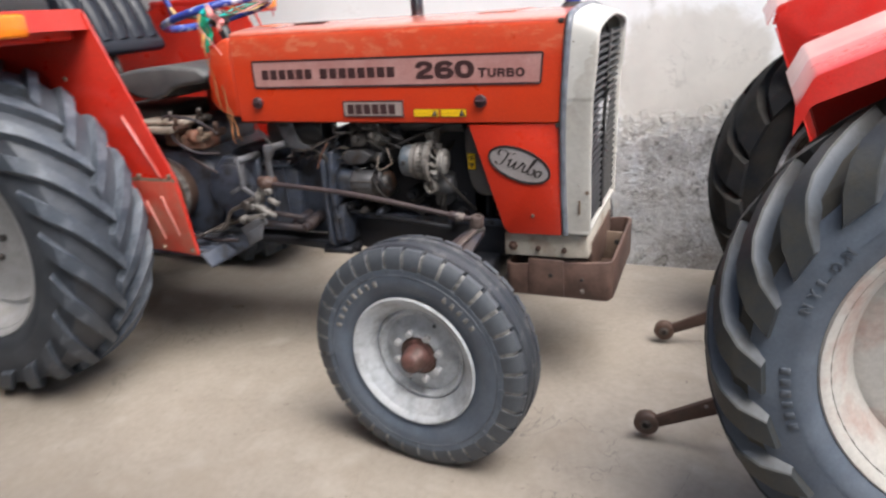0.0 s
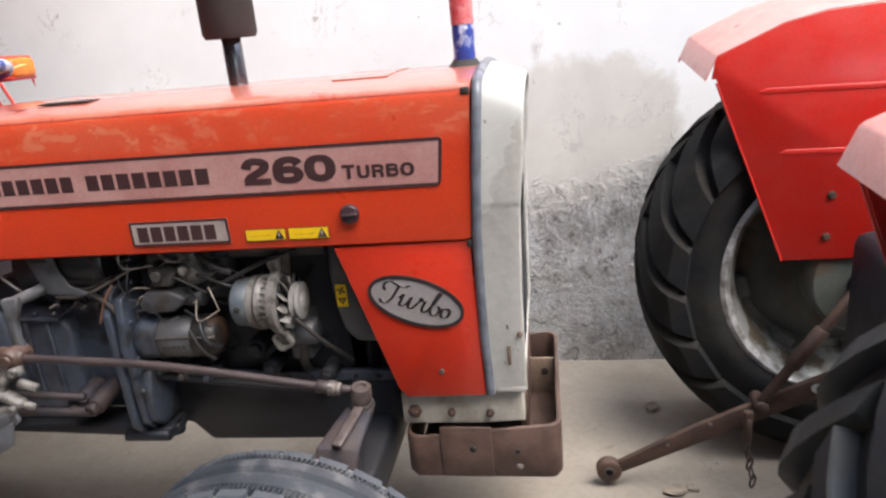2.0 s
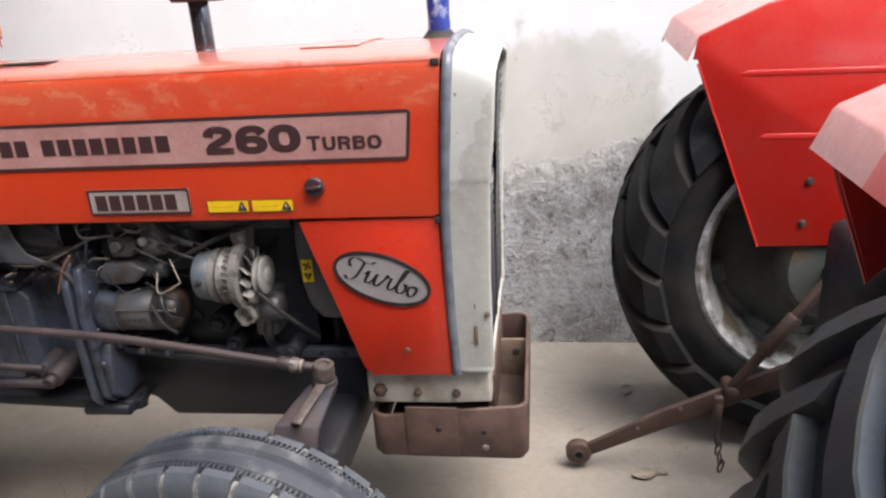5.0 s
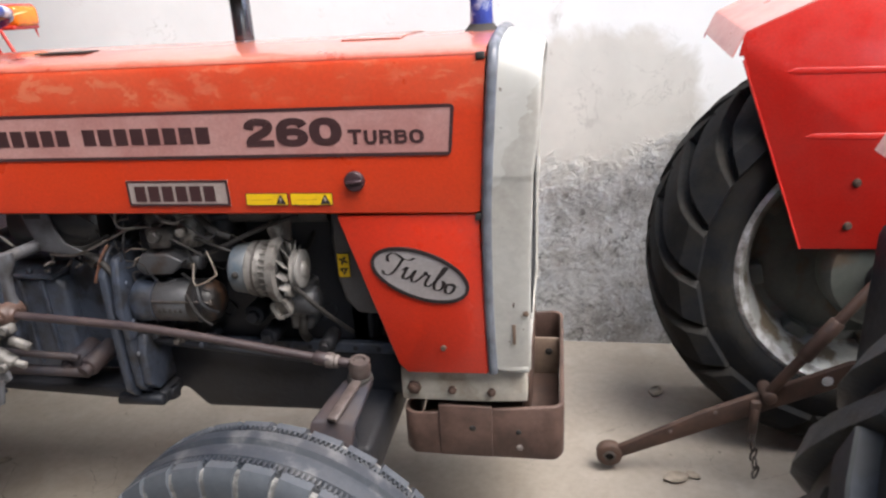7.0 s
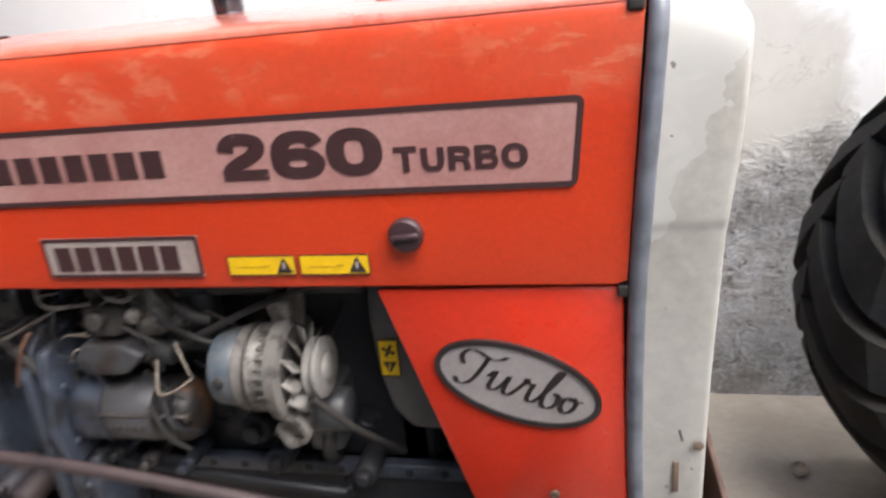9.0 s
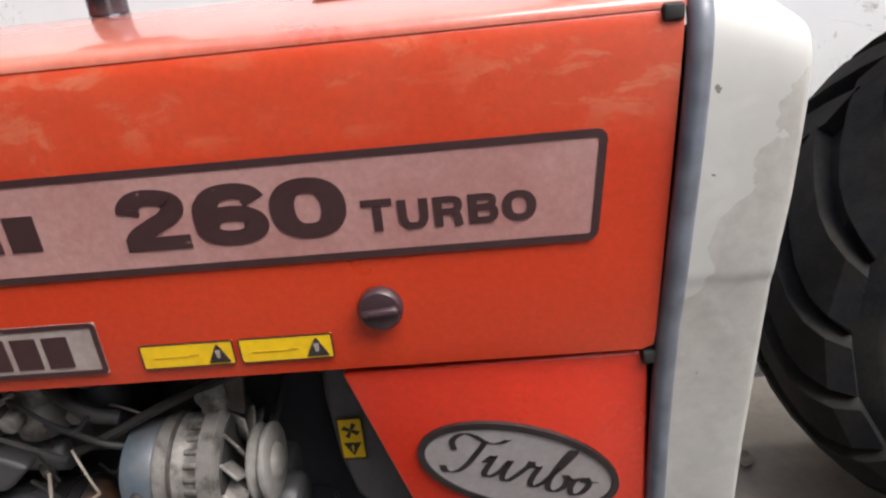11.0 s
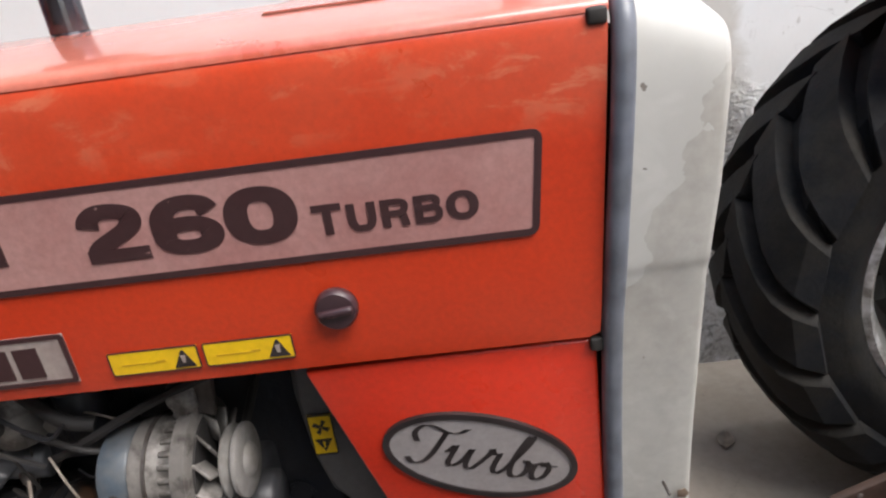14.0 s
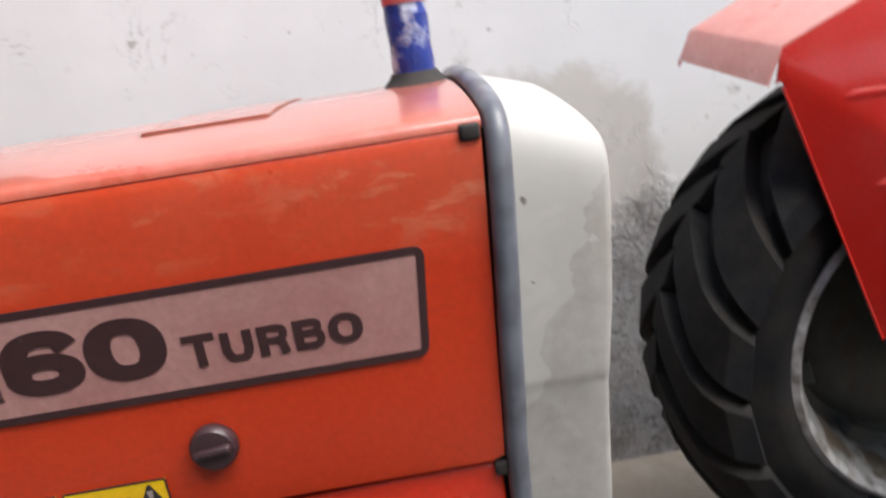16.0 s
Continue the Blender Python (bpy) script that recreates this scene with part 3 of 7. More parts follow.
def text_mesh(body, x0, x1, z0, z1, y, bold=0.0, shear=0.0, depth=0.0012, spacing=1.0, turn=0.0):
    """Words in the built-in font, fitted into a rectangle of the plane y, facing -y."""
    cu = bpy.data.curves.new("words", "FONT")
    cu.body, cu.size, cu.offset, cu.shear, cu.space_character = body, 1.0, bold, shear, spacing
    cu.resolution_u = 4
    ob = new("words", cu)
    me = bpy.data.meshes.new_from_object(ob.evaluated_get(bpy.context.evaluated_depsgraph_get()))
    bpy.data.objects.remove(ob)
    bpy.data.curves.remove(cu)
    bm = bmesh.new()
    bm.from_mesh(me)
    bpy.data.meshes.remove(me)
    xs, ys = [v.co.x for v in bm.verts], [v.co.y for v in bm.verts]
    ax, bx, ay, by = min(xs), max(xs), min(ys), max(ys)
    for v in bm.verts:
        v.co = Vector((x0 + (v.co.x - ax) / (bx - ax) * (x1 - x0), 0, z0 + (v.co.y - ay) / (by - ay) * (z1 - z0)))
    c = Vector(((x0 + x1) / 2, 0, (z0 + z1) / 2))
    moved(bm, Matrix.Translation(c + Vector((0, y, 0))) @ Matrix.Rotation(radians(turn), 4, "Y") @ Matrix.Translation(-c))
    out = bmesh.ops.extrude_face_region(bm, geom=bm.faces[:])
    for v in out["geom"]:
        if isinstance(v, bmesh.types.BMVert):
            v.co.y -= depth
    bmesh.ops.recalc_face_normals(bm, faces=bm.faces)
    return bm


def rect_ring(x0, x1, z0, z1, w, y0, y1, corner=0.008):
    """A flat frame with rounded corners in a plane y."""
    def outline(a, b, c, d, r):
        pts = []
        for cx, cz, s in ((b - r, d - r, 0), (a + r, d - r, 90), (a + r, c + r, 180), (b - r, c + r, 270)):
            pts += [(cx + r * math.cos(radians(s + k * 30)), cz + r * math.sin(radians(s + k * 30))) for k in range(4)]
        return pts
    return ring_of(outline(x0, x1, z0, z1, corner), outline(x0 + w, x1 - w, z0 + w, z1 - w, max(0.002, corner - w)), y0, y1)


def ring_of(o, i, y0, y1):
    bm = bmesh.new()
    k = len(o)
    v = [[bm.verts.new((p[0], y, p[1])) for p in s] for y in (y0, y1) for s in (o, i)]
    for a in range(k):
        b = (a + 1) % k
        for p, q in ((v[0], v[1]), (v[1], v[3]), (v[3], v[2]), (v[2], v[0])):
            bm.faces.new((p[a], p[b], q[b], q[a]))
    bmesh.ops.recalc_face_normals(bm, faces=bm.faces)
    return bm


# ---- wheels ----
def bend(profile, w):
    """The height of a profile of (w, r) at w."""
    for (a, ra), (b, rb) in zip(profile, profile[1:]):
        if a <= w <= b:
            return ra + (rb - ra) * (w - a) / (b - a)
    return profile[-1][1]


def field_tyre(R, width, bead, lug=0.036):
    """The carcass of a driven field tyre about the y axis, with bulging walls and raised bead rings."""
    h, c = width / 2, R - lug
    crown = [(-h * 0.98, c - 0.085), (-h * 0.86, c - 0.03), (-h * 0.5, c - 0.008), (0, c), (h * 0.5, c - 0.008), (h * 0.86, c - 0.03), (h * 0.98, c - 0.085)]
    wall = [(h * 1.02, c - 0.15), (h * 1.0, bead + 0.085), (h * 0.985, bead + 0.072), (h * 0.995, bead + 0.066), (h * 0.90, bead + 0.030), (h * 0.80, bead + 0.012), (h * 0.74, bead - 0.012), (h * 0.62, bead - 0.02)]
    return lathe([(-w, r) for w, r in wall[::-1]] + crown + wall, n=72, closed=True)


def field_lug(R, width, side, lug=0.036, broad=1.0, sweep=0.5):
    """One slanted tread bar with a flat top, from the crown over the shoulder to a square end on the wall."""
    h, c = width / 2, R - lug
    stations = ((-0.06, c, 0.0, 1.0), (0.22, c - 0.002, 0.04, 1.0), (0.48, c - 0.008, 0.10, 1.0), (0.72, c - 0.018, 0.20, 1.0), (0.87, c - 0.034, 0.42, 1.0), (0.955, c - 0.062, 0.72, 0.98), (1.0, c - 0.098, 1.15, 0.62))
    bm, rings, run = bmesh.new(), [], 0.0
    for i, (w, r, lean, tall) in enumerate(stations):
        if i:
            run += math.hypot((w - stations[i - 1][0]) * h, r - stations[i - 1][1])
        th = sweep * run / (h * 1.25) - 0.06
        half = (0.024 + 0.065 * run) * broad / R
        up, out = math.cos(lean) * lug * tall, math.sin(lean) * lug * tall
        ring = []
        for a, k in ((th - half * 1.24, -0.35), (th - half, 0.86), (th - half * 0.92, 1.0), (th + half * 0.92, 1.0), (th + half, 0.86), (th + half * 1.24, -0.35)):
            q = r + up * k
            ring.append(bm.verts.new((q * math.cos(a), side * (w * h + out * k), q * math.sin(a))))
        rings.append(ring)
    for a, b in zip(rings, rings[1:]):
        for j in range(5):
            # Only the first flank takes the paler, painted-lit material.
            bm.faces.new((a[j], a[j + 1], b[j + 1], b[j])).material_index = 1 if j == 0 else 0
    bm.faces.new(rings[0]), bm.faces.new(rings[-1])
    bmesh.ops.recalc_face_normals(bm, faces=bm.faces)
    return bm


def front_tyre(R, width, bead):
    """The carcass of a steering tyre about the y axis, with a raised band on the wall."""
    h = width / 2
    crown = [(-h * 0.93, R - 0.040), (-h * 0.80, R - 0.022), (-h * 0.4, R - 0.016), (0, R - 0.015), (h * 0.4, R - 0.016), (h * 0.80, R - 0.022), (h * 0.93, R - 0.040)]
    wall = [(h * 1.0, R - 0.065), (h * 1.03, (R + bead) / 2 + 0.02), (h * 1.005, (R + bead) / 2 + 0.012), (h * 1.02, (R + bead) / 2 - 0.01), (h * 0.97, bead + 0.04), (h * 0.93, bead + 0.036), (h * 0.84, bead + 0.012), (h * 0.74, bead - 0.006), (h * 0.6, bead - 0.012)]
    return lathe([(-w, r) for w, r in wall[::-1]] + crown + wall, n=80, closed=True)


def front_tread(R, width):
    """The ribbed running band of a steering tyre."""
    h = width / 2
    ribs = [(-0.66, 0.006), (-0.58, 0.012), (-0.50, 0.012), (-0.43, 0.002), (-0.14, 0.0), (-0.06, 0.009), (0.06, 0.009), (0.14, 0.0), (0.43, 0.002), (0.50, 0.012), (0.58, 0.012), (0.66, 0.006)]
    return lathe([(-h * 0.72, R - 0.030)] + [(h * w, R - d) for w, d in ribs] + [(h * 0.72, R - 0.030)], n=80, closed=True)


def shoulder_block(R, width, side):
    h, half = width / 2, 0.078
    bm, rings = bmesh.new(), []
    for w, r in ((0.60, R - 0.003), (0.80, R - 0.004), (0.95, R - 0.018), (1.040, R - 0.055), (1.0, R - 0.072)):
        rings.append([bm.verts.new((q * math.cos(a), side * h * w, q * math.sin(a))) for a, q in ((-half, r - 0.018), (-half * 0.95, r), (half * 0.95, r), (half, r - 0.018))])
    for a, b in zip(rings, rings[1:]):
        for j in range(3):
            bm.faces.new((a[j], a[j + 1], b[j + 1], b[j]))
    bm.faces.new(rings[0]), bm.faces.new(rings[-1])
    bmesh.ops.recalc_face_normals(bm, faces=bm.faces)
    return bm


def pieces(name, bm, mat, parent, m, angles, angle=35, flank=None):
    """Alike pieces on one mesh, each turned about the wheel's axis."""
    me = bpy.data.meshes.new(name)
    bm.to_mesh(me)
    bm.free()
    me.materials.append(mat)
    me.materials.append(flank or mat)
    me.shade_smooth()
    me.set_sharp_from_angle(angle=radians(angle))
    for a in angles:
        ob = new(name, me)
        ob.parent = parent
        ob.matrix_local = Matrix.Translation(-ORIGIN[parent.name]) @ m @ Matrix.Rotation(-a, 4, "Y")


def mount(bm, centre, steer=0.0, camber=0.0, spin=0.0):
    return moved(bm, pose(*centre, camber, 0, steer) @ Matrix.Rotation(radians(spin), 4, "Y"))


def rear_wheel(parent, centre, side, tyre_mat, rim_mat, spin=0.0, disc_mat=None, lug_mat=None, R=0.715, width=0.40, bead=0.405, lug=0.036, broad=1.0, sweep=0.5, edge=30, wall_mat=None, count=22, flank=None):
    """side: -1 where the outer face looks to -y."""
    s = side * min(1.0, width / 0.40)
    disc = lathe([(s * 0.165, bead + 0.018), (s * 0.172, bead + 0.012), (s * 0.165, bead - 0.004), (s * 0.10, bead - 0.03), (s * 0.02, bead - 0.055), (-s * 0.10, bead - 0.03), (-s * 0.165, bead - 0.004), (-s * 0.172, bead + 0.012), (-s * 0.165, bead + 0.018),
                  (-s * 0.15, bead - 0.01), (-s * 0.09, bead - 0.045), (s * 0.02, bead - 0.07), (s * 0.09, bead - 0.045), (s * 0.15, bead - 0.01)], n=56, closed=True)
    wheel = part("wheel", mount(field_tyre(R, width, bead, lug), centre, spin=spin), tyre_mat, parent, "rear wheel with lugged rubber field tyre")
    part("rim", mount(disc, centre, spin=spin), RIM_WORN if disc_mat else rim_mat, wheel, "steel wheel rim")
    if disc_mat:
        for q in (-s, s):
            lip = lathe([(q * 0.174, bead + 0.013), (q * 0.168, bead + 0.022), (q * 0.152, bead - 0.004), (q * 0.105, bead - 0.022), (q * 0.103, bead - 0.027), (q * 0.160, bead - 0.010), (q * 0.178, bead + 0.006)], n=56, closed=True)
            part("rim_lip", mount(lip, centre, spin=spin), rim_mat, wheel, "bare steel rim edge")
    for sd in (-1, 1):
        pieces("tread_lug", field_lug(R, width, sd, lug, broad, sweep), lug_mat or tyre_mat, wheel, pose(*centre) @ Matrix.Rotation(radians(spin), 4, "Y"), [2 * math.pi * (k + (0.5 if sd > 0 else 0)) / count for k in range(count)], edge, flank)
    if wall_mat:
        h, c = width / 2, R - lug
        for q in (-1, 1):
            ring = [(h * 0.945, c - 0.060), (h * 0.992, c - 0.088), (h * 1.014, c - 0.118), (h * 1.026, c - 0.15), (h * 1.016, (c - 0.15 + bead + 0.085) / 2), (h * 1.004, bead + 0.085), (h * 0.989, bead + 0.072), (h * 0.999, bead + 0.066), (h * 0.904, bead + 0.030), (h * 0.804, bead + 0.013), (h * 0.79, bead + 0.010)]
            back = [(w - 0.006, r) for w, r in ring[::-1]]
            part("side_wall", mount(lathe([(q * w, r) for w, r in ring + back], n=72, closed=True), centre, spin=spin), wall_mat, wheel, "smooth tyre wall, front light painted in as pale blue-grey")
    dish = lathe([(s * 0.02, bead - 0.062), (s * 0.035, bead - 0.09), (s * 0.012, bead - 0.15), (s * 0.03, 0.19), (s * 0.05, 0.15), (s * 0.05, 0.10), (s * 0.09, 0.085), (s * 0.10, 0.05), (s * 0.10, 0.0), (s * 0.0, 0.0), (s * 0.0, 0.10), (s * 0.02, 0.16), (-s * 0.002, bead - 0.15), (s * 0.02, bead - 0.09), (s * 0.0, bead - 0.062)], n=48)
    part("wheel_disc", mount(dish, centre, spin=spin), disc_mat or rim_mat, wheel)
    for k in range(8):
        a = 2 * math.pi * k / 8
        c = Vector((0.125 * math.cos(a), s * 0.05, 0.125 * math.sin(a)))
        part("wheel_nut", mount(rod(c, c + Vector((0, s * 0.022, 0)), 0.015, n=6), centre, spin=spin), STEEL, wheel)
    for k in range(8):
        a = 2 * math.pi * (k + 0.5) / 8
        c = Vector(((bead - 0.075) * math.cos(a), -s * 0.02, (bead - 0.075) * math.sin(a)))
        b = moved(box(-0.035, 0.035, -0.03, 0.03, -0.02, 0.02, 0.005), Matrix.Translation(c) @ Matrix.Rotation(-a + math.pi / 2, 4, "Y"))
        part("rim_lug", mount(b, centre, spin=spin), disc_mat or rim_mat, wheel)
    return wheel


def front_wheel(parent, centre, side, steer, camber, R=0.386, width=0.168, bead=0.213):
    s = side
    rim = lathe([(s * 0.078, bead + 0.012), (s * 0.084, bead + 0.006), (s * 0.078, bead - 0.006), (s * 0.055, bead - 0.016), (s * 0.03, bead - 0.04), (-s * 0.03, bead - 0.04), (-s * 0.055, bead - 0.016), (-s * 0.078, bead - 0.006), (-s * 0.084, bead + 0.006), (-s * 0.078, bead + 0.012),
                 (-s * 0.06, bead - 0.024), (-s * 0.03, bead - 0.05), (s * 0.03, bead - 0.05), (s * 0.06, bead - 0.024)], n=56, closed=True)
    wheel = part("wheel", mount(front_tyre(R, width, bead), centre, steer, camber), TYRE_WALL_LIT, parent, "front wheel with dusty grey ribbed tyre")
    part("tread_band", mount(front_tread(R, width), centre, steer, camber), TYRE_FRONT, wheel)
    part("rim", mount(rim, centre, steer, camber), RIM_F, wheel, "pale grey painted wheel rim")
    for sd in (-1, 1):
        pieces("tread_block", shoulder_block(R, width, sd), TYRE_BLOCK, wheel, pose(*centre, camber, 0, steer), [2 * math.pi * k / 34 for k in range(34)])
    for q in (-1, 1):
        h = width / 2
        packed = [(h * 0.62, R - 0.014), (h * 0.80, R - 0.013), (h * 0.94, R - 0.027), (h * 1.020, R - 0.058), (h * 0.99, R - 0.062), (h * 0.90, R - 0.040), (h * 0.60, R - 0.026)]
        part("packed_dust", mount(lathe([(q * w, r) for w, r in packed], n=80, closed=True), centre, steer, camber), SLOT_DUST, wheel, "pale dust packed between the tread blocks")
    for sd in (-1, 1):
        teeth = []
        for k in range(240):
            a = 2 * math.pi * k / 240
            teeth.append(moved(box(-0.0018, 0.0018, -0.0060, 0.0060, -0.014, -0.0018, 0), Matrix.Translation((R * math.cos(a), sd * width * 0.275, R * math.sin(a))) @ Matrix.Rotation(math.pi / 2 - a, 4, "Y")))
        part("tread_teeth", mount(joined(*teeth), centre, steer, camber), TYRE_FRONT, wheel)
    dish = lathe([(s * 0.012, bead - 0.046), (s * 0.026, bead - 0.058), (s * 0.026, bead - 0.066), (s * 0.004, bead - 0.078), (s * 0.014, 0.10), (s * 0.030, 0.085), (s * 0.030, 0.0), (s * 0.012, 0.0), (s * 0.012, 0.085), (-s * 0.012, bead - 0.078), (s * 0.004, bead - 0.05)], n=56)
    part("wall_ring", mount(lathe([(s * width * 0.508, 0.303), (s * width * 0.520, 0.3015), (s * width * 0.520, 0.2995), (s * width * 0.508, 0.298)], n=80, closed=True), centre, steer, camber), TYRE_OLD, wheel)
    for k in range(13):
        a = radians(112 + 7.0 * k) if k < 8 else radians(60 - 6.0 * (k - 8))
        b = moved(box(-0.0065, 0.0065, -0.002, 0.002, -0.010, 0.010, 0.001, 1), Matrix.Translation((0.279 * math.cos(a), s * width * 0.508, 0.279 * math.sin(a))) @ Matrix.Rotation(math.pi / 2 - a, 4, "Y"))
        part("tyre_bar", mount(b, centre, steer, camber), SLOT_DUST, wheel, "pale scuffed raised mark")
    part("wheel_disc", mount(dish, centre, steer, camber), RIM_F, wheel)
    part("hub_cap", mount(lathe([(s * 0.025, 0.058), (s * 0.034, 0.058), (s * 0.038, 0.046), (s * 0.060, 0.042), (s * 0.064, 0.037), (s * 0.088, 0.035), (s * 0.097, 0.028), (s * 0.101, 0.015), (s * 0.102, 0.0)], n=28), centre, steer, camber), COPPER, wheel, "rusty pink hub cap")
    part("hub_grime", mount(lathe([(s * 0.0305, 0.030), (s * 0.0315, 0.058), (s * 0.030, 0.066)], n=40), centre, steer, camber), RUST, wheel, "rusty ring round the hub")
    for k in range(8):
        a = 2 * math.pi * k / 8 + 0.3
        c = Vector((0.081 * math.cos(a), s * 0.024, 0.081 * math.sin(a)))
        part("wheel_nut", mount(rod(c, c + Vector((0, s * 0.024, 0)), 0.0125, n=6), centre, steer, camber), RIM, wheel)
    for k in range(2):
        a = 1.1 + k * math.pi
        c = Vector((0.118 * math.cos(a), s * 0.0075, 0.118 * math.sin(a)))
        part("bolt_hole", mount(rod(c, c + Vector((0, s * 0.003, 0)), 0.006, n=12), centre, steer, camber), BLACK_M, wheel)
    return wheel


# ---- the place ----
WY = 1.44
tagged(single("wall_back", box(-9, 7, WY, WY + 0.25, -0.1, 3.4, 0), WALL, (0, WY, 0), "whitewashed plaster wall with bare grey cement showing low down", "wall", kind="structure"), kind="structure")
single("floor", box(-9, 7, -12, WY, -0.2, 0, 0), FLOOR, (0, 0, 0), "pale dusty concrete floor with faint stains", "floor", kind="structure")
single("ground", box(-60, 60, -70, -12, -0.3, -0.02, 0), FLOOR, (0, -20, 0), "pale dusty yard ground", "ground", kind="structure")
# Both side walls are added out of view to enclose the light.
single("unseen_wall_left", box(-9.25, -9, -6, WY + 0.25, -0.1, 3.4, 0), WALL, (-9, 0, 0), "unseen added side wall in whitewashed plaster", "wall", kind="structure")
single("unseen_wall_right", box(7, 7.25, -6, WY + 0.25, -0.1, 3.4, 0), WALL, (7, 0, 0), "unseen added side wall in whitewashed plaster", "wall", kind="structure")

# Added behind the camera; the opening's width limits the light from the front.
single("unseen_wall_front", joined(box(-9.25, 1.6, -6.25, -6.0, -0.1, 3.4, 0), box(6.6, 7.25, -6.25, -6.0, -0.1, 3.4, 0), box(1.6, 6.6, -6.25, -6.0, 3.05, 3.4, 0)), WALL, (0, -6, 0), "unseen added front wall, its opening sized to limit frontal light", "wall", kind="structure")
# Added out of view: the slab's edges set how much sky reaches the left.
single("ceiling", joined(box(-9.25, 7.25, -6.25, -2.45, 3.4, 3.6, 0), box(-9.25, -1.38, -2.45, WY + 0.25, 3.4, 3.6, 0)), SLAB, (0, -3, 3.4), "unseen added roof slab that cuts off part of the sky light", "ceiling", kind="structure")

# ---- the tractor beside the wall ----
YC = 0.32
tractor = thing("tractor", (-1.0, YC, 0), "orange-red farm tractor with silver grille and dusty paint", "tractor")


def hood_top_z(y):
    d = abs(y - YC) / 0.32
    return 1.411 - 0.022 * d ** 2.2


LID = [(0.0068, 1.3795), (0.0075, 1.3850), (0.0115, 1.3890)] + [(y, hood_top_z(y)) for y in [0.02 + (2 * YC - 0.04) * k / 14 for k in range(15)]] + [(2 * YC - 0.0115, 1.3890), (2 * YC - 0.0075, 1.3850), (2 * YC - 0.0068, 1.3795)]


# bonnet: side sheets and a crowned lid that overlaps them
def side_sheet(near):
    f = (lambda y: y) if near else (lambda y: 2 * YC - y)
    prof = [(0.012, 1.052), (0.002, 1.058), (0.0, 1.075), (-0.001, 1.15), (0.0, 1.25), (0.001, 1.31), (0.002, 1.340), (0.003, 1.356), (0.0045, 1.367), (0.0066, 1.3765), (0.0100, 1.3818), (0.018, 1.385), (0.032, 1.387)]
    rows = [[(x, f(y), z) for y, z in prof] for x in (-1.262, -1.25, -0.8, -0.4, 0.0)] + [[(0.020 + 0.06 * (z - 1.2), f(y), z + (0.005 if z < 1.07 else 0)) for y, z in prof]]
    return sheet(rows, 0.003)


hood = part("hood_lid", sheet([[(x, y, z) for y, z in LID] for x in (-1.262, -0.8, -0.4, 0.0, 0.032)], 0.004), RED_TOP_SHEEN, tractor, "orange-red dusty bonnet lid, wall reflection put into its paler colour")
part("hood_side", side_sheet(True), RED, tractor, "orange-red bonnet side with scuffed paint, painted-in sheen and decals")
part("hood_side", side_sheet(False), RED, tractor)
part("flap_joint", sheet([[(x + 0.03 * max(0, (y - 0.167)) * (-1 if x < -0.28 else 0), y, hood_top_z(y) + 0.0012) for y in (0.168, 0.25, 0.32, 0.39, 0.452)] for x in (-0.310, -0.25, -0.172)], 0.001), RUST_O, hood)
part("filler_flap", sheet([[(x + 0.03 * max(0, (y - 0.17)) * (-1 if x < -0.28 else 0), y, hood_top_z(y) + 0.0030) for y in (0.17, 0.25, 0.32, 0.39, 0.45)] for x in (-0.308, -0.302, -0.25, -0.180, -0.174)], 0.0028), RED_TOP_SHEEN, hood, "small rectangular flap in the bonnet lid")
part("vent_slot", moved(box(-1.06, -0.93, 0.14, 0.20, 0, 0.003, 0.001), Matrix.Translation((0, 0, hood_top_z(0.17) + 0.001))), BLACK_M, hood)
part("clip", box(0.012, 0.030, 0.001, 0.02, 1.369, 1.384, 0.003), BLACK_M, hood, "black rubber clip")
part("clip", box(0.001, 0.014, 0.001, 0.012, 1.040, 1.055, 0.002), BLACK_M, hood)
# rear cowl and dash
cowl = part("cowl", prism([(-1.268, 1.07), (-1.268, 1.375), (-1.30, 1.372), (-1.375, 1.33), (-1.40, 1.22), (-1.40, 1.13), (-1.36, 1.09), (-1.30, 1.072)], "y", 0.005, 2 * YC - 0.005, 0.012), RED, tractor, "red instrument cowl behind the bonnet")
part("dash_panel", box(-1.418, -1.40, 0.06, 2 * YC - 0.06, 1.13, 1.30, 0.006), BLACK_M, cowl)
# catches on the bonnet side
for kx in (-0.2535, -1.166):
    k = part("catch_knob", joined(lathe([(0, 0.0), (0, 0.019), (-0.003, 0.0222), (-0.011, 0.0222), (-0.0145, 0.0195), (-0.0155, 0.0)], (kx, -0.001, 1.1300), n=28),
             moved(box(-0.018, 0.018, -0.022, -0.010, -0.004, 0.004, 0.003), Matrix.Translation((kx, 0, 1.1300)) @ Matrix.Rotation(radians(-6), 4, "Y"))), KNOB, tractor, "dark plastic bonnet catch")
# long decal
X0, X1, Z0, Z1 = -1.174, -0.033, 1.1825, 1.2870


def leaning(bm):
    """The front end of the long decal leans with the bonnet's front edge."""
    for v in bm.verts:
        if v.co.x > -0.2:
            v.co.x -= 0.10 * (Z1 - v.co.z)
    return bm


decal = part("decal", leaning(box(X0 + 0.003, X1 - 0.003, -0.0028, -0.0012, Z0 + 0.003, Z1 - 0.003, 0)), DECAL, tractor, "faded silver decal with dark border and lettering")
part("decal_border", leaning(rect_ring(X0, X1, Z0, Z1, 0.0072, -0.0036, -0.002, 0.010)), DECAL_INK, decal)


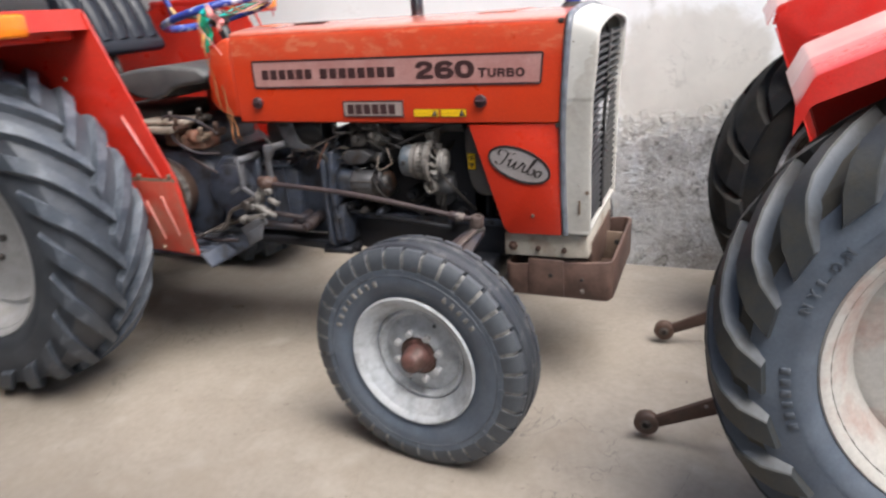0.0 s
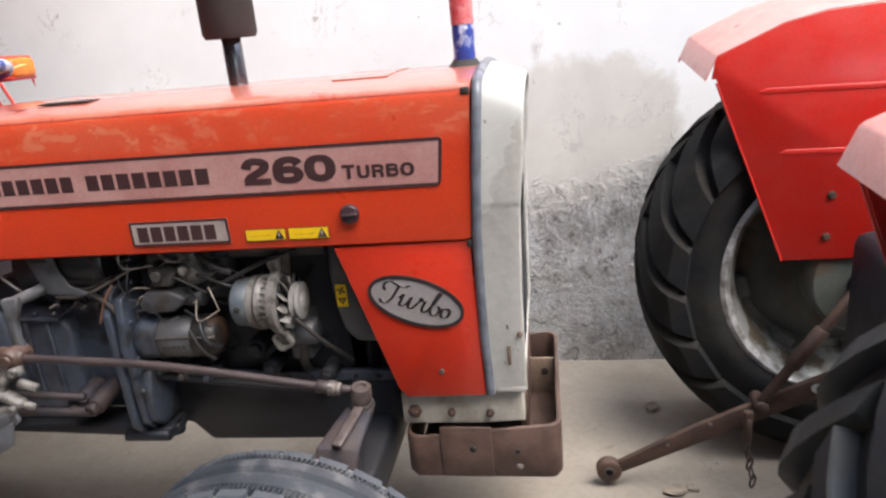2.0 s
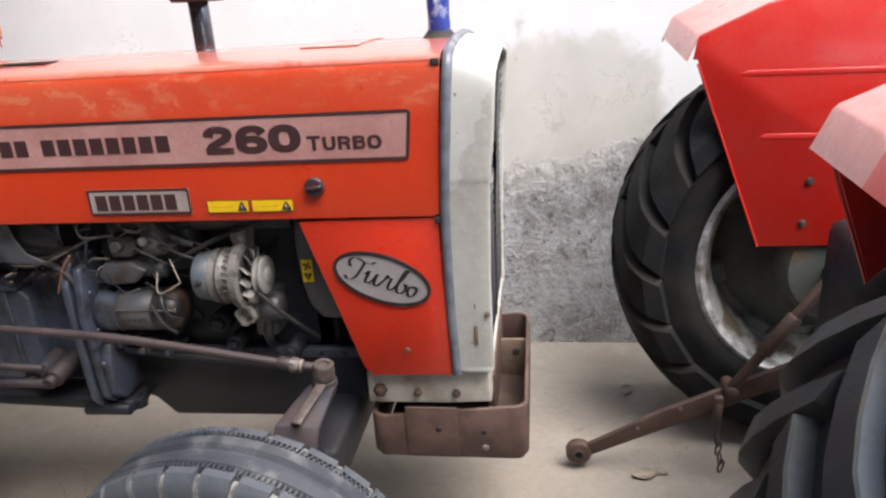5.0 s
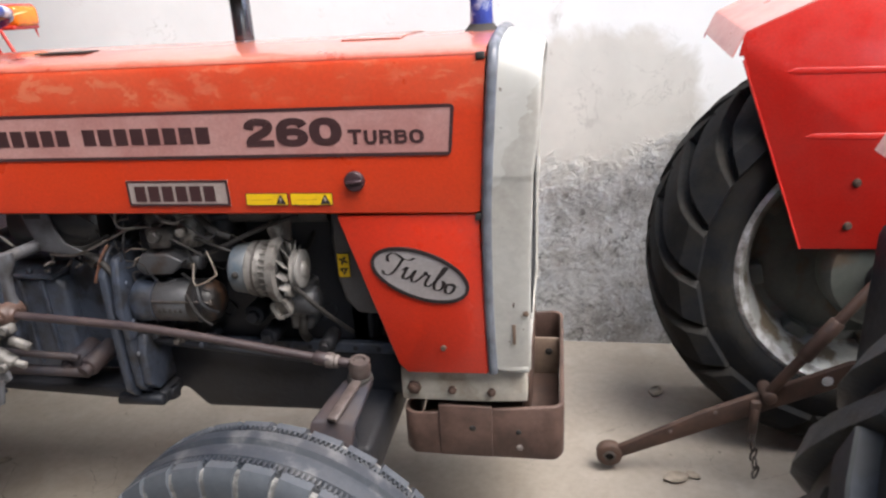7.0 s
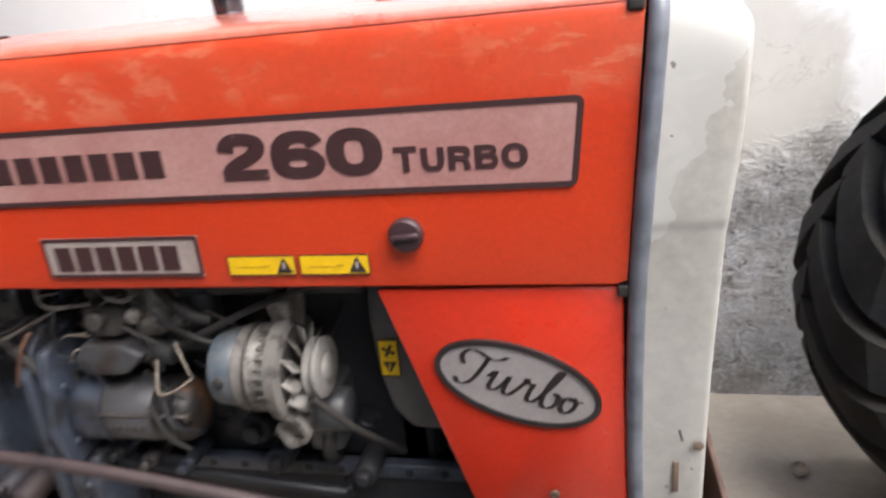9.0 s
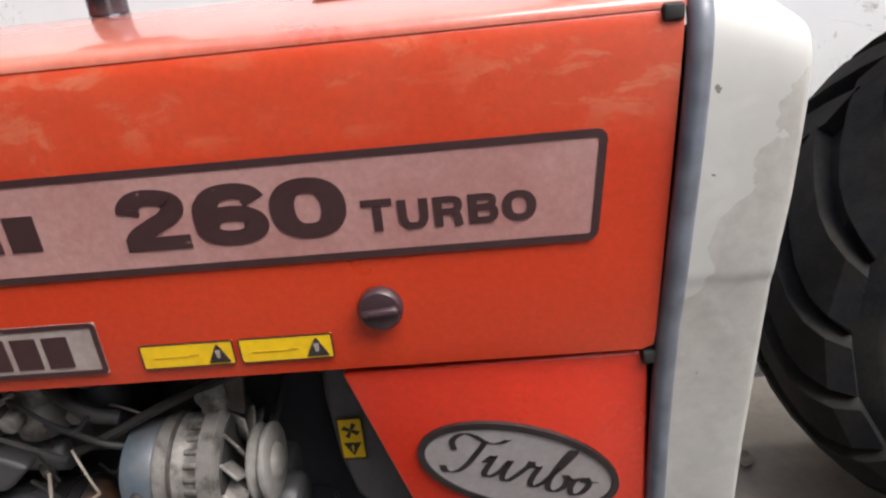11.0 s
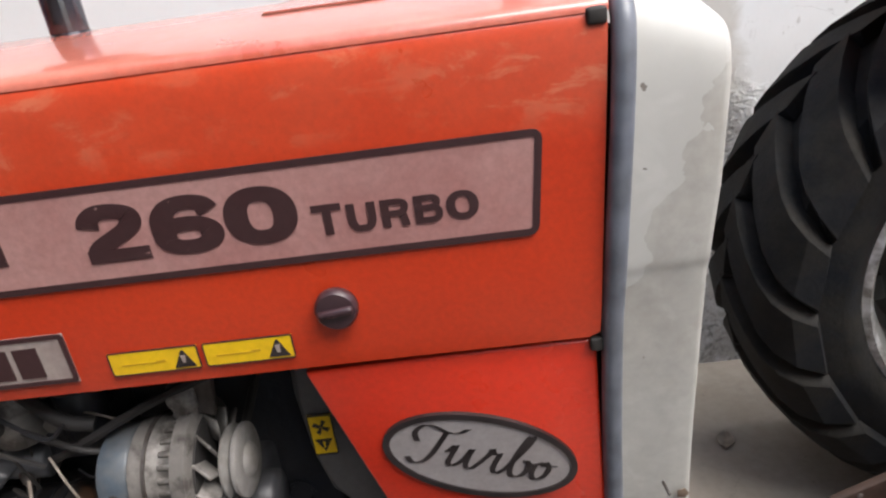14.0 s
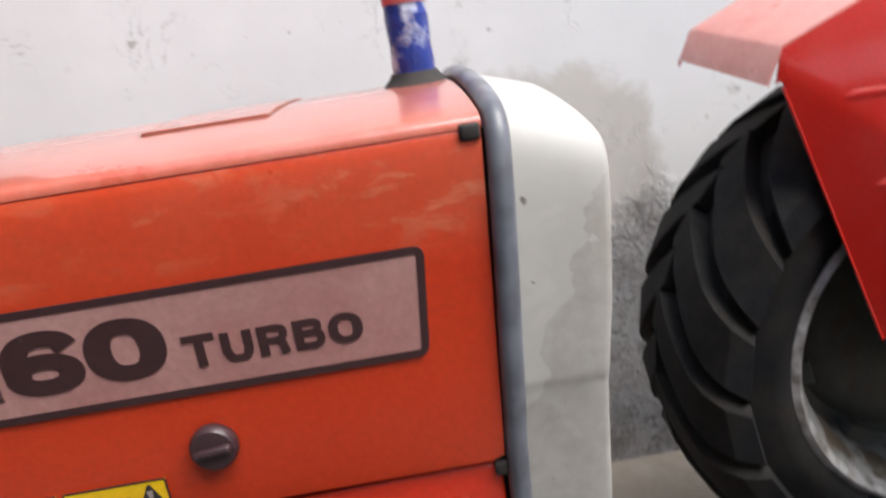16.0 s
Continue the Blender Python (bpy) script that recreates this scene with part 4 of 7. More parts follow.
def word_bars(x0, x1, z0, z1, n, y, parent, mat, gap=0.22):
    """A maker's word as plain upright bars."""
    w = (x1 - x0) / n
    for i in range(n):
        part("bar", box(x0 + w * i, x0 + w * (i + 1 - gap), y - 0.001, y, z0, z1, 0), mat, parent)


word_bars(-1.131, -0.901, 1.2155, 1.2515, 6, -0.0029, decal, DECAL_INK)
word_bars(-0.873, -0.561, 1.2155, 1.2515, 8, -0.0029, decal, DECAL_INK)


def stroke(path, px, pz, to, y, closed=False):
    """A pen of half-widths px and pz drawn along a path of (u, v), placed by to(u, v) -> (x, z)."""
    bm, rows, k = bmesh.new(), [], len(path)
    for i, (u, v) in enumerate(path):
        a, b = (path[i - 1] if closed or i else path[i]), (path[(i + 1) % k] if closed or i < k - 1 else path[i])
        d = Vector((b[0] - a[0], b[1] - a[1])).normalized()
        n = Vector((-d.y, d.x))
        h = math.hypot(px * n.x, pz * n.y)
        rows.append([bm.verts.new((*(lambda p: (p[0], y - e, p[1]))(to(u + n.x * h * q, v + n.y * h * q)),)) for q, e in ((-1, 0), (-1, 0.001), (1, 0.001), (1, 0))])
    for a, b in list(zip(rows, rows[1:])) + ([(rows[-1], rows[0])] if closed else []):
        for j in range(3):
            bm.faces.new((a[j], a[j + 1], b[j + 1], b[j]))
    bmesh.ops.recalc_face_normals(bm, faces=bm.faces)
    return bm


def curve(points, k=7):
    return [(p.x, p.z) for p in smooth_path([(u, 0, v) for u, v in points], k)]


def oval(cu, cv, ru, rv, a0=0, a1=360, n=40, square=2.3):
    out = []
    for i in range(n + (1 if a1 - a0 < 360 else 0)):
        a = radians(a0 + (a1 - a0) * i / n)
        c, d = math.cos(a), math.sin(a)
        out.append((cu + ru * math.copysign(abs(c) ** (2 / square), c), cv + rv * math.copysign(abs(d) ** (2 / square), d)))
    return out


# each sign as strokes in a unit box: (path, half-width across, half-width upwards, closed)
GLYPHS = {
    "2": [(curve([(0.155, 0.62), (0.19, 0.76), (0.33, 0.875), (0.55, 0.885), (0.76, 0.82), (0.80, 0.68), (0.70, 0.54), (0.48, 0.41), (0.27, 0.28), (0.17, 0.13)]), 0.165, 0.13, False), ([(0.035, 0.115), (0.97, 0.115)], 0.1, 0.115, False)],
    "6": [(oval(0.505, 0.315, 0.325, 0.205), 0.165, 0.125, True), (curve([(0.86, 0.70), (0.76, 0.84), (0.55, 0.885), (0.33, 0.83), (0.20, 0.66), (0.175, 0.46), (0.185, 0.33)]), 0.165, 0.125, False)],
    "0": [(oval(0.5, 0.5, 0.335, 0.375), 0.165, 0.125, True)],
    "T": [([(0.0, 0.89), (1.0, 0.89)], 0.1, 0.11, False), ([(0.5, 0.0), (0.5, 0.80)], 0.145, 0.1, False)],
    "U": [(curve([(0.15, 1.0), (0.15, 0.66), (0.165, 0.34), (0.29, 0.13), (0.5, 0.10), (0.71, 0.13), (0.835, 0.34), (0.85, 0.66), (0.85, 1.0)]), 0.145, 0.115, False)],
    "R": [([(0.15, 0.0), (0.15, 1.0)], 0.145, 0.1, False), (curve([(0.25, 0.89), (0.60, 0.89), (0.79, 0.83), (0.83, 0.68), (0.76, 0.54), (0.58, 0.485), (0.25, 0.485)]), 0.13, 0.11, False), (curve([(0.60, 0.44), (0.74, 0.38), (0.78, 0.22), (0.82, 0.0)]), 0.14, 0.1, False)],
    "B": [([(0.15, 0.0), (0.15, 1.0)], 0.145, 0.1, False), (curve([(0.25, 0.89), (0.62, 0.89), (0.77, 0.84), (0.80, 0.73), (0.75, 0.61), (0.60, 0.545), (0.25, 0.545)]), 0.125, 0.11, False), (curve([(0.25, 0.54), (0.64, 0.54), (0.81, 0.47), (0.845, 0.33), (0.79, 0.18), (0.62, 0.11), (0.25, 0.11)]), 0.13, 0.11, False)],
    "O": [(oval(0.5, 0.5, 0.36, 0.40), 0.14, 0.11, True)],
}


def sign(ch, x0, x1, z0, z1, y):
    to = lambda u, v: (x0 + (x1 - x0) * u, z0 + (z1 - z0) * v)
    return joined(*[stroke(path, px, pz, to, y - 0.0001 * i, closed) for i, (path, px, pz, closed) in enumerate(GLYPHS[ch])])


for ch, x0, x1 in (("2", -0.4885, -0.4210), ("6", -0.4175, -0.3460), ("0", -0.3435, -0.2720)):
    part("numeral", sign(ch, x0, x1, 1.2070, 1.2660, -0.0029), DECAL_INK, decal, "bold dark numeral")
for ch, x0, x1, z1 in (("T", -0.2590, -0.2300, 1.2395), ("U", -0.2255, -0.1970, 1.2370), ("R", -0.1925, -0.1645, 1.2370), ("B", -0.1605, -0.1325, 1.2370), ("O", -0.1295, -0.0985, 1.2370)):
    part("letter", sign(ch, x0, x1, 1.2085, z1, -0.0029), DECAL_INK, decal)
# maker's small plate
plate = part("maker_plate", box(-0.792, -0.546, -0.0030, -0.0012, 1.0755, 1.1345, 0), PLATE, tractor, "small silver plate with dark border")
part("plate_border", rect_ring(-0.792, -0.546, 1.0755, 1.1345, 0.005, -0.004, -0.002, 0.004), DECAL_INK, plate)
word_bars(-0.774, -0.572, 1.0855, 1.1215, 6, -0.0032, plate, DECAL_INK, 0.2)
# warning stickers
for a, b in ((-0.507, -0.4105), (-0.4035, -0.3085)):
    st = part("warning_sticker", rounded(box(a, b, -0.0030, -0.0012, 1.0765, 1.1035, 0), 0.0), YELLOW, tractor, "yellow warning sticker")
    part("sticker_edge", rect_ring(a - 0.0008, b + 0.0008, 1.0757, 1.1043, 0.0014, -0.0034, -0.002, 0.003), DECAL_INK, st)
    t0 = b - 0.016
    part("warning_triangle", prism([(t0 - 0.0115, 1.0795), (t0 + 0.0115, 1.0795), (t0 + 0.0012, 1.0995), (t0 - 0.0012, 1.0995)], "y", -0.0042, -0.0031), INK, st)
    part("mark", prism([(t0 - 0.0016, 1.085), (t0 + 0.0016, 1.085), (t0 + 0.0028, 1.094), (t0 - 0.0028, 1.094)], "y", -0.0048, -0.0043), PLATE, st)
    part("bar", box(a + 0.012, a + 0.050, -0.0036, -0.0031, 1.0875, 1.0889, 0), FAINT, st)
    part("bar", box(a + 0.050, a + 0.060, -0.0036, -0.0031, 1.0882, 1.0905, 0), FAINT, st)

# lower front side panels, leaning a little inwards
def lower_panel(near):
    f = (lambda y: y) if near else (lambda y: 2 * YC - y)
    pts = [(-0.308, 1.047), (0.008, 1.052), (0.014, 0.652), (-0.178, 0.648), (-0.196, 0.668), (-0.20, 0.676)]
    bm = bmesh.new()
    y_at = lambda z: 0.008 + (1.05 - z) * 0.05
    vs = [bm.verts.new((x, f(y_at(z)), z)) for x, z in pts]
    bm.faces.new(vs)
    out = bmesh.ops.extrude_face_region(bm, geom=bm.faces[:])
    for v in out["geom"]:
        if isinstance(v, bmesh.types.BMVert):
            v.co.y += 0.016 if near else -0.016
    bmesh.ops.recalc_face_normals(bm, faces=bm.faces)
    return rounded(bm, 0.004, 2)


panel = part("side_panel", lower_panel(True), RED_LOW, tractor, "orange-red lower side panel with an oval badge")
part("side_panel", lower_panel(False), RED_LOW, tractor)
LEAN_IN = Matrix.Translation((0, 0.008, 1.05)) @ Matrix.Rotation(math.atan(0.05), 4, "X") @ Matrix.Translation((0, -0.008, -1.05))
TURN_OVAL = Matrix.Translation((-0.130, 0, 0.9075)) @ Matrix.Rotation(radians(20), 4, "Y") @ Matrix.Translation((0.130, 0, -0.9075))


def ellipse(a, b, n=48):
    return [(-0.130 + a * math.cos(2 * math.pi * k / n), 0.9075 + b * math.sin(2 * math.pi * k / n)) for k in range(n)]


badge = part("oval_badge", moved(prism(ellipse(0.113, 0.057), "y", 0.0045, 0.010), LEAN_IN @ TURN_OVAL), BADGE, panel, "silver oval badge with dark rim and script")
part("badge_rim", moved(ring_of(ellipse(0.1155, 0.0595), ellipse(0.1075, 0.0515), 0.0025, 0.010), LEAN_IN @ TURN_OVAL), INK, panel)
SCRIPT = ("0.03 .62 0 .76 .05 .90 .13 .90 .22 .84 .30 .87 .35 .96", ".21 .85 .185 .66 .15 .44 .10 .28 .03 .24 -.01 .33", ".25 .52 .30 .66 .285 .48 .275 .34 .31 .29 .37 .42 .415 .64 .40 .46 .40 .33 .44 .29 .49 .42",
          ".49 .42 .54 .60 .55 .70 .575 .60 .61 .64 .595 .46 .595 .33 .63 .29 .68 .40", ".68 .40 .75 .70 .80 .97 .775 1.0 .74 .80 .71 .50 .72 .32 .77 .28 .82 .38 .825 .54 .80 .60", ".80 .56 .86 .54", ".94 .62 .88 .55 .865 .40 .90 .29 .955 .36 .975 .52 .94 .62 .93 .55 1.01 .57")


def script(x0, x1, z0, z1, y):
    """The badge's word in slanting strokes of a broad pen."""
    out = []
    for s in SCRIPT:
        v = [float(q) for q in s.split()]
        path = smooth_path([(x0 + (x1 - x0) * v[i], 0, z0 + (z1 - z0) * v[i + 1]) for i in range(0, len(v), 2)], 5)
        nib = Vector((0.0033, 0, 0.0008))
        bm = bmesh.new()
        rows = [[bm.verts.new(p + nib * q + Vector((0, y - d, 0))) for q, d in ((-1, 0), (-1, 0.0012), (1, 0.0012), (1, 0))] for p in path]
        for a, b in zip(rows, rows[1:]):
            for k in range(3):
                bm.faces.new((a[k], a[k + 1], b[k + 1], b[k]))
        bmesh.ops.recalc_face_normals(bm, faces=bm.faces)
        out.append(bm)
    return joined(*out)


part("badge_script", moved(script(-0.212, -0.044, 0.862, 0.948, 0.0044), LEAN_IN @ TURN_OVAL), INK, panel, "black slanted script")
pb = LEAN_IN @ Vector((-0.087, 0.006, 0.722))
part("panel_bolt", rod(pb, pb + Vector((0, -0.006, 0)), 0.0075, n=6), RUST, panel)

# trim strip and silver grille shell
def arch(low=0.655):
    """The outline of the nose at the bonnet, from the near foot over the top to the far foot, as (y, z)."""
    near = [(0.034, low), (0.020, 0.85), (0.006, 1.04), (0.000, 1.12), (-0.002, 1.14), (-0.003, 1.22), (-0.002, 1.29), (0.003, 1.34), (0.012, 1.372), (0.03, 1.388), (0.08, 1.399), (0.15, 1.407), (0.22, 1.412)]
    return near + [(YC, 1.415)] + [(2 * YC - y, z) for y, z in near[::-1]]


TRIM_X = [(0.60, 0.027), (0.89, 0.021), (1.05, 0.024), (1.14, 0.029), (1.20, 0.033), (1.30, 0.040), (1.37, 0.045), (1.43, 0.047)]


def rim(low=0.655):
    """The outline of the front edge, lower and squarer than the one at the bonnet."""
    near = [(0.036, low), (0.022, 0.85), (0.009, 1.04), (0.003, 1.12), (0.000, 1.14), (0.000, 1.21), (0.001, 1.28), (0.003, 1.318), (0.010, 1.341), (0.028, 1.356), (0.09, 1.3685), (0.15, 1.376), (0.22, 1.383)]
    return near + [(YC, 1.388)] + [(2 * YC - y, z) for y, z in near[::-1]]


part("trim_strip", tube([(bend(TRIM_X, z), y, z) for y, z in arch()], 0.0112, n=18, k=4), TRIM, tractor, "dark grey rubber strip round the nose")


def shell():
    """The silver surround: a flat flank and top from the bonnet to the front edge, then a narrow rolled lip."""
    back, front = smooth_arch(arch(0.662)), smooth_arch(rim(0.662))
    depth = [(0.60, 0.113), (0.90, 0.114), (1.12, 0.121), (1.16, 0.125), (1.21, 0.131), (1.30, 0.137), (1.42, 0.143)]
    bm, rings = bmesh.new(), []
    for q, inset, ahead in ((0.0, 0.0, 0.0), (0.33, 0.0, 0.0), (0.66, 0.0, 0.0), (0.93, 0.0, 0.0), (0.985, 0.0015, 0.0), (1.0, 0.005, 0.001), (1.0, 0.012, 0.001), (0.985, 0.016, -0.002), (0.82, 0.017, -0.004), (0.80, 0.022, -0.004)):
        ring = []
        for (y0, z0), (y1, z1) in zip(back, front):
            y, z = y0 + (y1 - y0) * q, z0 + (z1 - z0) * q
            side = (1 if y < YC else -1) * min(1, max(0, abs(YC - y) - 0.02) * 12) * (1 if z < 1.33 else max(0, (abs(YC - y) - 0.20) / 0.12))
            x0 = bend(TRIM_X, z) + 0.009
            ring.append(bm.verts.new((x0 + q * (bend(depth, z1) - x0) + ahead, y + inset * side, z - inset * (1.0 if z > 1.345 else max(0, (z - 1.30) / 0.045)))))
        rings.append(ring)
    for a, b in zip(rings, rings[1:]):
        for i in range(len(a) - 1):
            bm.faces.new((a[i], a[i + 1], b[i + 1], b[i]))
    bmesh.ops.recalc_face_normals(bm, faces=bm.faces)
    bmesh.ops.solidify(bm, geom=bm.faces[:], thickness=0.003)
    return bm


def smooth_arch(p):
    return [(v.y, v.z) for v in smooth_path([(0, a, b) for a, b in p], 3)]


grille = part("grille_shell", shell(), NOSE, tractor, "chipped silver grille surround")
part("grille_sill", box(0.04, 0.110, 0.034, 2 * YC - 0.034, 0.655, 0.672, 0.004), NOSE, grille)
part("grille_back", prism([(0.04, 0.68), (0.03, 1.31), (0.06, 1.345), (2 * YC - 0.06, 1.345), (2 * YC - 0.03, 1.31), (2 * YC - 0.04, 0.68)], "x", 0.065, 0.075), BLACK_M, grille)
for i in range(26):
    z = 0.70 + i * 0.0245
    xf = bend([(0.6, 0.098), (1.12, 0.105), (1.21, 0.113), (1.42, 0.124)], z)
    w = 0.046 - 0.02 * min(1, max(0, (z - 0.66) / 0.5))
    part("slat", moved(box(-0.012, 0.008, w, 2 * YC - w, -0.0045, 0.0045, 0.0015, 1), Matrix.Translation((xf, 0, z)) @ Matrix.Rotation(radians(28), 4, "Y")), BLACK, grille)
part("grille_bar", prism([(0.094, 0.68), (0.108, 0.68), (0.115, 1.12), (0.132, 1.33), (0.120, 1.33)], "y", YC - 0.02, YC + 0.02, 0.004), BLACK, grille)
for y0, y1 in ((0.22, 0.285), (0.355, 0.42)):
    part("emblem", moved(box(-0.01, 0.008, y0, y1, -0.075, 0.075, 0.012, 3), Matrix.Translation((0.100, 0, 1.02)) @ Matrix.Rotation(radians(4), 4, "Y")), WHITE, grille, "bright chromed emblem")
part("dent", lathe([(0, 0), (0, 0.007), (-0.001, 0.008), (-0.002, 0.004), (-0.002, 0)], (0.104, 0.0205, 0.815), n=5), OXIDE, grille, "rusty chip in the paint")
part("chip", box(0.073, 0.081, 0.0235, 0.0255, 0.735, 0.785, 0.001), OXIDE, grille)
part("grille_pin", rod((0.078, 0.01, 0.845), (0.079, -0.012, 0.846), 0.002, n=8), STEEL, grille)

# nose bracket and rusty weight carrier
bracket = part("axle_bracket", prism([(-0.205, 0.553), (-0.205, 0.642), (0.03, 0.646), (0.10, 0.646), (0.104, 0.560), (-0.02, 0.5535)], "y", 0.060, 2 * YC - 0.060, 0.005), BRACKET, tractor, "dirty cream front axle support")
for x, z, r in ((-0.172, 0.592, 0.0185), (-0.078, 0.588, 0.0105), (0.018, 0.586, 0.0105)):
    part("bolt", joined(rod((x, 0.061, z), (x, 0.048, z), r, n=6), rod((x, 0.050, z), (x, 0.043, z), r * 0.55, n=10)), RUST, bracket)
part("front_plate", box(0.090, 0.108, 0.12, 2 * YC - 0.10, 0.46, 0.60, 0.004), RUST, bracket, "brown front plate")


def carrier():
    """A rectangular ring of bent plate with rounded corners."""
    def loop(o):
        x0, x1, y0, y1, r = -0.205 + o, 0.192 - o, 0.048 + o, 2 * YC - 0.048 - o, 0.035 - o * 0.6
        pts = []
        for cx, cy, s in ((x1 - r, y1 - r, 0), (x0 + r, y1 - r, 90), (x0 + r, y0 + r, 180), (x1 - r, y0 + r, 270)):
            pts += [(cx + r * math.cos(radians(s + k * 18)), cy + r * math.sin(radians(s + k * 18))) for k in range(6)]
        return pts
    bm, o, i = bmesh.new(), loop(0.0), loop(0.011)
    k = len(o)
    lo = lambda p: 0.404 + (0.006 if p[0] < -0.19 or p[0] > 0.18 else 0.0)
    hi = lambda p: 0.522 if p[0] < -0.12 else 0.5545
    v = [[bm.verts.new((p[0], p[1], h(p))) for p in s] for h in (lo, hi) for s in (o, i)]
    for a in range(k):
        b = (a + 1) % k
        for p, q in ((v[0], v[1]), (v[1], v[3]), (v[3], v[2]), (v[2], v[0])):
            bm.faces.new((p[a], p[b], q[b], q[a]))
    bmesh.ops.recalc_face_normals(bm, faces=bm.faces)
    return rounded(bm, 0.003, 2, 60)


weight = part("weight_carrier", carrier(), RUST_W, tractor, "rusty brown bent-plate weight carrier under the nose")
part("doubler_plate", box(-0.112, 0.018, 0.042, 0.050, 0.408, 0.5515, 0.002), RUST_W, weight)
part("carrier_floor", box(-0.19, 0.18, 0.075, 2 * YC - 0.075, 0.407, 0.418, 0.002), RUST, weight)
part("inner_web", box(0.085, 0.180, 0.44, 0.45, 0.41, 0.535, 0.002), OXIDE, weight, "tan cross plate inside the carrier")
for x, z, r in ((-0.03, 0.49, 0.0085), (0.082, 0.48, 0.007), (0.085, 0.436, 0.009)):
    part("bolt_hole", rod((x, 0.050, z), (x, 0.0405 if x < 0.01 else 0.0465, z), r, n=14), BLACK_M if z > 0.45 else DUSTY, weight)
part("bolt_hole", rod((0.150, 0.440, 0.492), (0.150, 0.4385, 0.492), 0.011, n=14), BLACK_M, weight)

# exhaust and air intake
exh = part("exhaust", joined(rod((-0.607, YC, 1.30), (-0.607, YC, 1.58), 0.0245, n=24), rod((-0.607, YC, 1.405), (-0.607, YC, 1.4135), 0.029, n=24)), PIPE, tractor, "dull dark steel exhaust pipe")
part("silencer", lathe([(0, 0.024), (0.0, 0.062), (0.012, 0.069), (0.50, 0.069), (0.515, 0.062), (0.515, 0.03), (0.62, 0.028), (0.62, 0.0)], (-0.607, YC, 1.527), (0, 0, 1), 32), BLACK_M, exh, "matt black silencer drum")
intake = part("air_intake", joined(lathe([(0, 0.044), (0.006, 0.0455), (0.010, 0.041), (0.018, 0.033), (0.024, 0.0295), (0.024, 0)], (-0.008, YC, 1.402), (0, 0, 1), 28)), BLACK_M, tractor, "black rubber boot of the air intake")
part("intake_pipe", lathe([(0, 0.0268), (0.02, 0.0275), (0.04, 0.0262), (0.07, 0.0275), (0.090, 0.0265), (0.090, 0.0)], (-0.008, YC, 1.418), (0, 0, 1), 28), BLUE_FILM, intake, "intake pipe wrapped in blue plastic film")
part("intake_pipe_upper", lathe([(0, 0.028), (0.10, 0.0285), (0.34, 0.028), (0.35, 0.05), (0.42, 0.055), (0.45, 0.0)], (-0.008, YC, 1.508), (0, 0, 1), 28), RED_FILM, intake, "upper intake pipe wrapped in red film")

# engine, clutch housing and gearbox
block = part("engine_block", joined(box(-0.90, -0.30, 0.17, 0.47, 0.62, 1.0, 0.012), box(-0.88, -0.33, 0.20, 0.44, 0.99, 1.09, 0.02)), CAST_D, tractor, "grimy dark engine block")
part("sump", prism([(-0.95, 0.66), (-0.95, 0.52), (-0.845, 0.495), (-0.795, 0.44), (-0.42, 0.445), (-0.36, 0.49), (-0.22, 0.51), (-0.22, 0.66)], "y", 0.15, 0.49, 0.012), CAST_D, block, "dark grey oil sump")
for i in range(11):
    x = -0.90 + i * 0.062
    part("sump_bolt", rod((x, 0.15, 0.645), (x, 0.140, 0.645), 0.008, n=6), CAST_D, block)
part("sump_flange", box(-0.95, -0.24, 0.142, 0.50, 0.632, 0.66, 0.003), CAST, block)
for i in range(4):
    x = -0.83 + i * 0.14
    part("core_plug", lathe([(0, 0), (0, 0.022), (-0.006, 0.024), (-0.006, 0.019), (-0.002, 0.016), (-0.002, 0)], (x, 0.169, 0.74), n=20), CAST_D, block)
part("rocker_cover", joined(box(-0.86, -0.35, 0.18, 0.42, 1.09, 1.19, 0.02), box(-0.80, -0.40, 0.10, 0.17, 1.045, 1.10, 0.02)), CREAMY, block, "dusty grey engine top cover")
part("manifold", joined(tube([(-0.82, 0.11, 1.02), (-0.6, 0.09, 1.035), (-0.36, 0.11, 1.03)], 0.028, 12), rod((-0.7, 0.11, 1.02), (-0.7, 0.2, 1.0), 0.026), rod((-0.48, 0.11, 1.02), (-0.48, 0.2, 1.0), 0.026)), CREAMY, block)
bell = part("clutch_housing", joined(prism([(0.05, 0.53), (0.028, 0.56), (0.024, 0.64), (0.024, 0.885), (0.05, 0.93), (0.16, 1.0), (0.48, 1.0), (0.59, 0.93), (0.616, 0.885), (0.616, 0.64), (0.59, 0.53)], "x", -0.945, -0.925, 0.004),
           prism([(0.06, 0.54), (0.034, 0.57), (0.030, 0.64), (0.030, 0.875), (0.065, 0.915), (0.16, 0.975), (0.48, 0.975), (0.575, 0.915), (0.61, 0.875), (0.61, 0.64), (0.58, 0.54)], "x", -0.917, -0.897, 0.004),
           prism([(0.07, 0.545), (0.040, 0.575), (0.038, 0.66), (0.055, 0.712), (0.15, 0.722), (0.49, 0.722), (0.585, 0.712), (0.60, 0.66), (0.60, 0.575), (0.57, 0.545)], "x", -0.899, -0.872, 0.005),
           prism([(0.15, 0.55), (0.13, 0.64), (0.13, 0.84), (0.17, 0.93), (0.47, 0.93), (0.51, 0.84), (0.51, 0.64), (0.49, 0.55)], "x", -1.12, -0.90, 0.012)), CAST, tractor, "blue-grey cast clutch housing with a bolted flange")
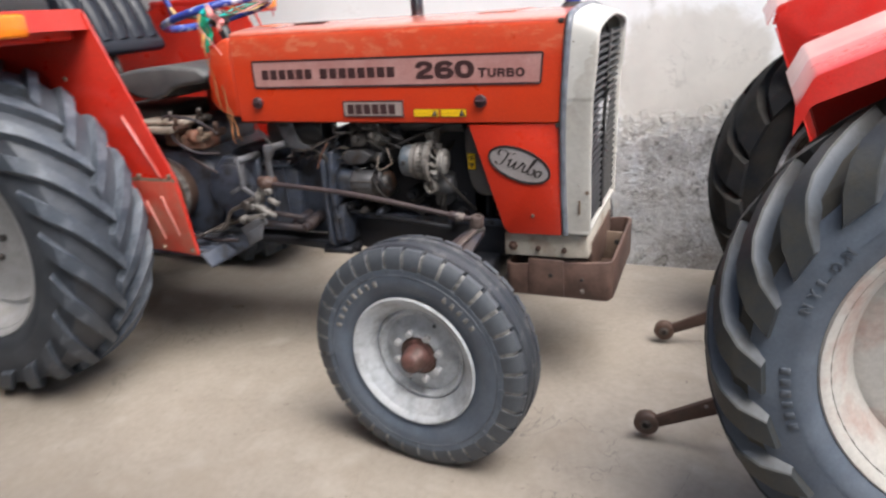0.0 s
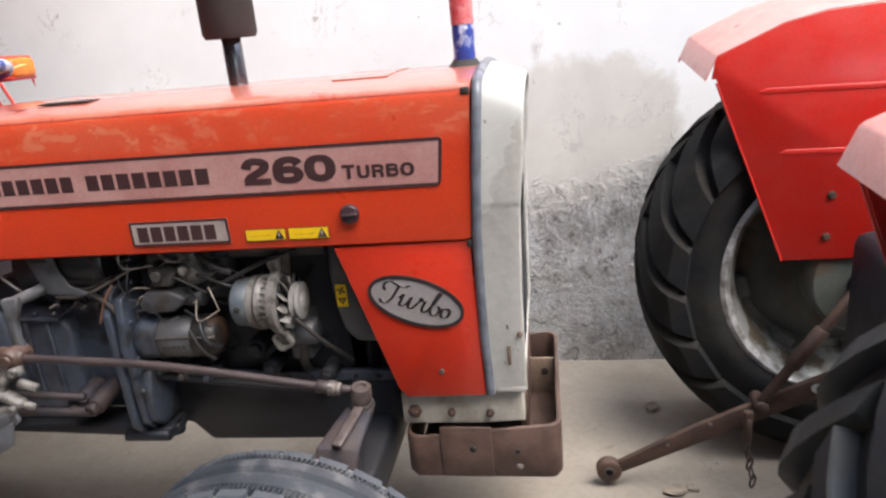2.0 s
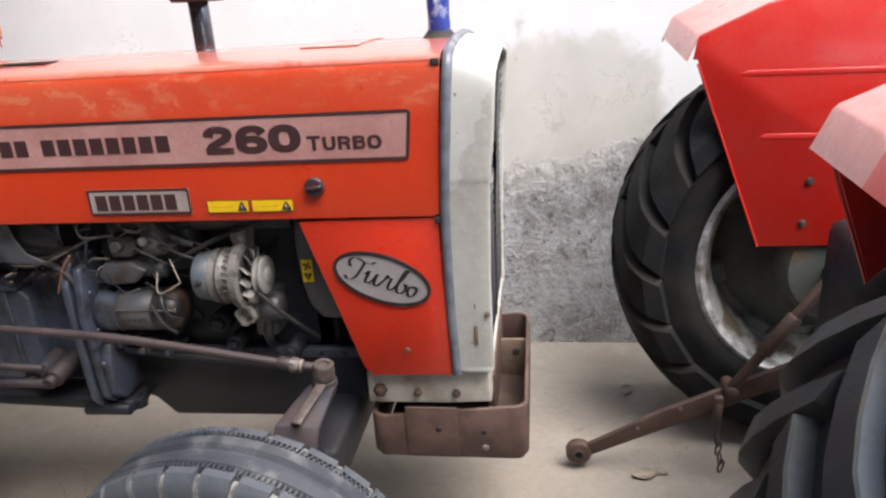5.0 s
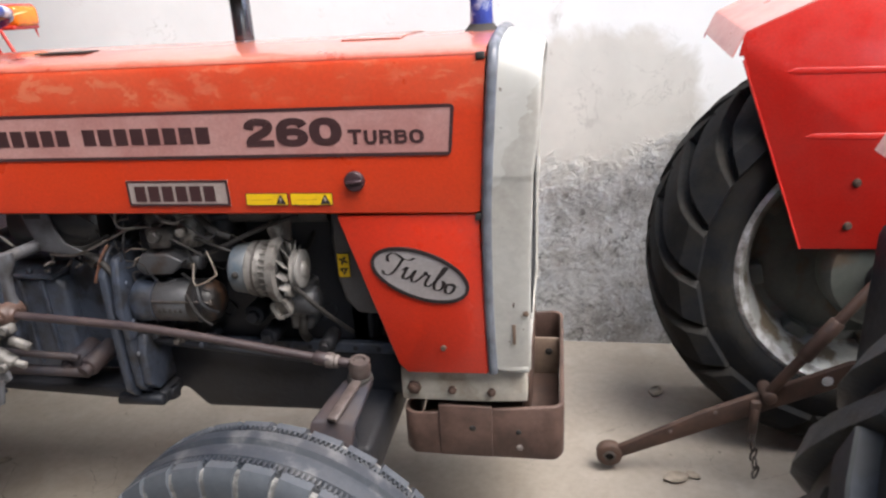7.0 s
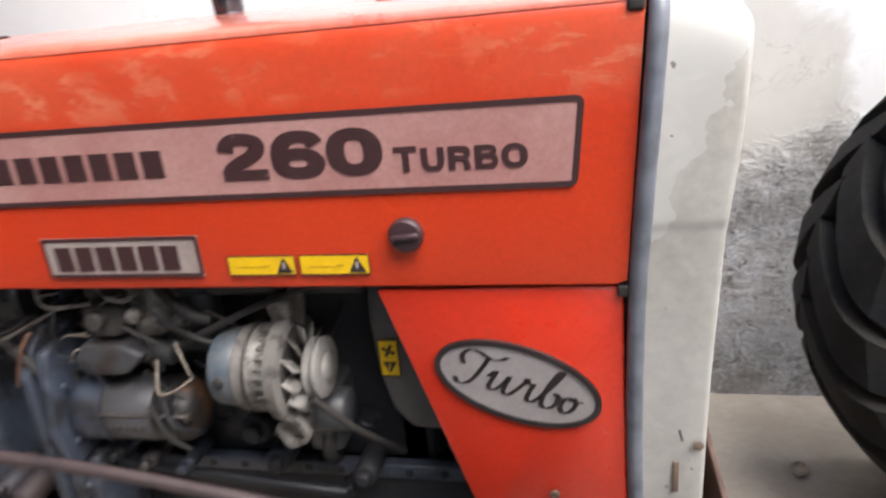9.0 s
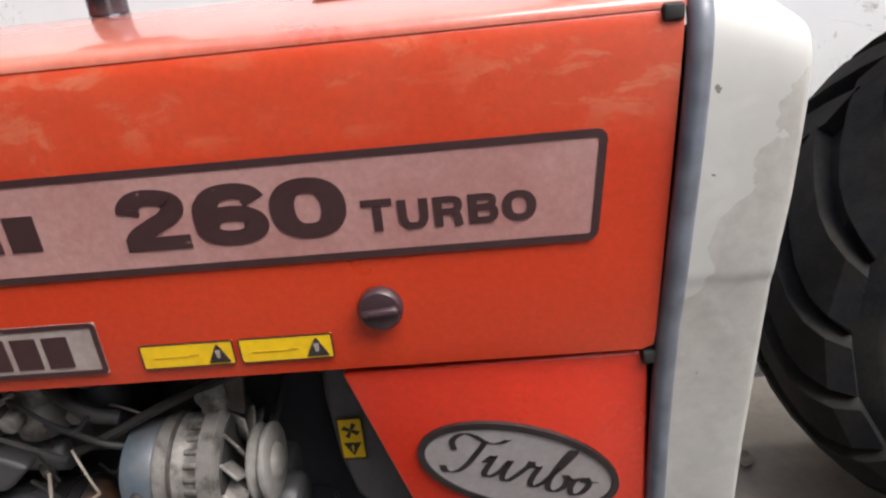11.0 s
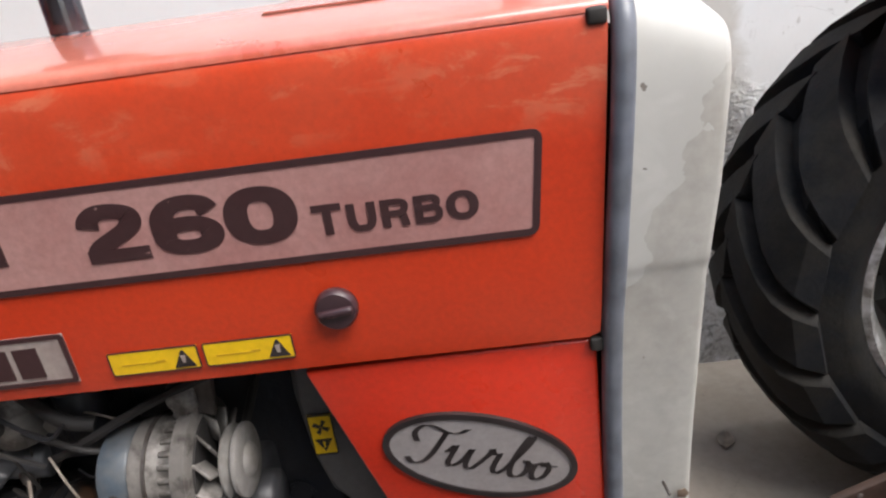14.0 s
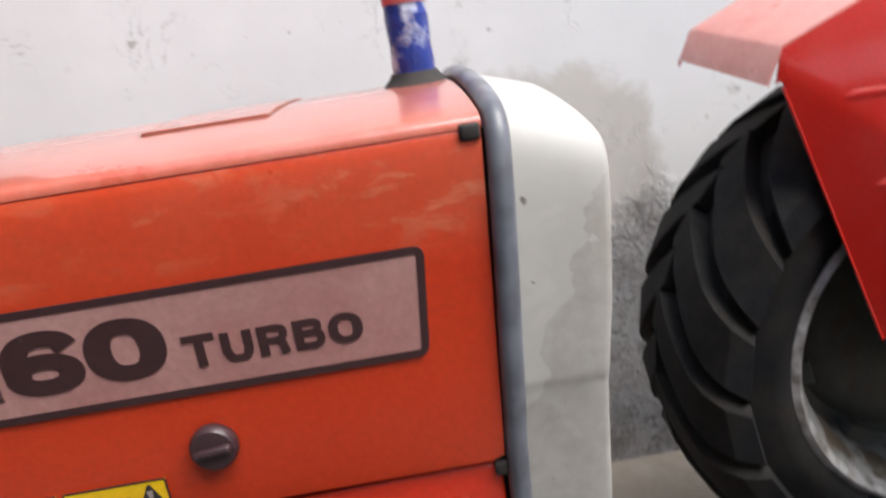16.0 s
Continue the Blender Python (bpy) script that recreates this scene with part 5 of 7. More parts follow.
for y, z in ((0.034, 0.66), (0.03, 0.76), (0.034, 0.86), (0.075, 0.955), (0.07, 0.56)):
    part("housing_bolt", joined(rod((-0.905, y + 0.012, z), (-0.888, y + 0.012, z), 0.0125, n=6), rod((-0.89, y + 0.012, z), (-0.880, y + 0.012, z), 0.007, n=8)), CAST, bell)
gear = part("gearbox", joined(prism([(-1.105, 0.57), (-1.100, 0.825), (-1.125, 0.852), (-1.30, 0.856), (-1.50, 0.85), (-1.62, 0.83), (-1.62, 0.56)], "y", 0.09, 0.55, 0.012),
           prism([(-1.118, 0.853), (-1.31, 0.857), (-1.31, 0.868), (-1.118, 0.864)], "y", 0.075, 0.565, 0.003),
           prism([(-1.13, 0.86), (-1.15, 0.93), (-1.30, 0.945), (-1.50, 0.90), (-1.50, 0.86)], "y", 0.18, 0.46, 0.02),
           prism([(-1.50, 0.62), (-1.50, 0.84), (-1.62, 0.92), (-2.28, 0.95), (-2.28, 0.52), (-1.62, 0.50)], "y", 0.06, 0.58, 0.03)), CAST, tractor, "blue-grey gearbox and back axle casting")
for x in (-1.16, -1.225, -1.29):
    part("casting_rib", prism([(x - 0.006, 0.60), (x + 0.006, 0.60), (x + 0.006, 0.85), (x - 0.006, 0.85)], "y", 0.080, 0.094, 0.003), CAST, gear)
part("axle_housing", joined(rod((-2.20, -0.40, 0.688), (-2.20, 1.04, 0.688), 0.105, n=28), rod((-2.20, -0.02, 0.688), (-2.20, 0.66, 0.688), 0.16, n=28)), CAST, gear)
part("gear_lid", prism([(-1.60, 0.90), (-1.60, 0.99), (-1.66, 1.03), (-2.2, 1.03), (-2.2, 0.93)], "y", 0.12, 0.52, 0.02), CAST, gear)
part("valve_body", joined(box(-1.62, -1.50, 0.02, 0.14, 0.93, 0.99, 0.012), rod((-1.58, 0.05, 0.985), (-1.52, 0.02, 0.99), 0.028), box(-1.72, -1.64, 0.04, 0.16, 0.94, 1.0, 0.01)), RUST_O, gear, "oily rust-red valve body")
drum = part("brake_drum", lathe([(0, 0), (0, 0.13), (-0.03, 0.135), (-0.085, 0.135), (-0.09, 0.12), (-0.075, 0.10), (-0.08, 0.05), (-0.09, 0.03), (-0.09, 0)], (-1.74, 0.06, 0.74), n=36), RUST, gear, "rusty brake drum")
part("drum_band", lathe([(-0.060, 0.134), (-0.060, 0.141), (-0.085, 0.141), (-0.085, 0.134)], (-1.74, 0.06, 0.74), n=36, closed=True), CHALKY, drum, "pale worn band")
for k in range(5):
    a = 2 * math.pi * k / 5
    part("drum_bolt", rod((-1.74 + 0.075 * math.cos(a), -0.012, 0.74 + 0.075 * math.sin(a)), (-1.74 + 0.075 * math.cos(a), -0.030, 0.74 + 0.075 * math.sin(a)), 0.010, n=6), STEEL, drum)
for i in range(5):
    x = -1.06 - i * 0.055
    part("lid_bolt", rod((x - 0.075, 0.088, 0.866), (x - 0.075, 0.088, 0.880), 0.008, n=6), CAST, gear)
for x in (-1.085, -1.030):
    part("drain_plug", joined(rod((x, 0.13, 0.640), (x - 0.012, 0.03, 0.622), 0.026, n=20), rod((x - 0.010, 0.045, 0.625), (x - 0.014, 0.012, 0.618), 0.019, n=6)), ARM, gear, "greasy round plug")
part("lower_rail", joined(prism([(-1.36, 0.545), (-0.94, 0.545), (-0.86, 0.53), (-0.86, 0.50), (-0.95, 0.505), (-1.36, 0.52)], "y", 0.07, 0.17, 0.006), rod((-0.99, 0.06, 0.515), (-0.86, 0.06, 0.518), 0.016)), CAST_D, gear)
part("oil_rail", joined(rod((-0.90, 0.09, 0.682), (-0.44, 0.10, 0.632), 0.009, n=10), rod((-0.44, 0.10, 0.632), (-0.44, 0.14, 0.632), 0.012, n=8)), CAST_D, gear)
part("drain_boss", joined(rod((-0.95, 0.11, 0.53), (-0.95, 0.11, 0.49), 0.026), rod((-0.87, 0.11, 0.53), (-0.87, 0.11, 0.495), 0.022), box(-0.97, -0.85, 0.09, 0.13, 0.505, 0.53, 0.006)), CAST_D, gear)

# starter motor
st = part("starter_motor", lathe([(0.060, 0.05), (0.060, 0.0530), (0.064, 0.0550), (0.150, 0.0550), (0.154, 0.052), (0.154, 0.0)], (-0.882, 0.085, 0.802), (1, 0, 0), 32), STARTER, tractor, "oily grey starter motor with rust")
part("drive_end", lathe([(0, 0), (0, 0.051), (0.006, 0.057), (0.030, 0.057), (0.050, 0.052), (0.057, 0.052), (0.057, 0.059), (0.063, 0.059), (0.063, 0.0)], (-0.882, 0.085, 0.802), (1, 0, 0), 32), CAST, st, "blue-grey cast drive end")
part("brush_cover", lathe([(0.152, 0.0), (0.152, 0.0525), (0.156, 0.054), (0.196, 0.053), (0.214, 0.047), (0.226, 0.028), (0.228, 0.0)], (-0.882, 0.085, 0.802), (1, 0, 0), 32), SOOT_RUST, st, "dark rusty brush cover")
part("through_bolt", joined(rod((-0.822, 0.032, 0.818), (-0.66, 0.034, 0.818), 0.0035, n=8), rod((-0.664, 0.034, 0.818), (-0.655, 0.034, 0.818), 0.0075, n=6)), STEEL, st)
part("solenoid", joined(prism([(-0.852, 0.905), (-0.830, 0.938), (-0.760, 0.940), (-0.720, 0.918), (-0.758, 0.885), (-0.832, 0.880)], "y", 0.045, 0.13, 0.007), rod((-0.76, 0.09, 0.912), (-0.69, 0.09, 0.908), 0.024, n=18)), STARTER, st)
part("starter_flange", prism([(0.02, 0.715), (0.005, 0.80), (0.03, 0.93), (0.14, 0.945), (0.15, 0.73)], "x", -0.905, -0.885, 0.004), CAST, st)
for r0 in (-0.712, -0.694):
    part("band", lathe([(0, 0.05), (0, 0.0565), (0.007, 0.0565), (0.007, 0.05)], (r0, 0.085, 0.802), (1, 0, 0), 32), BLACK, st, "black strap")
part("terminal", rod((-0.74, 0.09, 0.90), (-0.70, 0.05, 0.905), 0.007, n=8), STEEL, st)
for k in range(5):
    part("stamped_bar", box(-0.803 + 0.014 * k, -0.795 + 0.014 * k, 0.0295, 0.033, 0.790, 0.800, 0.0005, 1), BLACK_M, st)

# alternator with finned pulley
AX, AY, AZ = -0.588, 0.055, 0.903
alt = part("alternator", lathe([(0, 0), (0, 0.045), (0.007, 0.056), (0.045, 0.060), (0.048, 0.066), (0.082, 0.068), (0.085, 0.0662), (0.102, 0.0662), (0.105, 0.080), (0.123, 0.083), (0.126, 0.076), (0.126, 0)], (AX, AY, AZ), (1, 0, 0), 40), ALU, tractor, "dusty aluminium alternator with blue end cap")
part("end_cap", lathe([(0, 0), (0, 0.046), (0.008, 0.058), (0.043, 0.0625), (0.046, 0.060)], (AX - 0.002, AY, AZ), (1, 0, 0), 40), ALTBLUE, alt, "scuffed blue end cap")
part("band", lathe([(0.066, 0.066), (0.066, 0.0705), (0.070, 0.0705), (0.070, 0.066)], (AX, AY, AZ), (1, 0, 0), 40, closed=True), STEEL, alt)
for k in range(28):
    a = 2 * math.pi * k / 28
    part("fin", moved(box(-0.008, 0.008, -0.0032, 0.0032, 0.062, 0.0695, 0.001, 1), Matrix.Translation((AX + 0.093, AY, AZ)) @ Matrix.Rotation(a, 4, "X")), ALU, alt)
for k in range(12):
    a = 2 * math.pi * k / 12
    part("fan_blade", moved(moved(box(-0.002, 0.002, -0.014, 0.014, 0.034, 0.067, 0.001, 1), Matrix.Rotation(radians(50), 4, "Z")), Matrix.Translation((AX + 0.137, AY, AZ)) @ Matrix.Rotation(a, 4, "X")), ALU, alt)
part("fan_disc", lathe([(0, 0), (0, 0.066), (0.003, 0.066), (0.003, 0)], (AX + 0.126, AY, AZ), (1, 0, 0), 36), BLACK_M, alt)
part("pulley", lathe([(0, 0), (0, 0.045), (0.003, 0.046), (0.009, 0.036), (0.015, 0.046), (0.020, 0.046), (0.022, 0.043), (0.022, 0.022), (0.026, 0.019), (0.029, 0.012), (0.029, 0)], (AX + 0.148, AY, AZ), (1, 0, 0), 40), PULLEY, alt, "pale grey alternator pulley")
for dz, dy in ((0.098, 0.01), (-0.098, -0.005)):
    part("ear", joined(moved(box(0.098, 0.126, -0.018, 0.018, min(dz, dz * 0.7), max(dz, dz * 0.7), 0.005), Matrix.Translation((AX, AY + dy, AZ))), rod((AX + 0.094, AY + dy, AZ + dz), (AX + 0.130, AY + dy, AZ + dz), 0.018, n=18)), ALU, alt)
part("slotted_ear", joined(moved(rect_ring(-0.022, 0.022, -0.026, 0.020, 0.008, -0.008, 0.008, 0.012), Matrix.Translation((AX + 0.118, AY - 0.040, AZ - 0.084)) @ Matrix.Rotation(radians(-25), 4, "Y"))), ALU, alt)
part("adjuster_arm", prism([(AX + 0.12, 0.98), (AX + 0.135, 1.07), (AX + 0.16, 1.07), (AX + 0.145, 0.97)], "y", AY + 0.0, AY + 0.012, 0.003), STEEL, alt)
part("cap_screw", rod((AX + 0.025, AY - 0.056, AZ + 0.006), (AX + 0.026, AY - 0.066, AZ + 0.006), 0.008, n=14), BLACK_M, alt)
# belt, water pump, crank pulley, fan and shroud
part("fan_belt", joined(tube([(AX + 0.157, AY - 0.040, AZ - 0.030), (-0.388, 0.05, 0.80), (-0.340, 0.13, 0.70)], 0.0060, 6, 4), tube([(AX + 0.157, AY + 0.046, AZ + 0.02), (AX + 0.163, 0.24, 0.98), (AX + 0.17, 0.34, 0.99)], 0.0065, 6, 4)), BLACK_M, tractor, "black fan belt")
part("crank_pulley", lathe([(0, 0), (0, 0.09), (0.006, 0.09), (0.016, 0.074), (0.026, 0.09), (0.032, 0.09), (0.034, 0.04), (0.05, 0.036), (0.05, 0)], (-0.30, 0.27, 0.64), (1, 0, 0), 40), CAST_D, tractor, "dark crank pulley")
part("timing_cover", prism([(0.17, 0.60), (0.17, 0.95), (0.25, 1.02), (0.42, 1.02), (0.47, 0.95), (0.47, 0.60)], "x", -0.36, -0.295, 0.01), CAST_D, tractor)
part("hose", tube([(-0.44, 0.11, 0.83), (-0.452, 0.085, 0.74), (-0.462, 0.11, 0.70), (-0.475, 0.16, 0.66)], 0.0115, 12), BLACK_M, tractor, "black rubber coolant hose")
part("hose_clip", lathe([(0, 0.013), (0, 0.0165), (0.012, 0.0165), (0.012, 0.013)], (-0.4485, 0.090, 0.765), (0.05, 0.15, 1), 20), STEEL, tractor)
part("pump_body", joined(rod((-0.50, 0.10, 0.80), (-0.41, 0.10, 0.80), 0.036, n=24), box(-0.49, -0.43, 0.09, 0.2, 0.72, 0.84, 0.012)), STARTER, tractor, "grimy alloy pump body")
shroud = part("fan_shroud", prism([(-0.357, 1.03), (-0.362, 0.95), (-0.356, 0.86), (-0.342, 0.80), (-0.312, 0.765), (-0.10, 0.755), (-0.10, 1.035)], "y", 0.10, 2 * YC - 0.10, 0.012), SHROUD, tractor, "dark grey plastic fan shroud")
fs = part("fan_sticker", box(-0.349, -0.319, 0.0965, 0.0995, 0.865, 0.926, 0), YELLOW, shroud, "yellow fan warning sticker")
part("sticker_edge", rect_ring(-0.3498, -0.3182, 0.8642, 0.9268, 0.0014, 0.0955, 0.0975, 0.003), INK, fs)
for k in range(4):
    part("blade_mark", moved(prism([(-0.0015, 0.001), (0.0015, 0.001), (0.0046, 0.0095), (-0.001, 0.0115)], "y", -0.0015, 0.0), Matrix.Translation((-0.334, 0.0965, 0.908)) @ Matrix.Rotation(k * math.pi / 2 + 0.3, 4, "Y")), INK, fs)
part("warning_triangle", prism([(-0.345, 0.889), (-0.323, 0.889), (-0.334, 0.870)], "y", 0.095, 0.0965), INK, fs)
part("mark", prism([(-0.3355, 0.886), (-0.3325, 0.886), (-0.3335, 0.876), (-0.3345, 0.876)], "y", 0.094, 0.0951), YELLOW, fs)
part("radiator_core", box(-0.09, 0.02, 0.04, 2 * YC - 0.04, 0.66, 1.33, 0.006), BLACK_M, tractor)

# air cleaner, filter bracket, pipes and wires in the bay
cleaner = part("air_cleaner", lathe([(0, 0), (0, 0.06), (0.012, 0.072), (0.24, 0.072), (0.255, 0.06), (0.255, 0)], (-1.20, 0.13, 1.005), (1, 0, 0), 32), BLACK, tractor, "black air cleaner drum")
part("strap", prism([(-1.140, 1.060), (-1.062, 1.060), (-1.048, 1.00), (-1.03, 0.965), (-0.985, 0.945), (-0.985, 0.935), (-1.045, 0.938), (-1.10, 0.945)], "y", 0.045, 0.052, 0.002), STRAP, cleaner, "pale grey steel bracket")
part("strap_slot", box(-1.122, -1.076, 0.0435, 0.0455, 1.030, 1.042, 0), BLACK_M, cleaner)
part("fuel_filter", joined(rod((-0.70, 0.075, 0.955), (-0.70, 0.075, 1.035), 0.030, n=22), rod((-0.70, 0.075, 1.03), (-0.70, 0.075, 1.045), 0.036, n=22), rod((-0.70, 0.04, 1.0), (-0.70, 0.02, 1.0), 0.012, n=8)), ALU, tractor, "dull alloy fuel filter")
part("fuel_filter", joined(rod((-0.62, 0.085, 0.945), (-0.62, 0.085, 1.025), 0.028, n=22), rod((-0.62, 0.085, 1.02), (-0.62, 0.085, 1.04), 0.034, n=22)), CAST_D, tractor)
part("injection_pump", joined(box(-0.86, -0.60, 0.09, 0.17, 0.90, 0.985, 0.012), *[rod((-0.83 + 0.05 * k, 0.11, 0.98), (-0.83 + 0.05 * k, 0.10, 1.02), 0.010, n=8) for k in range(5)]), CAST_D, tractor, "black injection pump with pipe unions")
random.seed(4)
WIRES = ((((-0.901, 0.03, 0.966), (-0.927, 0.03, 0.932), (-0.965, 0.04, 0.864)), 0.0040, RUST_O), (((-0.868, 0.05, 1.057), (-0.873, 0.04, 1.026), (-0.855, 0.04, 1.007), (-0.788, 0.05, 1.010)), 0.0036, CHALKY),
         (((-0.781, 0.05, 1.055), (-0.744, 0.03, 1.032), (-0.714, 0.03, 1.024), (-0.693, 0.04, 1.032)), 0.0042, CHALKY), (((-1.079, 0.05, 0.934), (-0.993, 0.03, 0.941), (-0.902, 0.03, 0.978), (-0.841, 0.05, 1.007)), 0.0034, STEEL),
         (((-0.683, 0.03, 0.923), (-0.683, 0.015, 0.876), (-0.655, 0.012, 0.880), (-0.623, 0.02, 0.898)), 0.0021, CARD), (((-0.623, 0.02, 0.898), (-0.630, 0.02, 0.925), (-0.645, 0.03, 0.955)), 0.0017, CARD), (((-0.681, 0.02, 0.867), (-0.672, 0.008, 0.838), (-0.658, 0.010, 0.814), (-0.641, 0.03, 0.795)), 0.0046, BLACK),
         (((-1.225, 0.03, 1.05), (-1.20, 0.03, 1.0), (-1.165, 0.04, 0.955)), 0.0030, CHALKY), (((-0.66, 0.05, 0.935), (-0.60, 0.04, 0.965), (-0.52, 0.05, 1.0), (-0.42, 0.06, 1.035)), 0.0060, BLACK_M))
for w, r, m in WIRES:
    part("wire", tube(w, r, 6), m, tractor)
for k in range(14):
    c = Vector((-1.11 + 0.0105 * k, 0.055 + 0.02 * random.random(), 0.880 + 0.05 * random.random()))
    part("metal_scrap", moved(box(-0.011, 0.011, -0.004, 0.004, -0.003, 0.003, 0.001, 1), Matrix.Translation(c) @ Matrix.Rotation(random.uniform(-1.2, 1.2), 4, "Y") @ Matrix.Rotation(random.uniform(-0.8, 0.8), 4, "Z")), random.choice((STEEL, CHALKY, CAST_D)), tractor)
part("filter_head", joined(prism([(-0.812, 1.005), (-0.745, 1.008), (-0.735, 0.985), (-0.755, 0.950), (-0.808, 0.950)], "y", 0.05, 0.12, 0.008), rod((-0.78, 0.05, 0.985), (-0.78, 0.030, 0.985), 0.016, n=6), rod((-0.745, 0.07, 0.995), (-0.715, 0.06, 0.995), 0.012, n=8)), CREAMY, tractor, "dusty grey filter head")
for w in (((-0.72, 0.03, 0.84), (-0.69, 0.02, 0.79), (-0.665, 0.03, 0.76)), ((-1.1, 0.05, 0.96), (-0.99, 0.06, 0.95), (-0.92, 0.07, 0.98)), ((-0.68, 0.05, 0.98), (-0.60, 0.03, 0.96), (-0.57, 0.05, 0.94))):
    part("cable", tube(w, 0.0042, 8), BLACK_M, tractor, "black cable")
for k in range(16):
    x = -1.02 + random.random() * 0.40
    a = Vector((x, 0.06 + random.random() * 0.05, 0.90 + random.random() * 0.10))
    b = a + Vector((random.uniform(-0.08, 0.08), random.uniform(-0.02, 0.04), random.uniform(-0.05, 0.07)))
    part("wire", tube((a, (a + b) / 2 + Vector((0, -0.01, random.uniform(-0.03, 0.02))), b), 0.0018, 5), random.choice((BLACK_M, CARD, STEEL, BLACK)), tractor)

for k in range(16):
    x = -1.0 + random.random() * 0.30
    a = Vector((x, 0.03 + random.random() * 0.05, 0.87 + random.random() * 0.17))
    b = a + Vector((random.uniform(-0.10, 0.10), random.uniform(-0.02, 0.03), random.uniform(-0.09, 0.05)))
    part("wire", tube((a, (a + b) / 2 + Vector((random.uniform(-0.03, 0.03), -0.012, random.uniform(-0.04, 0.03))), b), random.choice((0.0014, 0.0018, 0.0028)), 5), random.choice((BLACK_M, BLACK_M, BLACK, RUST, STEEL)), tractor)
for x, z, r, m in ((-0.95, 0.93, 0.016, CAST), (-0.99, 0.90, 0.012, STEEL), (-0.90, 0.955, 0.014, CAST_D), (-0.86, 0.70, 0.012, CAST), (-0.80, 0.685, 0.012, STEEL), (-0.73, 0.68, 0.012, CAST), (-0.58, 0.76, 0.022, CAST_D), (-0.55, 0.70, 0.018, CAST_D), (-0.52, 0.83, 0.015, CAST_D), (-0.40, 0.68, 0.016, CAST_D), (-0.66, 0.97, 0.014, ALU)):
    part("boss", joined(rod((x, 0.16, z), (x, 0.085, z), r * 1.25, n=16), rod((x, 0.09, z), (x, 0.070, z), r * 0.8, n=6)), m, block)
for w, r in ((((-1.0, 0.06, 0.94), (-0.93, 0.035, 0.92), (-0.90, 0.04, 0.86), (-0.91, 0.06, 0.80)), 0.008), (((-0.68, 0.06, 1.04), (-0.62, 0.04, 1.0), (-0.585, 0.045, 0.985)), 0.009)):
    part("hose", tube(w, r, 10), BLACK_M, tractor, "black rubber hose")

# steering: box arm, drag link, front axle, kingpin and arm
steer = part("steering_arm", joined(prism([(-1.136, 0.975), (-1.090, 0.979), (-1.094, 0.948), (-1.110, 0.920), (-1.116, 0.870), (-1.108, 0.838), (-1.118, 0.815), (-1.142, 0.812), (-1.142, 0.850), (-1.136, 0.905)], "y", -0.064, -0.044, 0.006), rod((-1.113, -0.06, 0.962), (-1.113, 0.12, 0.955), 0.015)), STRAP, tractor, "worn blue-grey drop arm")
knuckle = part("link_knuckle", joined(rod((-1.128, -0.105, 0.830), (-1.128, -0.040, 0.830), 0.025, n=20), rod((-1.128, -0.112, 0.830), (-1.128, -0.104, 0.830), 0.017, n=6), rod((-1.165, -0.075, 0.838), (-1.10, -0.078, 0.826), 0.019, n=14)), RUST_W, tractor, "rusty greasy link knuckle")
for a, b, w, h in (((-1.165, -0.085, 0.795), (-1.105, -0.095, 0.802), 0.026, 0.030), ((-1.158, -0.090, 0.798), (-1.178, -0.100, 0.738), 0.024, 0.030), ((-1.180, -0.100, 0.745), (-1.118, -0.104, 0.712), 0.030, 0.024), ((-1.125, -0.095, 0.770), (-1.080, -0.085, 0.745), 0.018, 0.022), ((-1.240, -0.105, 0.682), (-1.140, -0.100, 0.704), 0.022, 0.024), ((-1.150, -0.105, 0.722), (-1.095, -0.095, 0.700), 0.016, 0.018), ((-1.250, -0.112, 0.665), (-1.232, -0.108, 0.700), 0.020, 0.024)):
    part("chalky_lug", bar(a, b, w, h, 0.006), CHALKY, knuckle, "chalky dusty casting")
for x, y, z in ((-1.11, -0.11, 0.805), (-1.18, -0.118, 0.742), (-1.135, -0.118, 0.708), (-1.235, -0.122, 0.690)):
    part("nut", rod((x, y, z), (x, y - 0.014, z), 0.012, n=6), CHALKY, knuckle)
part("drag_link", joined(tube([(-1.13, -0.078, 0.828), (-0.75, -0.078, 0.800), (-0.34, -0.080, 0.739)], 0.0102, 12), rod((-0.365, -0.08, 0.743), (-0.325, -0.08, 0.737), 0.0155, n=16), rod((-0.325, -0.08, 0.737), (-0.27, -0.08, 0.730), 0.0105)), ROD, tractor, "long brown drag link rod")
joint = part("ball_joint", lathe([(0, 0), (0, 0.020), (0.008, 0.024), (0.030, 0.0245), (0.034, 0.0225), (0.042, 0.0240), (0.046, 0.021), (0.046, 0.014), (0.040, 0.011), (0.040, 0)], (-0.262, -0.082, 0.700), (0.10, -0.12, 1), 24), KNUCKLE, tractor, "rusty dusty ball joint")
part("rubber_boot", lathe([(-0.004, 0.018), (-0.004, 0.0275), (0.004, 0.0295), (0.008, 0.0265), (0.012, 0.0285), (0.017, 0.026), (0.017, 0.018)], (-0.262, -0.082, 0.690), (0.10, -0.12, 1), 24, closed=True), BLACK_M, joint, "black rubber boot")
part("lock_nut", joined(rod((-0.338, -0.08, 0.7385), (-0.318, -0.08, 0.7355), 0.0175, n=6), rod((-0.318, -0.08, 0.7355), (-0.308, -0.08, 0.734), 0.016, n=16)), DUSTY, joint, "pale dusty lock nut")
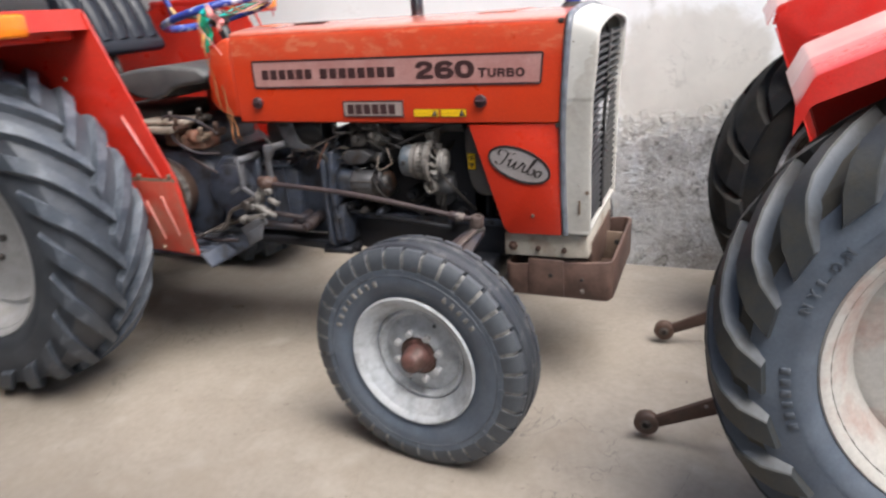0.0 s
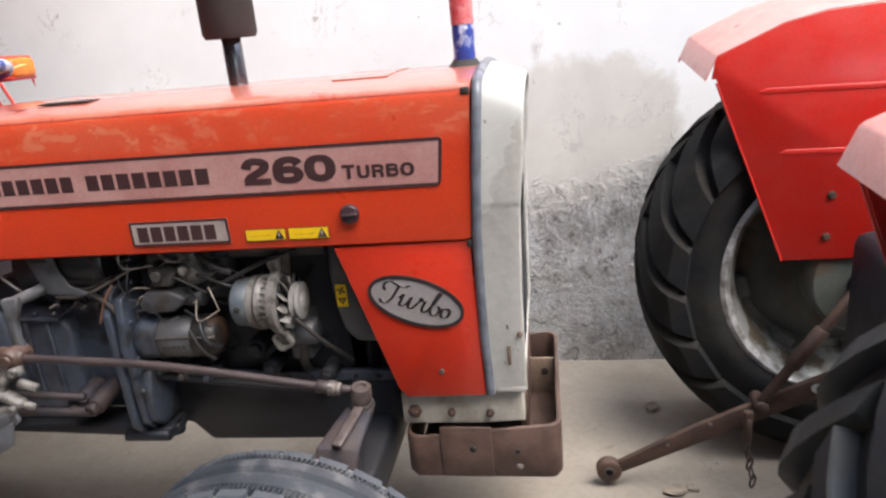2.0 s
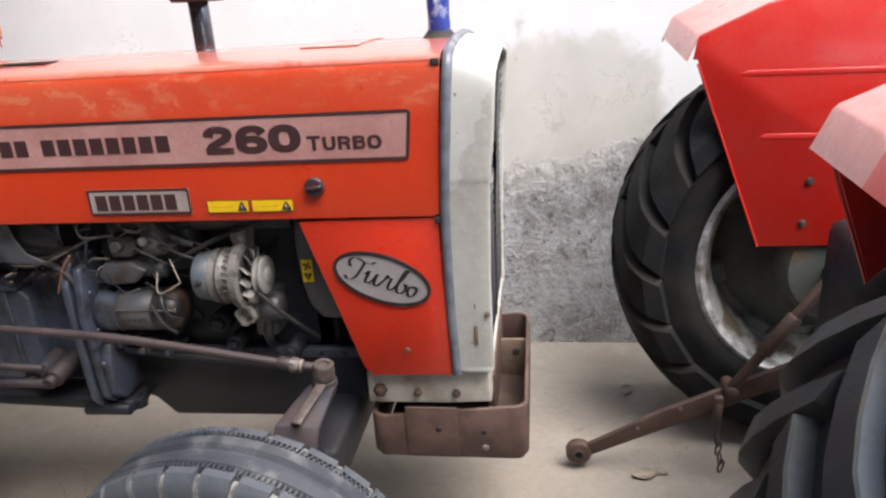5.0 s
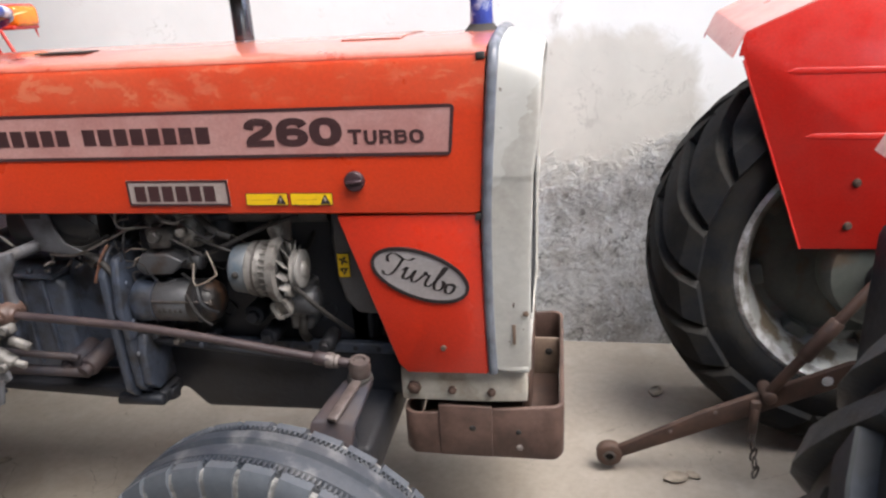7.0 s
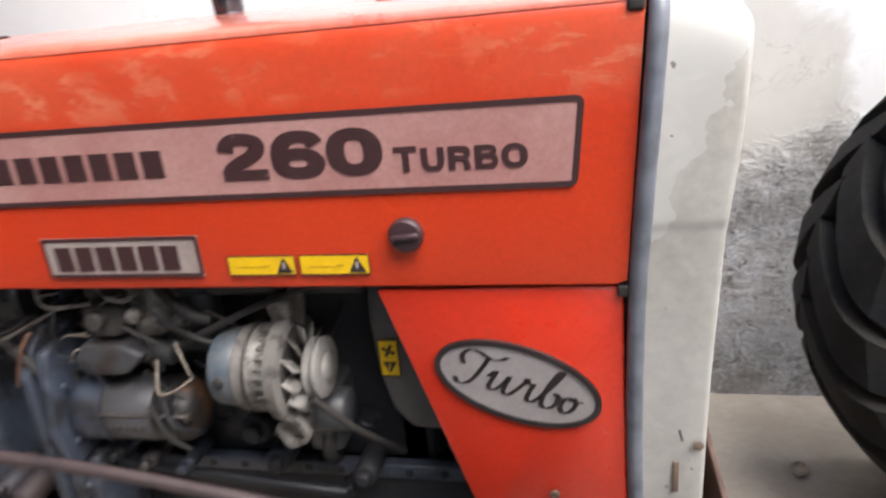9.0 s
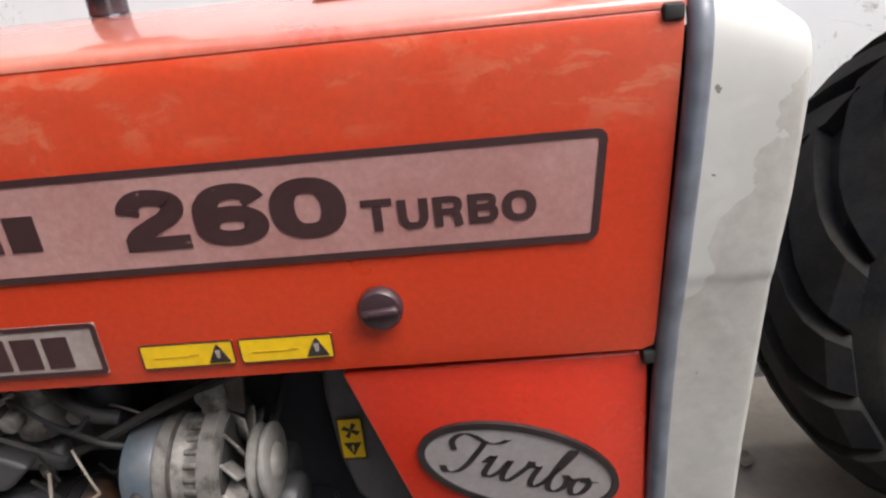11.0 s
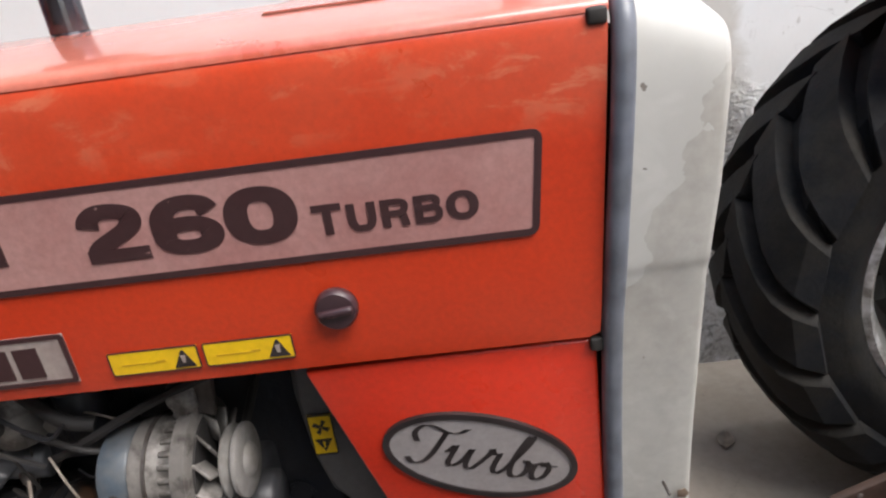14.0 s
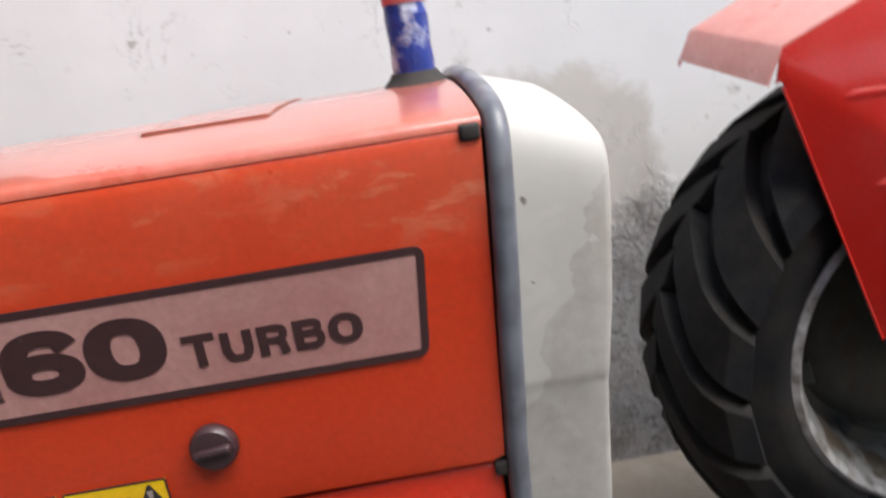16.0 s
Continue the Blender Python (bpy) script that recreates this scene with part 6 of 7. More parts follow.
part("kingpin_arm", joined(sheet([[(-0.298, -0.088, 0.694), (-0.265, -0.084, 0.697), (-0.232, -0.080, 0.700)], [(-0.312, -0.155, 0.690), (-0.275, -0.148, 0.687), (-0.236, -0.140, 0.678)], [(-0.330, -0.225, 0.676), (-0.290, -0.215, 0.670), (-0.242, -0.200, 0.650)], [(-0.345, -0.255, 0.600), (-0.305, -0.245, 0.590), (-0.255, -0.230, 0.575)], [(-0.376, -0.250, 0.500), (-0.330, -0.240, 0.490), (-0.270, -0.225, 0.480)]], 0.028, 0.006), bar((-0.33, -0.20, 0.60), (-0.33, -0.20, 0.44), 0.09, 0.07, 0.015)), ARM, tractor, "dusty grey kingpin arm")
part("arm_rib", bar((-0.262, -0.105, 0.701), (-0.284, -0.225, 0.680), 0.024, 0.010, 0.004), KNUCKLE, tractor, "dusty pale rib on the kingpin arm")
part("clamp_bolt", joined(rod((-0.365, -0.215, 0.555), (-0.375, -0.235, 0.575), 0.011, n=6), rod((-0.325, -0.215, 0.555), (-0.33, -0.24, 0.575), 0.011, n=6)), STEEL, tractor)
part("front_axle", joined(box(-0.36, -0.25, -0.10, 2 * YC + 0.10, 0.40, 0.52, 0.015), rod((-0.305, -0.16, 0.33), (-0.305, -0.16, 0.60), 0.045, n=20), rod((-0.305, 2 * YC + 0.16, 0.33), (-0.305, 2 * YC + 0.16, 0.60), 0.045, n=20),
     rod((-0.305, -0.16, 0.40), (-0.31, -0.41, 0.388), 0.034), rod((-0.305, 2 * YC + 0.16, 0.40), (-0.31, 2 * YC + 0.41, 0.388), 0.034)), CAST_D, tractor, "dark front axle beam")
front_wheel(tractor, (-0.344, -0.428, 0.384), -1, -6.0, 0.0)
front_wheel(tractor, (-0.344, 2 * YC + 0.428, 0.384), 1, -6.0, 0.0)
rear_wheel(tractor, (-2.255, -0.44, 0.688), -1, TYRE_OLD_SHADE, RIM, spin=5, R=0.69, bead=0.40, lug_mat=TYRE_OLD, flank=TYRE_LIT_FLANK, broad=1.15)
rear_wheel(tractor, (-2.255, 2 * YC + 0.44, 0.688), 1, TYRE_OLD_SHADE, RIM, spin=12, R=0.69, bead=0.40, lug_mat=TYRE_OLD, broad=1.15)


# mudguards
def mudguard(parent, panel_y, out, pts, flange, mat, label, depth=0.36):
    """A sheet mudguard: an upright panel (outline of x, z) with a folded cover (line of x, z) that reaches outwards."""
    s = 1 if out > 0 else -1
    g = part("mudguard", prism(pts, "y", panel_y, panel_y + 0.005 * s, 0.0015), mat, parent, label)
    rows = [[(x, panel_y + s * q, z - d) for q, d in ((0.0, 0.0), (depth * 0.5, -0.004), (depth - 0.02, 0.0), (depth, 0.010), (depth, 0.035))] for x, z in flange]
    part("cover", sheet(rows, 0.004), mat, g)
    return g


PA = [(-1.43, 0.545), (-1.70, 0.56), (-1.78, 0.60), (-2.15, 0.80), (-2.60, 0.86), (-2.78, 1.10), (-2.74, 1.38), (-2.40, 1.515), (-1.80, 1.515), (-1.760, 1.50), (-1.475, 0.86)]
FA = [(-1.745, 1.44), (-1.765, 1.514), (-2.05, 1.522), (-2.42, 1.518), (-2.75, 1.385), (-2.84, 1.10)]
PA_FAR = PA[:8] + [(-1.86, 1.515), (-1.82, 1.50)] + PA[10:]
FA_FAR = [(-1.805, 1.465), (-1.82, 1.514)] + FA[2:]
for py, out, panel, flange in ((-0.195, -1, PA, FA), (2 * YC + 0.195, 1, PA_FAR, FA_FAR)):
    g = mudguard(tractor, py, out, panel, flange, RED_RIB, "red sheet-metal mudguard with pressed ribs", 0.41 if out < 0 else 0.255)
    for (ax, az), (bx, bz) in (((-1.85, 1.12), (-1.63, 0.70)), ((-1.68, 1.12), (-1.535, 0.86)), ((-1.645, 0.78), (-1.575, 0.60)), ((-1.56, 0.80), (-1.50, 0.62))):
        part("rib", moved(joined(rod((ax, 0, az), (bx, 0, bz), 0.010, n=10, e=0.8)), Matrix.Translation((0, py + 0.0, 0))), RED_RIB if az > 0.85 else RED_LOWER, g)
        part("rib_crest", rod((ax + (bx - ax) * 0.04, py + out * 0.0088, az + (bz - az) * 0.04), (ax + (bx - ax) * 0.96, py + out * 0.0088, az + (bz - az) * 0.96), 0.0032, n=8, e=0.8), FADED_SHEEN, g, "worn pale rib crest")
    part("lower_plate", prism([(-1.434, 0.549), (-1.70, 0.563), (-1.705, 0.852), (-1.480, 0.852)], "y", py - 0.0075, py + 0.0075, 0.001), RED_LOWER, g, "scraped red-brown lower plate of the mudguard")
    part("seam_plate", prism([(-1.475, 0.866), (-1.70, 0.866), (-1.705, 0.85), (-1.47, 0.85)], "y", py - 0.006, py + 0.008, 0.002), OXIDE, g)
    for x, z in ((-1.50, 0.875), (-1.655, 0.872), (-1.455, 0.565), (-1.60, 0.572), (-1.93, 1.26)):
        part("bolt", lathe([(0, 0), (0, 0.012), (-0.006, 0.011), (-0.010, 0.006), (-0.010, 0)], (x, py - 0.001, z), n=10), OXIDE, g)
    part("edge_bead", tube([(-1.760, py, 1.50), (-1.475, py, 0.86), (-1.432, py, 0.55)], 0.006, 8, 1), RED_RIB, g)
    # lamp pod on the front of the cover
    if out < 0:
        pod = part("lamp_pod", box(-1.86, -1.795, py - 0.40, py - 0.03, 1.405, 1.500, 0.014), RED_RIB, g, "red lamp housing on the mudguard")
        part("amber_lamp", box(-1.80, -1.728, py - 0.40, py - 0.26, 1.428, 1.508, 0.014, 3), ORANGE, pod, "amber turn lamp")
    else:
        pod = part("lamp_pod", joined(box(-2.45, -1.745, py + 0.02, py + 0.20, 1.510, 1.550, 0.012), box(-1.86, -1.722, py + 0.04, py + 0.17, 1.462, 1.476, 0.005)), RED_RIB, g, "red lamp housing on the mudguard")
        part("amber_lamp", box(-1.855, -1.712, py + 0.05, py + 0.17, 1.472, 1.542, 0.016, 3), ORANGE, pod, "amber turn lamp")
    part("stay", prism([(-2.02, 1.47), (-1.97, 1.47), (-1.90, 1.02), (-1.95, 1.02)], "y", py - 0.018 * (1 if out > 0 else -1) - 0.006, py - 0.018 * (1 if out > 0 else -1) + 0.006, 0.003), RED_RIB, g)

# foot plate and pedals
plate = part("foot_plate", prism([(-1.80, 0.545), (-1.42, 0.545), (-1.38, 0.50), (-1.38, 0.49), (-1.42, 0.535), (-1.80, 0.535)], "y", -0.19, 0.10, 0.002), CAST, tractor, "dusty steel foot plate")
for k in range(5):
    part("tread_bar", box(-1.76, -1.44, -0.17 + 0.05 * k, -0.155 + 0.05 * k, 0.545, 0.551, 0.002, 1), CAST, plate)
for dy in (0.0, 0.09):
    ped = part("brake_pedal", joined(tube([(-1.28, -0.02 + dy, 0.72), (-1.36, -0.04 + dy, 0.69), (-1.40, -0.05 + dy, 0.62), (-1.46, -0.06 + dy, 0.60)], 0.0085, 8), rod((-1.28, -0.05 + dy, 0.72), (-1.28, 0.03 + dy, 0.72), 0.022)), STEEL, tractor, "worn steel brake pedal")
    part("pad", moved(box(-0.035, 0.035, -0.05, 0.05, -0.006, 0.006, 0.004), Matrix.Translation((-1.47, -0.08 + dy, 0.602)) @ Matrix.Rotation(radians(-25), 4, "Y")), STEEL, ped)
part("pedal_link", joined(rod((-1.27, -0.03, 0.70), (-1.05, 0.02, 0.66), 0.010), rod((-1.30, -0.03, 0.65), (-1.04, 0.03, 0.61), 0.014), tube([(-1.62, -0.06, 0.59), (-1.50, -0.05, 0.56), (-1.36, -0.03, 0.555)], 0.008, 8)), ARM, tractor, "greasy steel pedal linkage")
part("step_bracket", joined(prism([(-1.255, 0.650), (-1.180, 0.690), (-1.130, 0.700), (-1.124, 0.676), (-1.175, 0.640), (-1.240, 0.618)], "y", -0.126, -0.114, 0.003), prism([(-1.225, 0.632), (-1.130, 0.684), (-1.150, 0.615), (-1.215, 0.580)], "y", -0.140, -0.130, 0.003)), STRAP, tractor, "pale grey bent step bracket")
part("brake_lever", joined(bar((-1.285, -0.030, 0.910), (-1.272, -0.042, 0.800), 0.036, 0.014, 0.004), bar((-1.272, -0.042, 0.805), (-1.335, -0.050, 0.772), 0.022, 0.014, 0.004), bar((-1.275, -0.045, 0.795), (-1.195, -0.065, 0.765), 0.020, 0.014, 0.004), rod((-1.285, -0.045, 0.905), (-1.285, 0.10, 0.900), 0.016)), STRAP, tractor, "grey forked brake lever")
part("clutch_drum", lathe([(0, 0), (0, 0.10), (-0.012, 0.115), (-0.07, 0.115), (-0.078, 0.10), (-0.078, 0)], (-1.40, 0.10, 0.76), n=36), CAST, tractor, "blue-grey round side cover")
part("side_cover", joined(prism([(-1.48, 0.62), (-1.50, 0.84), (-1.44, 0.90), (-1.38, 0.90), (-1.36, 0.62)], "y", 0.05, 0.10, 0.012), prism([(-1.34, 0.64), (-1.34, 0.88), (-1.27, 0.90), (-1.25, 0.66)], "y", 0.06, 0.10, 0.012)), CAST, tractor)
for k, (x, y, z) in enumerate(((-1.66, 0.04, 1.045), (-1.60, 0.0, 1.03), (-1.50, 0.02, 0.985), (-1.56, 0.10, 1.05), (-1.45, 0.06, 1.0))):
    part("union", joined(rod((x, y + 0.05, z), (x, y - 0.015, z), 0.017, n=6), rod((x, y, z), (x + 0.02, y - 0.02, z + 0.045), 0.010, n=10)), (STEEL, RUST, OXIDE)[k % 3], tractor)
for w in (((-1.70, 0.03, 1.06), (-1.62, -0.02, 1.08), (-1.50, 0.0, 1.06), (-1.42, 0.03, 1.0)), ((-1.66, 0.02, 1.0), (-1.58, -0.03, 0.97), (-1.50, -0.02, 0.93), (-1.42, 0.02, 0.92)), ((-1.72, 0.0, 0.86), (-1.66, -0.03, 0.90), (-1.60, -0.02, 0.86)), ((-1.58, 0.02, 0.90), (-1.50, -0.01, 0.88), (-1.44, 0.01, 0.84))):
    part("pipe", tube(w, 0.0058, 8), ARM, tractor, "thin oily steel pipe")
part("cream_plate", joined(box(-1.86, -1.58, 0.02, 0.20, 1.035, 1.05, 0.004), box(-1.84, -1.64, 0.0, 0.16, 1.0, 1.03, 0.006)), CARD, tractor, "dusty pale cover plate")

# seat
seat = part("seat_cushion", prism([(-2.02, 1.185), (-2.01, 1.235), (-1.86, 1.262), (-1.67, 1.272), (-1.52, 1.258), (-1.47, 1.228), (-1.49, 1.198), (-1.58, 1.190), (-1.66, 1.178), (-1.70, 1.150), (-1.776, 1.128), (-1.86, 1.140), (-1.93, 1.165)], "y", 0.08, 0.54, 0.026, 4), SEAT_D, tractor, "dusty black vinyl seat cushion")
back = part("backrest", prism([(-2.10, 1.315), (-2.165, 1.32), (-2.22, 1.40), (-2.255, 1.58), (-2.235, 1.605), (-2.19, 1.60), (-2.12, 1.44), (-2.07, 1.36), (-2.07, 1.325)], "y", 0.055, 0.530, 0.034, 5), SEAT, tractor, "black vinyl backrest with upright flutes")
for k in range(-2, 3):
    yy = 0.292 + 0.092 * k
    part("flute", tube([(-2.122, yy, 1.375), (-2.139, yy, 1.43), (-2.175, yy, 1.51), (-2.212, yy, 1.565)], 0.050, 16), SEAT, back)
for dy in (-0.17, -0.07):
    part("seat_stay", rod((-2.10, YC + dy, 1.18), (-2.15, YC + dy, 1.36), 0.018), STEEL, tractor, "steel backrest stay")
part("seat_base", box(-2.16, -1.80, 0.14, 0.50, 0.96, 1.09, 0.02), BLACK_M, tractor)
part("centre_shield", prism([(-1.42, 0.96), (-1.42, 1.10), (-1.64, 1.16), (-1.80, 1.14), (-1.80, 0.98)], "y", 0.44, 0.47, 0.006), RED_RIB, tractor, "dark red inner shield")
part("seat_tie", joined(tube([(-2.28, 0.80, 1.56), (-2.25, 0.79, 1.53), (-2.24, 0.80, 1.47)], 0.014, 8)), BLUE_FILM, tractor)
part("gold_tie", tube([(-2.30, 0.80, 1.58), (-2.24, 0.79, 1.51), (-2.20, 0.80, 1.45)], 0.010, 8), GOLD_R, tractor)
board = part("marker_board", box(-3.12, -2.87, 0.885, 0.915, 1.62, 1.785, 0.008), ORANGE, tractor, "orange marker board with pale stripes")
for x in (-3.07, -2.94):
    part("stripe", prism([(x - 0.03, 1.782), (x, 1.782), (x + 0.035, 1.625), (x + 0.005, 1.625)], "y", 0.880, 0.884), GOLD_R, board)
part("board_stay", rod((-2.80, 0.90, 1.20), (-2.95, 0.90, 1.63), 0.012), STEEL, board)

# steering wheel, wrapped
SW = pose(-1.555, YC, 1.466, 0, -13, 0)
ring = [SW @ Vector((0.235 * math.cos(2 * math.pi * k / 48), 0.22 * math.sin(2 * math.pi * k / 48), 0)) for k in range(48)]
wheel = part("steering_wheel", tube(ring, 0.0165, 10, closed=True), BLUE_FILM, tractor, "steering wheel wrapped in blue plastic film")
for k in range(3):
    a = 2 * math.pi * k / 3 + 0.5
    part("spoke", rod(SW @ Vector((0, 0, -0.03)), SW @ Vector((0.217 * math.cos(a), 0.210 * math.sin(a), 0)), 0.008), STEEL, wheel)
part("steering_hub", rod(SW @ Vector((0, 0, -0.05)), SW @ Vector((0, 0, 0.01)), 0.04), BLACK, wheel)
part("steering_column", rod(SW @ Vector((0, 0, -0.04)), (-1.42, YC, 1.10), 0.025), BLACK, tractor)
part("wheel_wrap", tube([ring[k] for k in (46, 47, 0, 1)], 0.021, 10, 1), WHITE, wheel, "pale plastic wrap")
part("horn_ring", moved(rect_ring(-0.045, 0.045, -0.02, 0.05, 0.006, -0.004, 0.004, 0.012), Matrix.Translation((-1.475, 0.45, 1.525))), STEEL, wheel)


def ribbon(points, w, mat, label):
    path = smooth_path(points, 5)
    rows = [[p + Vector((w * 0.5 * q, 0.004 * math.sin(i * 0.9), 0.0)) for q in (-1, 1)] for i, p in enumerate(path)]
    return single("ribbon", sheet(rows, 0.0012), mat, points[0], label, "ribbon", "ribbons tied to the steering wheel")


P = SW @ Vector((0.10, -0.19, 0))
for k, (mat, dx, ln, lab) in enumerate(((GREEN_R, 0.0, 0.17, "green ribbon tied to the steering wheel"), (TEAL_R, 0.01, 0.06, "teal ribbon knotted round the steering wheel rim"), (GREEN_R, 0.015, 0.14, "green ribbon tied to the steering wheel"), (GOLD_R, -0.012, 0.15, "narrow gold ribbon hanging from the steering wheel"), (PINK_R, 0.05, 0.09, "pale pink ribbon tied to the steering wheel"), (PINK_R, 0.06, 0.07, "pale pink ribbon tied to the steering wheel"))):
    ribbon([P + Vector((dx * 0.3, -0.015, 0.015)), P + Vector((dx, -0.03, -ln * 0.3)), P + Vector((dx * 1.4 + 0.01, -0.028, -ln * 0.7)), P + Vector((dx * 1.6, -0.03, -ln))], 0.020 if mat is not GOLD_R else 0.009, mat, lab)
for k, mat in enumerate((TEAL_R, GREEN_R, PINK_R, GOLD_R)):
    a, b = SW @ Vector((0.02 + 0.04 * k, -0.2 + 0.03 * k, 0)), SW @ Vector((0.15 + 0.02 * k, 0.02 + 0.05 * k, 0.0))
    ribbon([a, a.lerp(b, 0.35) + Vector((0, 0, -0.035)), a.lerp(b, 0.7) + Vector((0, 0, -0.015)), b], 0.022, mat, "glossy ribbon wound across the steering wheel")

for pts, m in ((((-1.42, 0.02, 1.44), (-1.37, -0.010, 1.30), (-1.355, -0.010, 1.20), (-1.340, -0.012, 1.10)), STRING), (((-1.320, -0.012, 1.20), (-1.310, -0.012, 1.10), (-1.300, -0.02, 1.03), (-1.294, -0.02, 0.97)), STRING), (((-1.312, -0.012, 1.12), (-1.290, -0.012, 1.07), (-1.275, -0.02, 1.02), (-1.262, -0.02, 0.985)), STRING), (((-1.40, 0.0, 1.42), (-1.330, -0.012, 1.36), (-1.300, -0.012, 1.315)), PINK_R)):
    ribbon(pts, 0.0055, m, "thin dusty string hanging beside the instrument cowl")

# ---- the second tractor, seen from behind ----
BY, BX = 0.20, 1.15
tractor_b = thing("tractor", (BX, BY, 0), "bright red farm tractor with black lugged tyres and bare links", "tractor")
rear_wheel(tractor_b, (BX, -0.524, 0.645), -1, TYRE_CLAY, RIM_B, spin=3, lug_mat=TYRE_B, R=0.645, width=0.315, bead=0.383, lug=0.038, broad=1.22, sweep=0.44, wall_mat=TYRE_WALL_LIT, flank=TYRE_LIT_FLANK)
rear_wheel(tractor_b, (BX - 0.020, 0.885, 0.658), 1, TYRE, GALV, spin=9, disc_mat=DISC_D, R=0.658, bead=0.395, lug=0.036, broad=2.05, sweep=0.42, count=20)
# raised word on the near tyre's wall
near_tyre = [o for o in tractor_b.children if o.name.startswith("wheel")][0]
for k, ch in enumerate("NYLON"):
    a = radians(163 - 4.6 * k)
    bm = text_mesh(ch, -0.010, 0.010, -0.0115, 0.0115, 0, bold=0.02, depth=0.003)
    part("tyre_letter", moved(bm, Matrix.Translation((BX + 0.462 * math.cos(a), -0.524 - 0.1615, 0.645 + 0.462 * math.sin(a))) @ Matrix.Rotation(-(a - math.pi / 2), 4, "Y")), TYRE_OLD, near_tyre)
for k in range(6):
    a = radians(183 + 3.6 * k)
    part("tyre_bar", moved(box(-0.008, 0.008, -0.0025, 0.0025, -0.011, 0.011, 0.001, 1), Matrix.Translation((BX + 0.468 * math.cos(a), -0.524 - 0.1622, 0.645 + 0.468 * math.sin(a))) @ Matrix.Rotation(-(a - math.pi / 2), 4, "Y")), TYRE_OLD, near_tyre)
PB = [(0.655, 1.298), (0.668, 1.298), (0.875, 0.742), (1.45, 0.742), (1.80, 0.60), (1.95, 0.60), (1.78, 1.30), (1.60, 1.44), (1.15, 1.470), (0.95, 1.458), (0.841, 1.434), (0.666, 1.360)]
FB = [(0.636, 1.296), (0.640, 1.304), (0.664, 1.358), (0.672, 1.365), (0.841, 1.438), (0.95, 1.462), (1.15, 1.475), (1.60, 1.445), (1.80, 1.30)]
for py, out, drop, dx, fold in ((-0.235, -1, -0.065, 0.015, ((0.0, 0.0), (0.19, 0.016), (0.33, 0.028), (0.345, 0.036), (0.350, 0.095))), (0.655, 1, 0.0, 0.0, ((0.0, 0.0), (0.38, -0.045), (0.390, -0.042), (0.393, -0.030)))):
    s = 1 if out > 0 else -1
    g = part("mudguard", prism([(x + dx, z + drop) for x, z in PB], "y", py, py + 0.005 * s, 0.0015), RED_B, tractor_b, "glossy red sheet-metal mudguard")
    part("cover", sheet([[(x + dx, py + s * q, z + drop - d) for q, d in fold[:2]] for x, z in FB], 0.004), FADED_SHEEN, g, "top fold of the mudguard, sky sheen painted in as faded pink")
    part("cover_skirt", sheet([[(x + dx, py + s * q, z + drop - d) for q, d in fold[1:]] for x, z in FB], 0.004), RED_B, g)
    for z, x0, x1 in ((1.256, 0.785, 1.55), (1.077, 0.85, 1.40)):
        part("rib", prism([(x0 + dx, z + drop - 0.004), (x0 + dx + 0.02, z + drop + 0.006), (x1, z + drop - 0.004), (x1 + 0.02, z + drop - 0.016), (x1, z + drop - 0.022), (x0 + dx + 0.02, z + drop - 0.010)], "y", py - 0.0016 * s, py + 0.001 * s, 0.0012), RED_B, g)
    for x, z in ((1.002, 0.941), (0.995, 0.813)):
        part("bolt", lathe([(0, 0), (0, 0.013), (-0.004 * s, 0.012), (-0.004 * s, 0.008), (-0.010 * s, 0.008), (-0.010 * s, 0)], (x + dx, py - 0.002 * s, z + drop), n=8), RUST, g)
    part("edge_bead", tube([(0.668 + dx, py, 1.287 + drop), (0.875 + dx, py, 0.742 + drop)], 0.0032, 8), RED_B, g)
axle = part("back_axle", joined(rod((BX, BY - 0.60, 0.64), (BX, BY + 0.60, 0.64), 0.075, n=28), lathe([(-0.40, 0.075), (-0.26, 0.12), (-0.20, 0.16), (0.20, 0.16), (0.26, 0.12), (0.40, 0.075)], (BX + 0.03, BY, 0.64), (0, 1, 0), 28), box(BX - 0.20, BX + 0.9, BY - 0.20, BY + 0.20, 0.50, 0.92, 0.04)), CAST_D, tractor_b, "dark oily back axle casting")
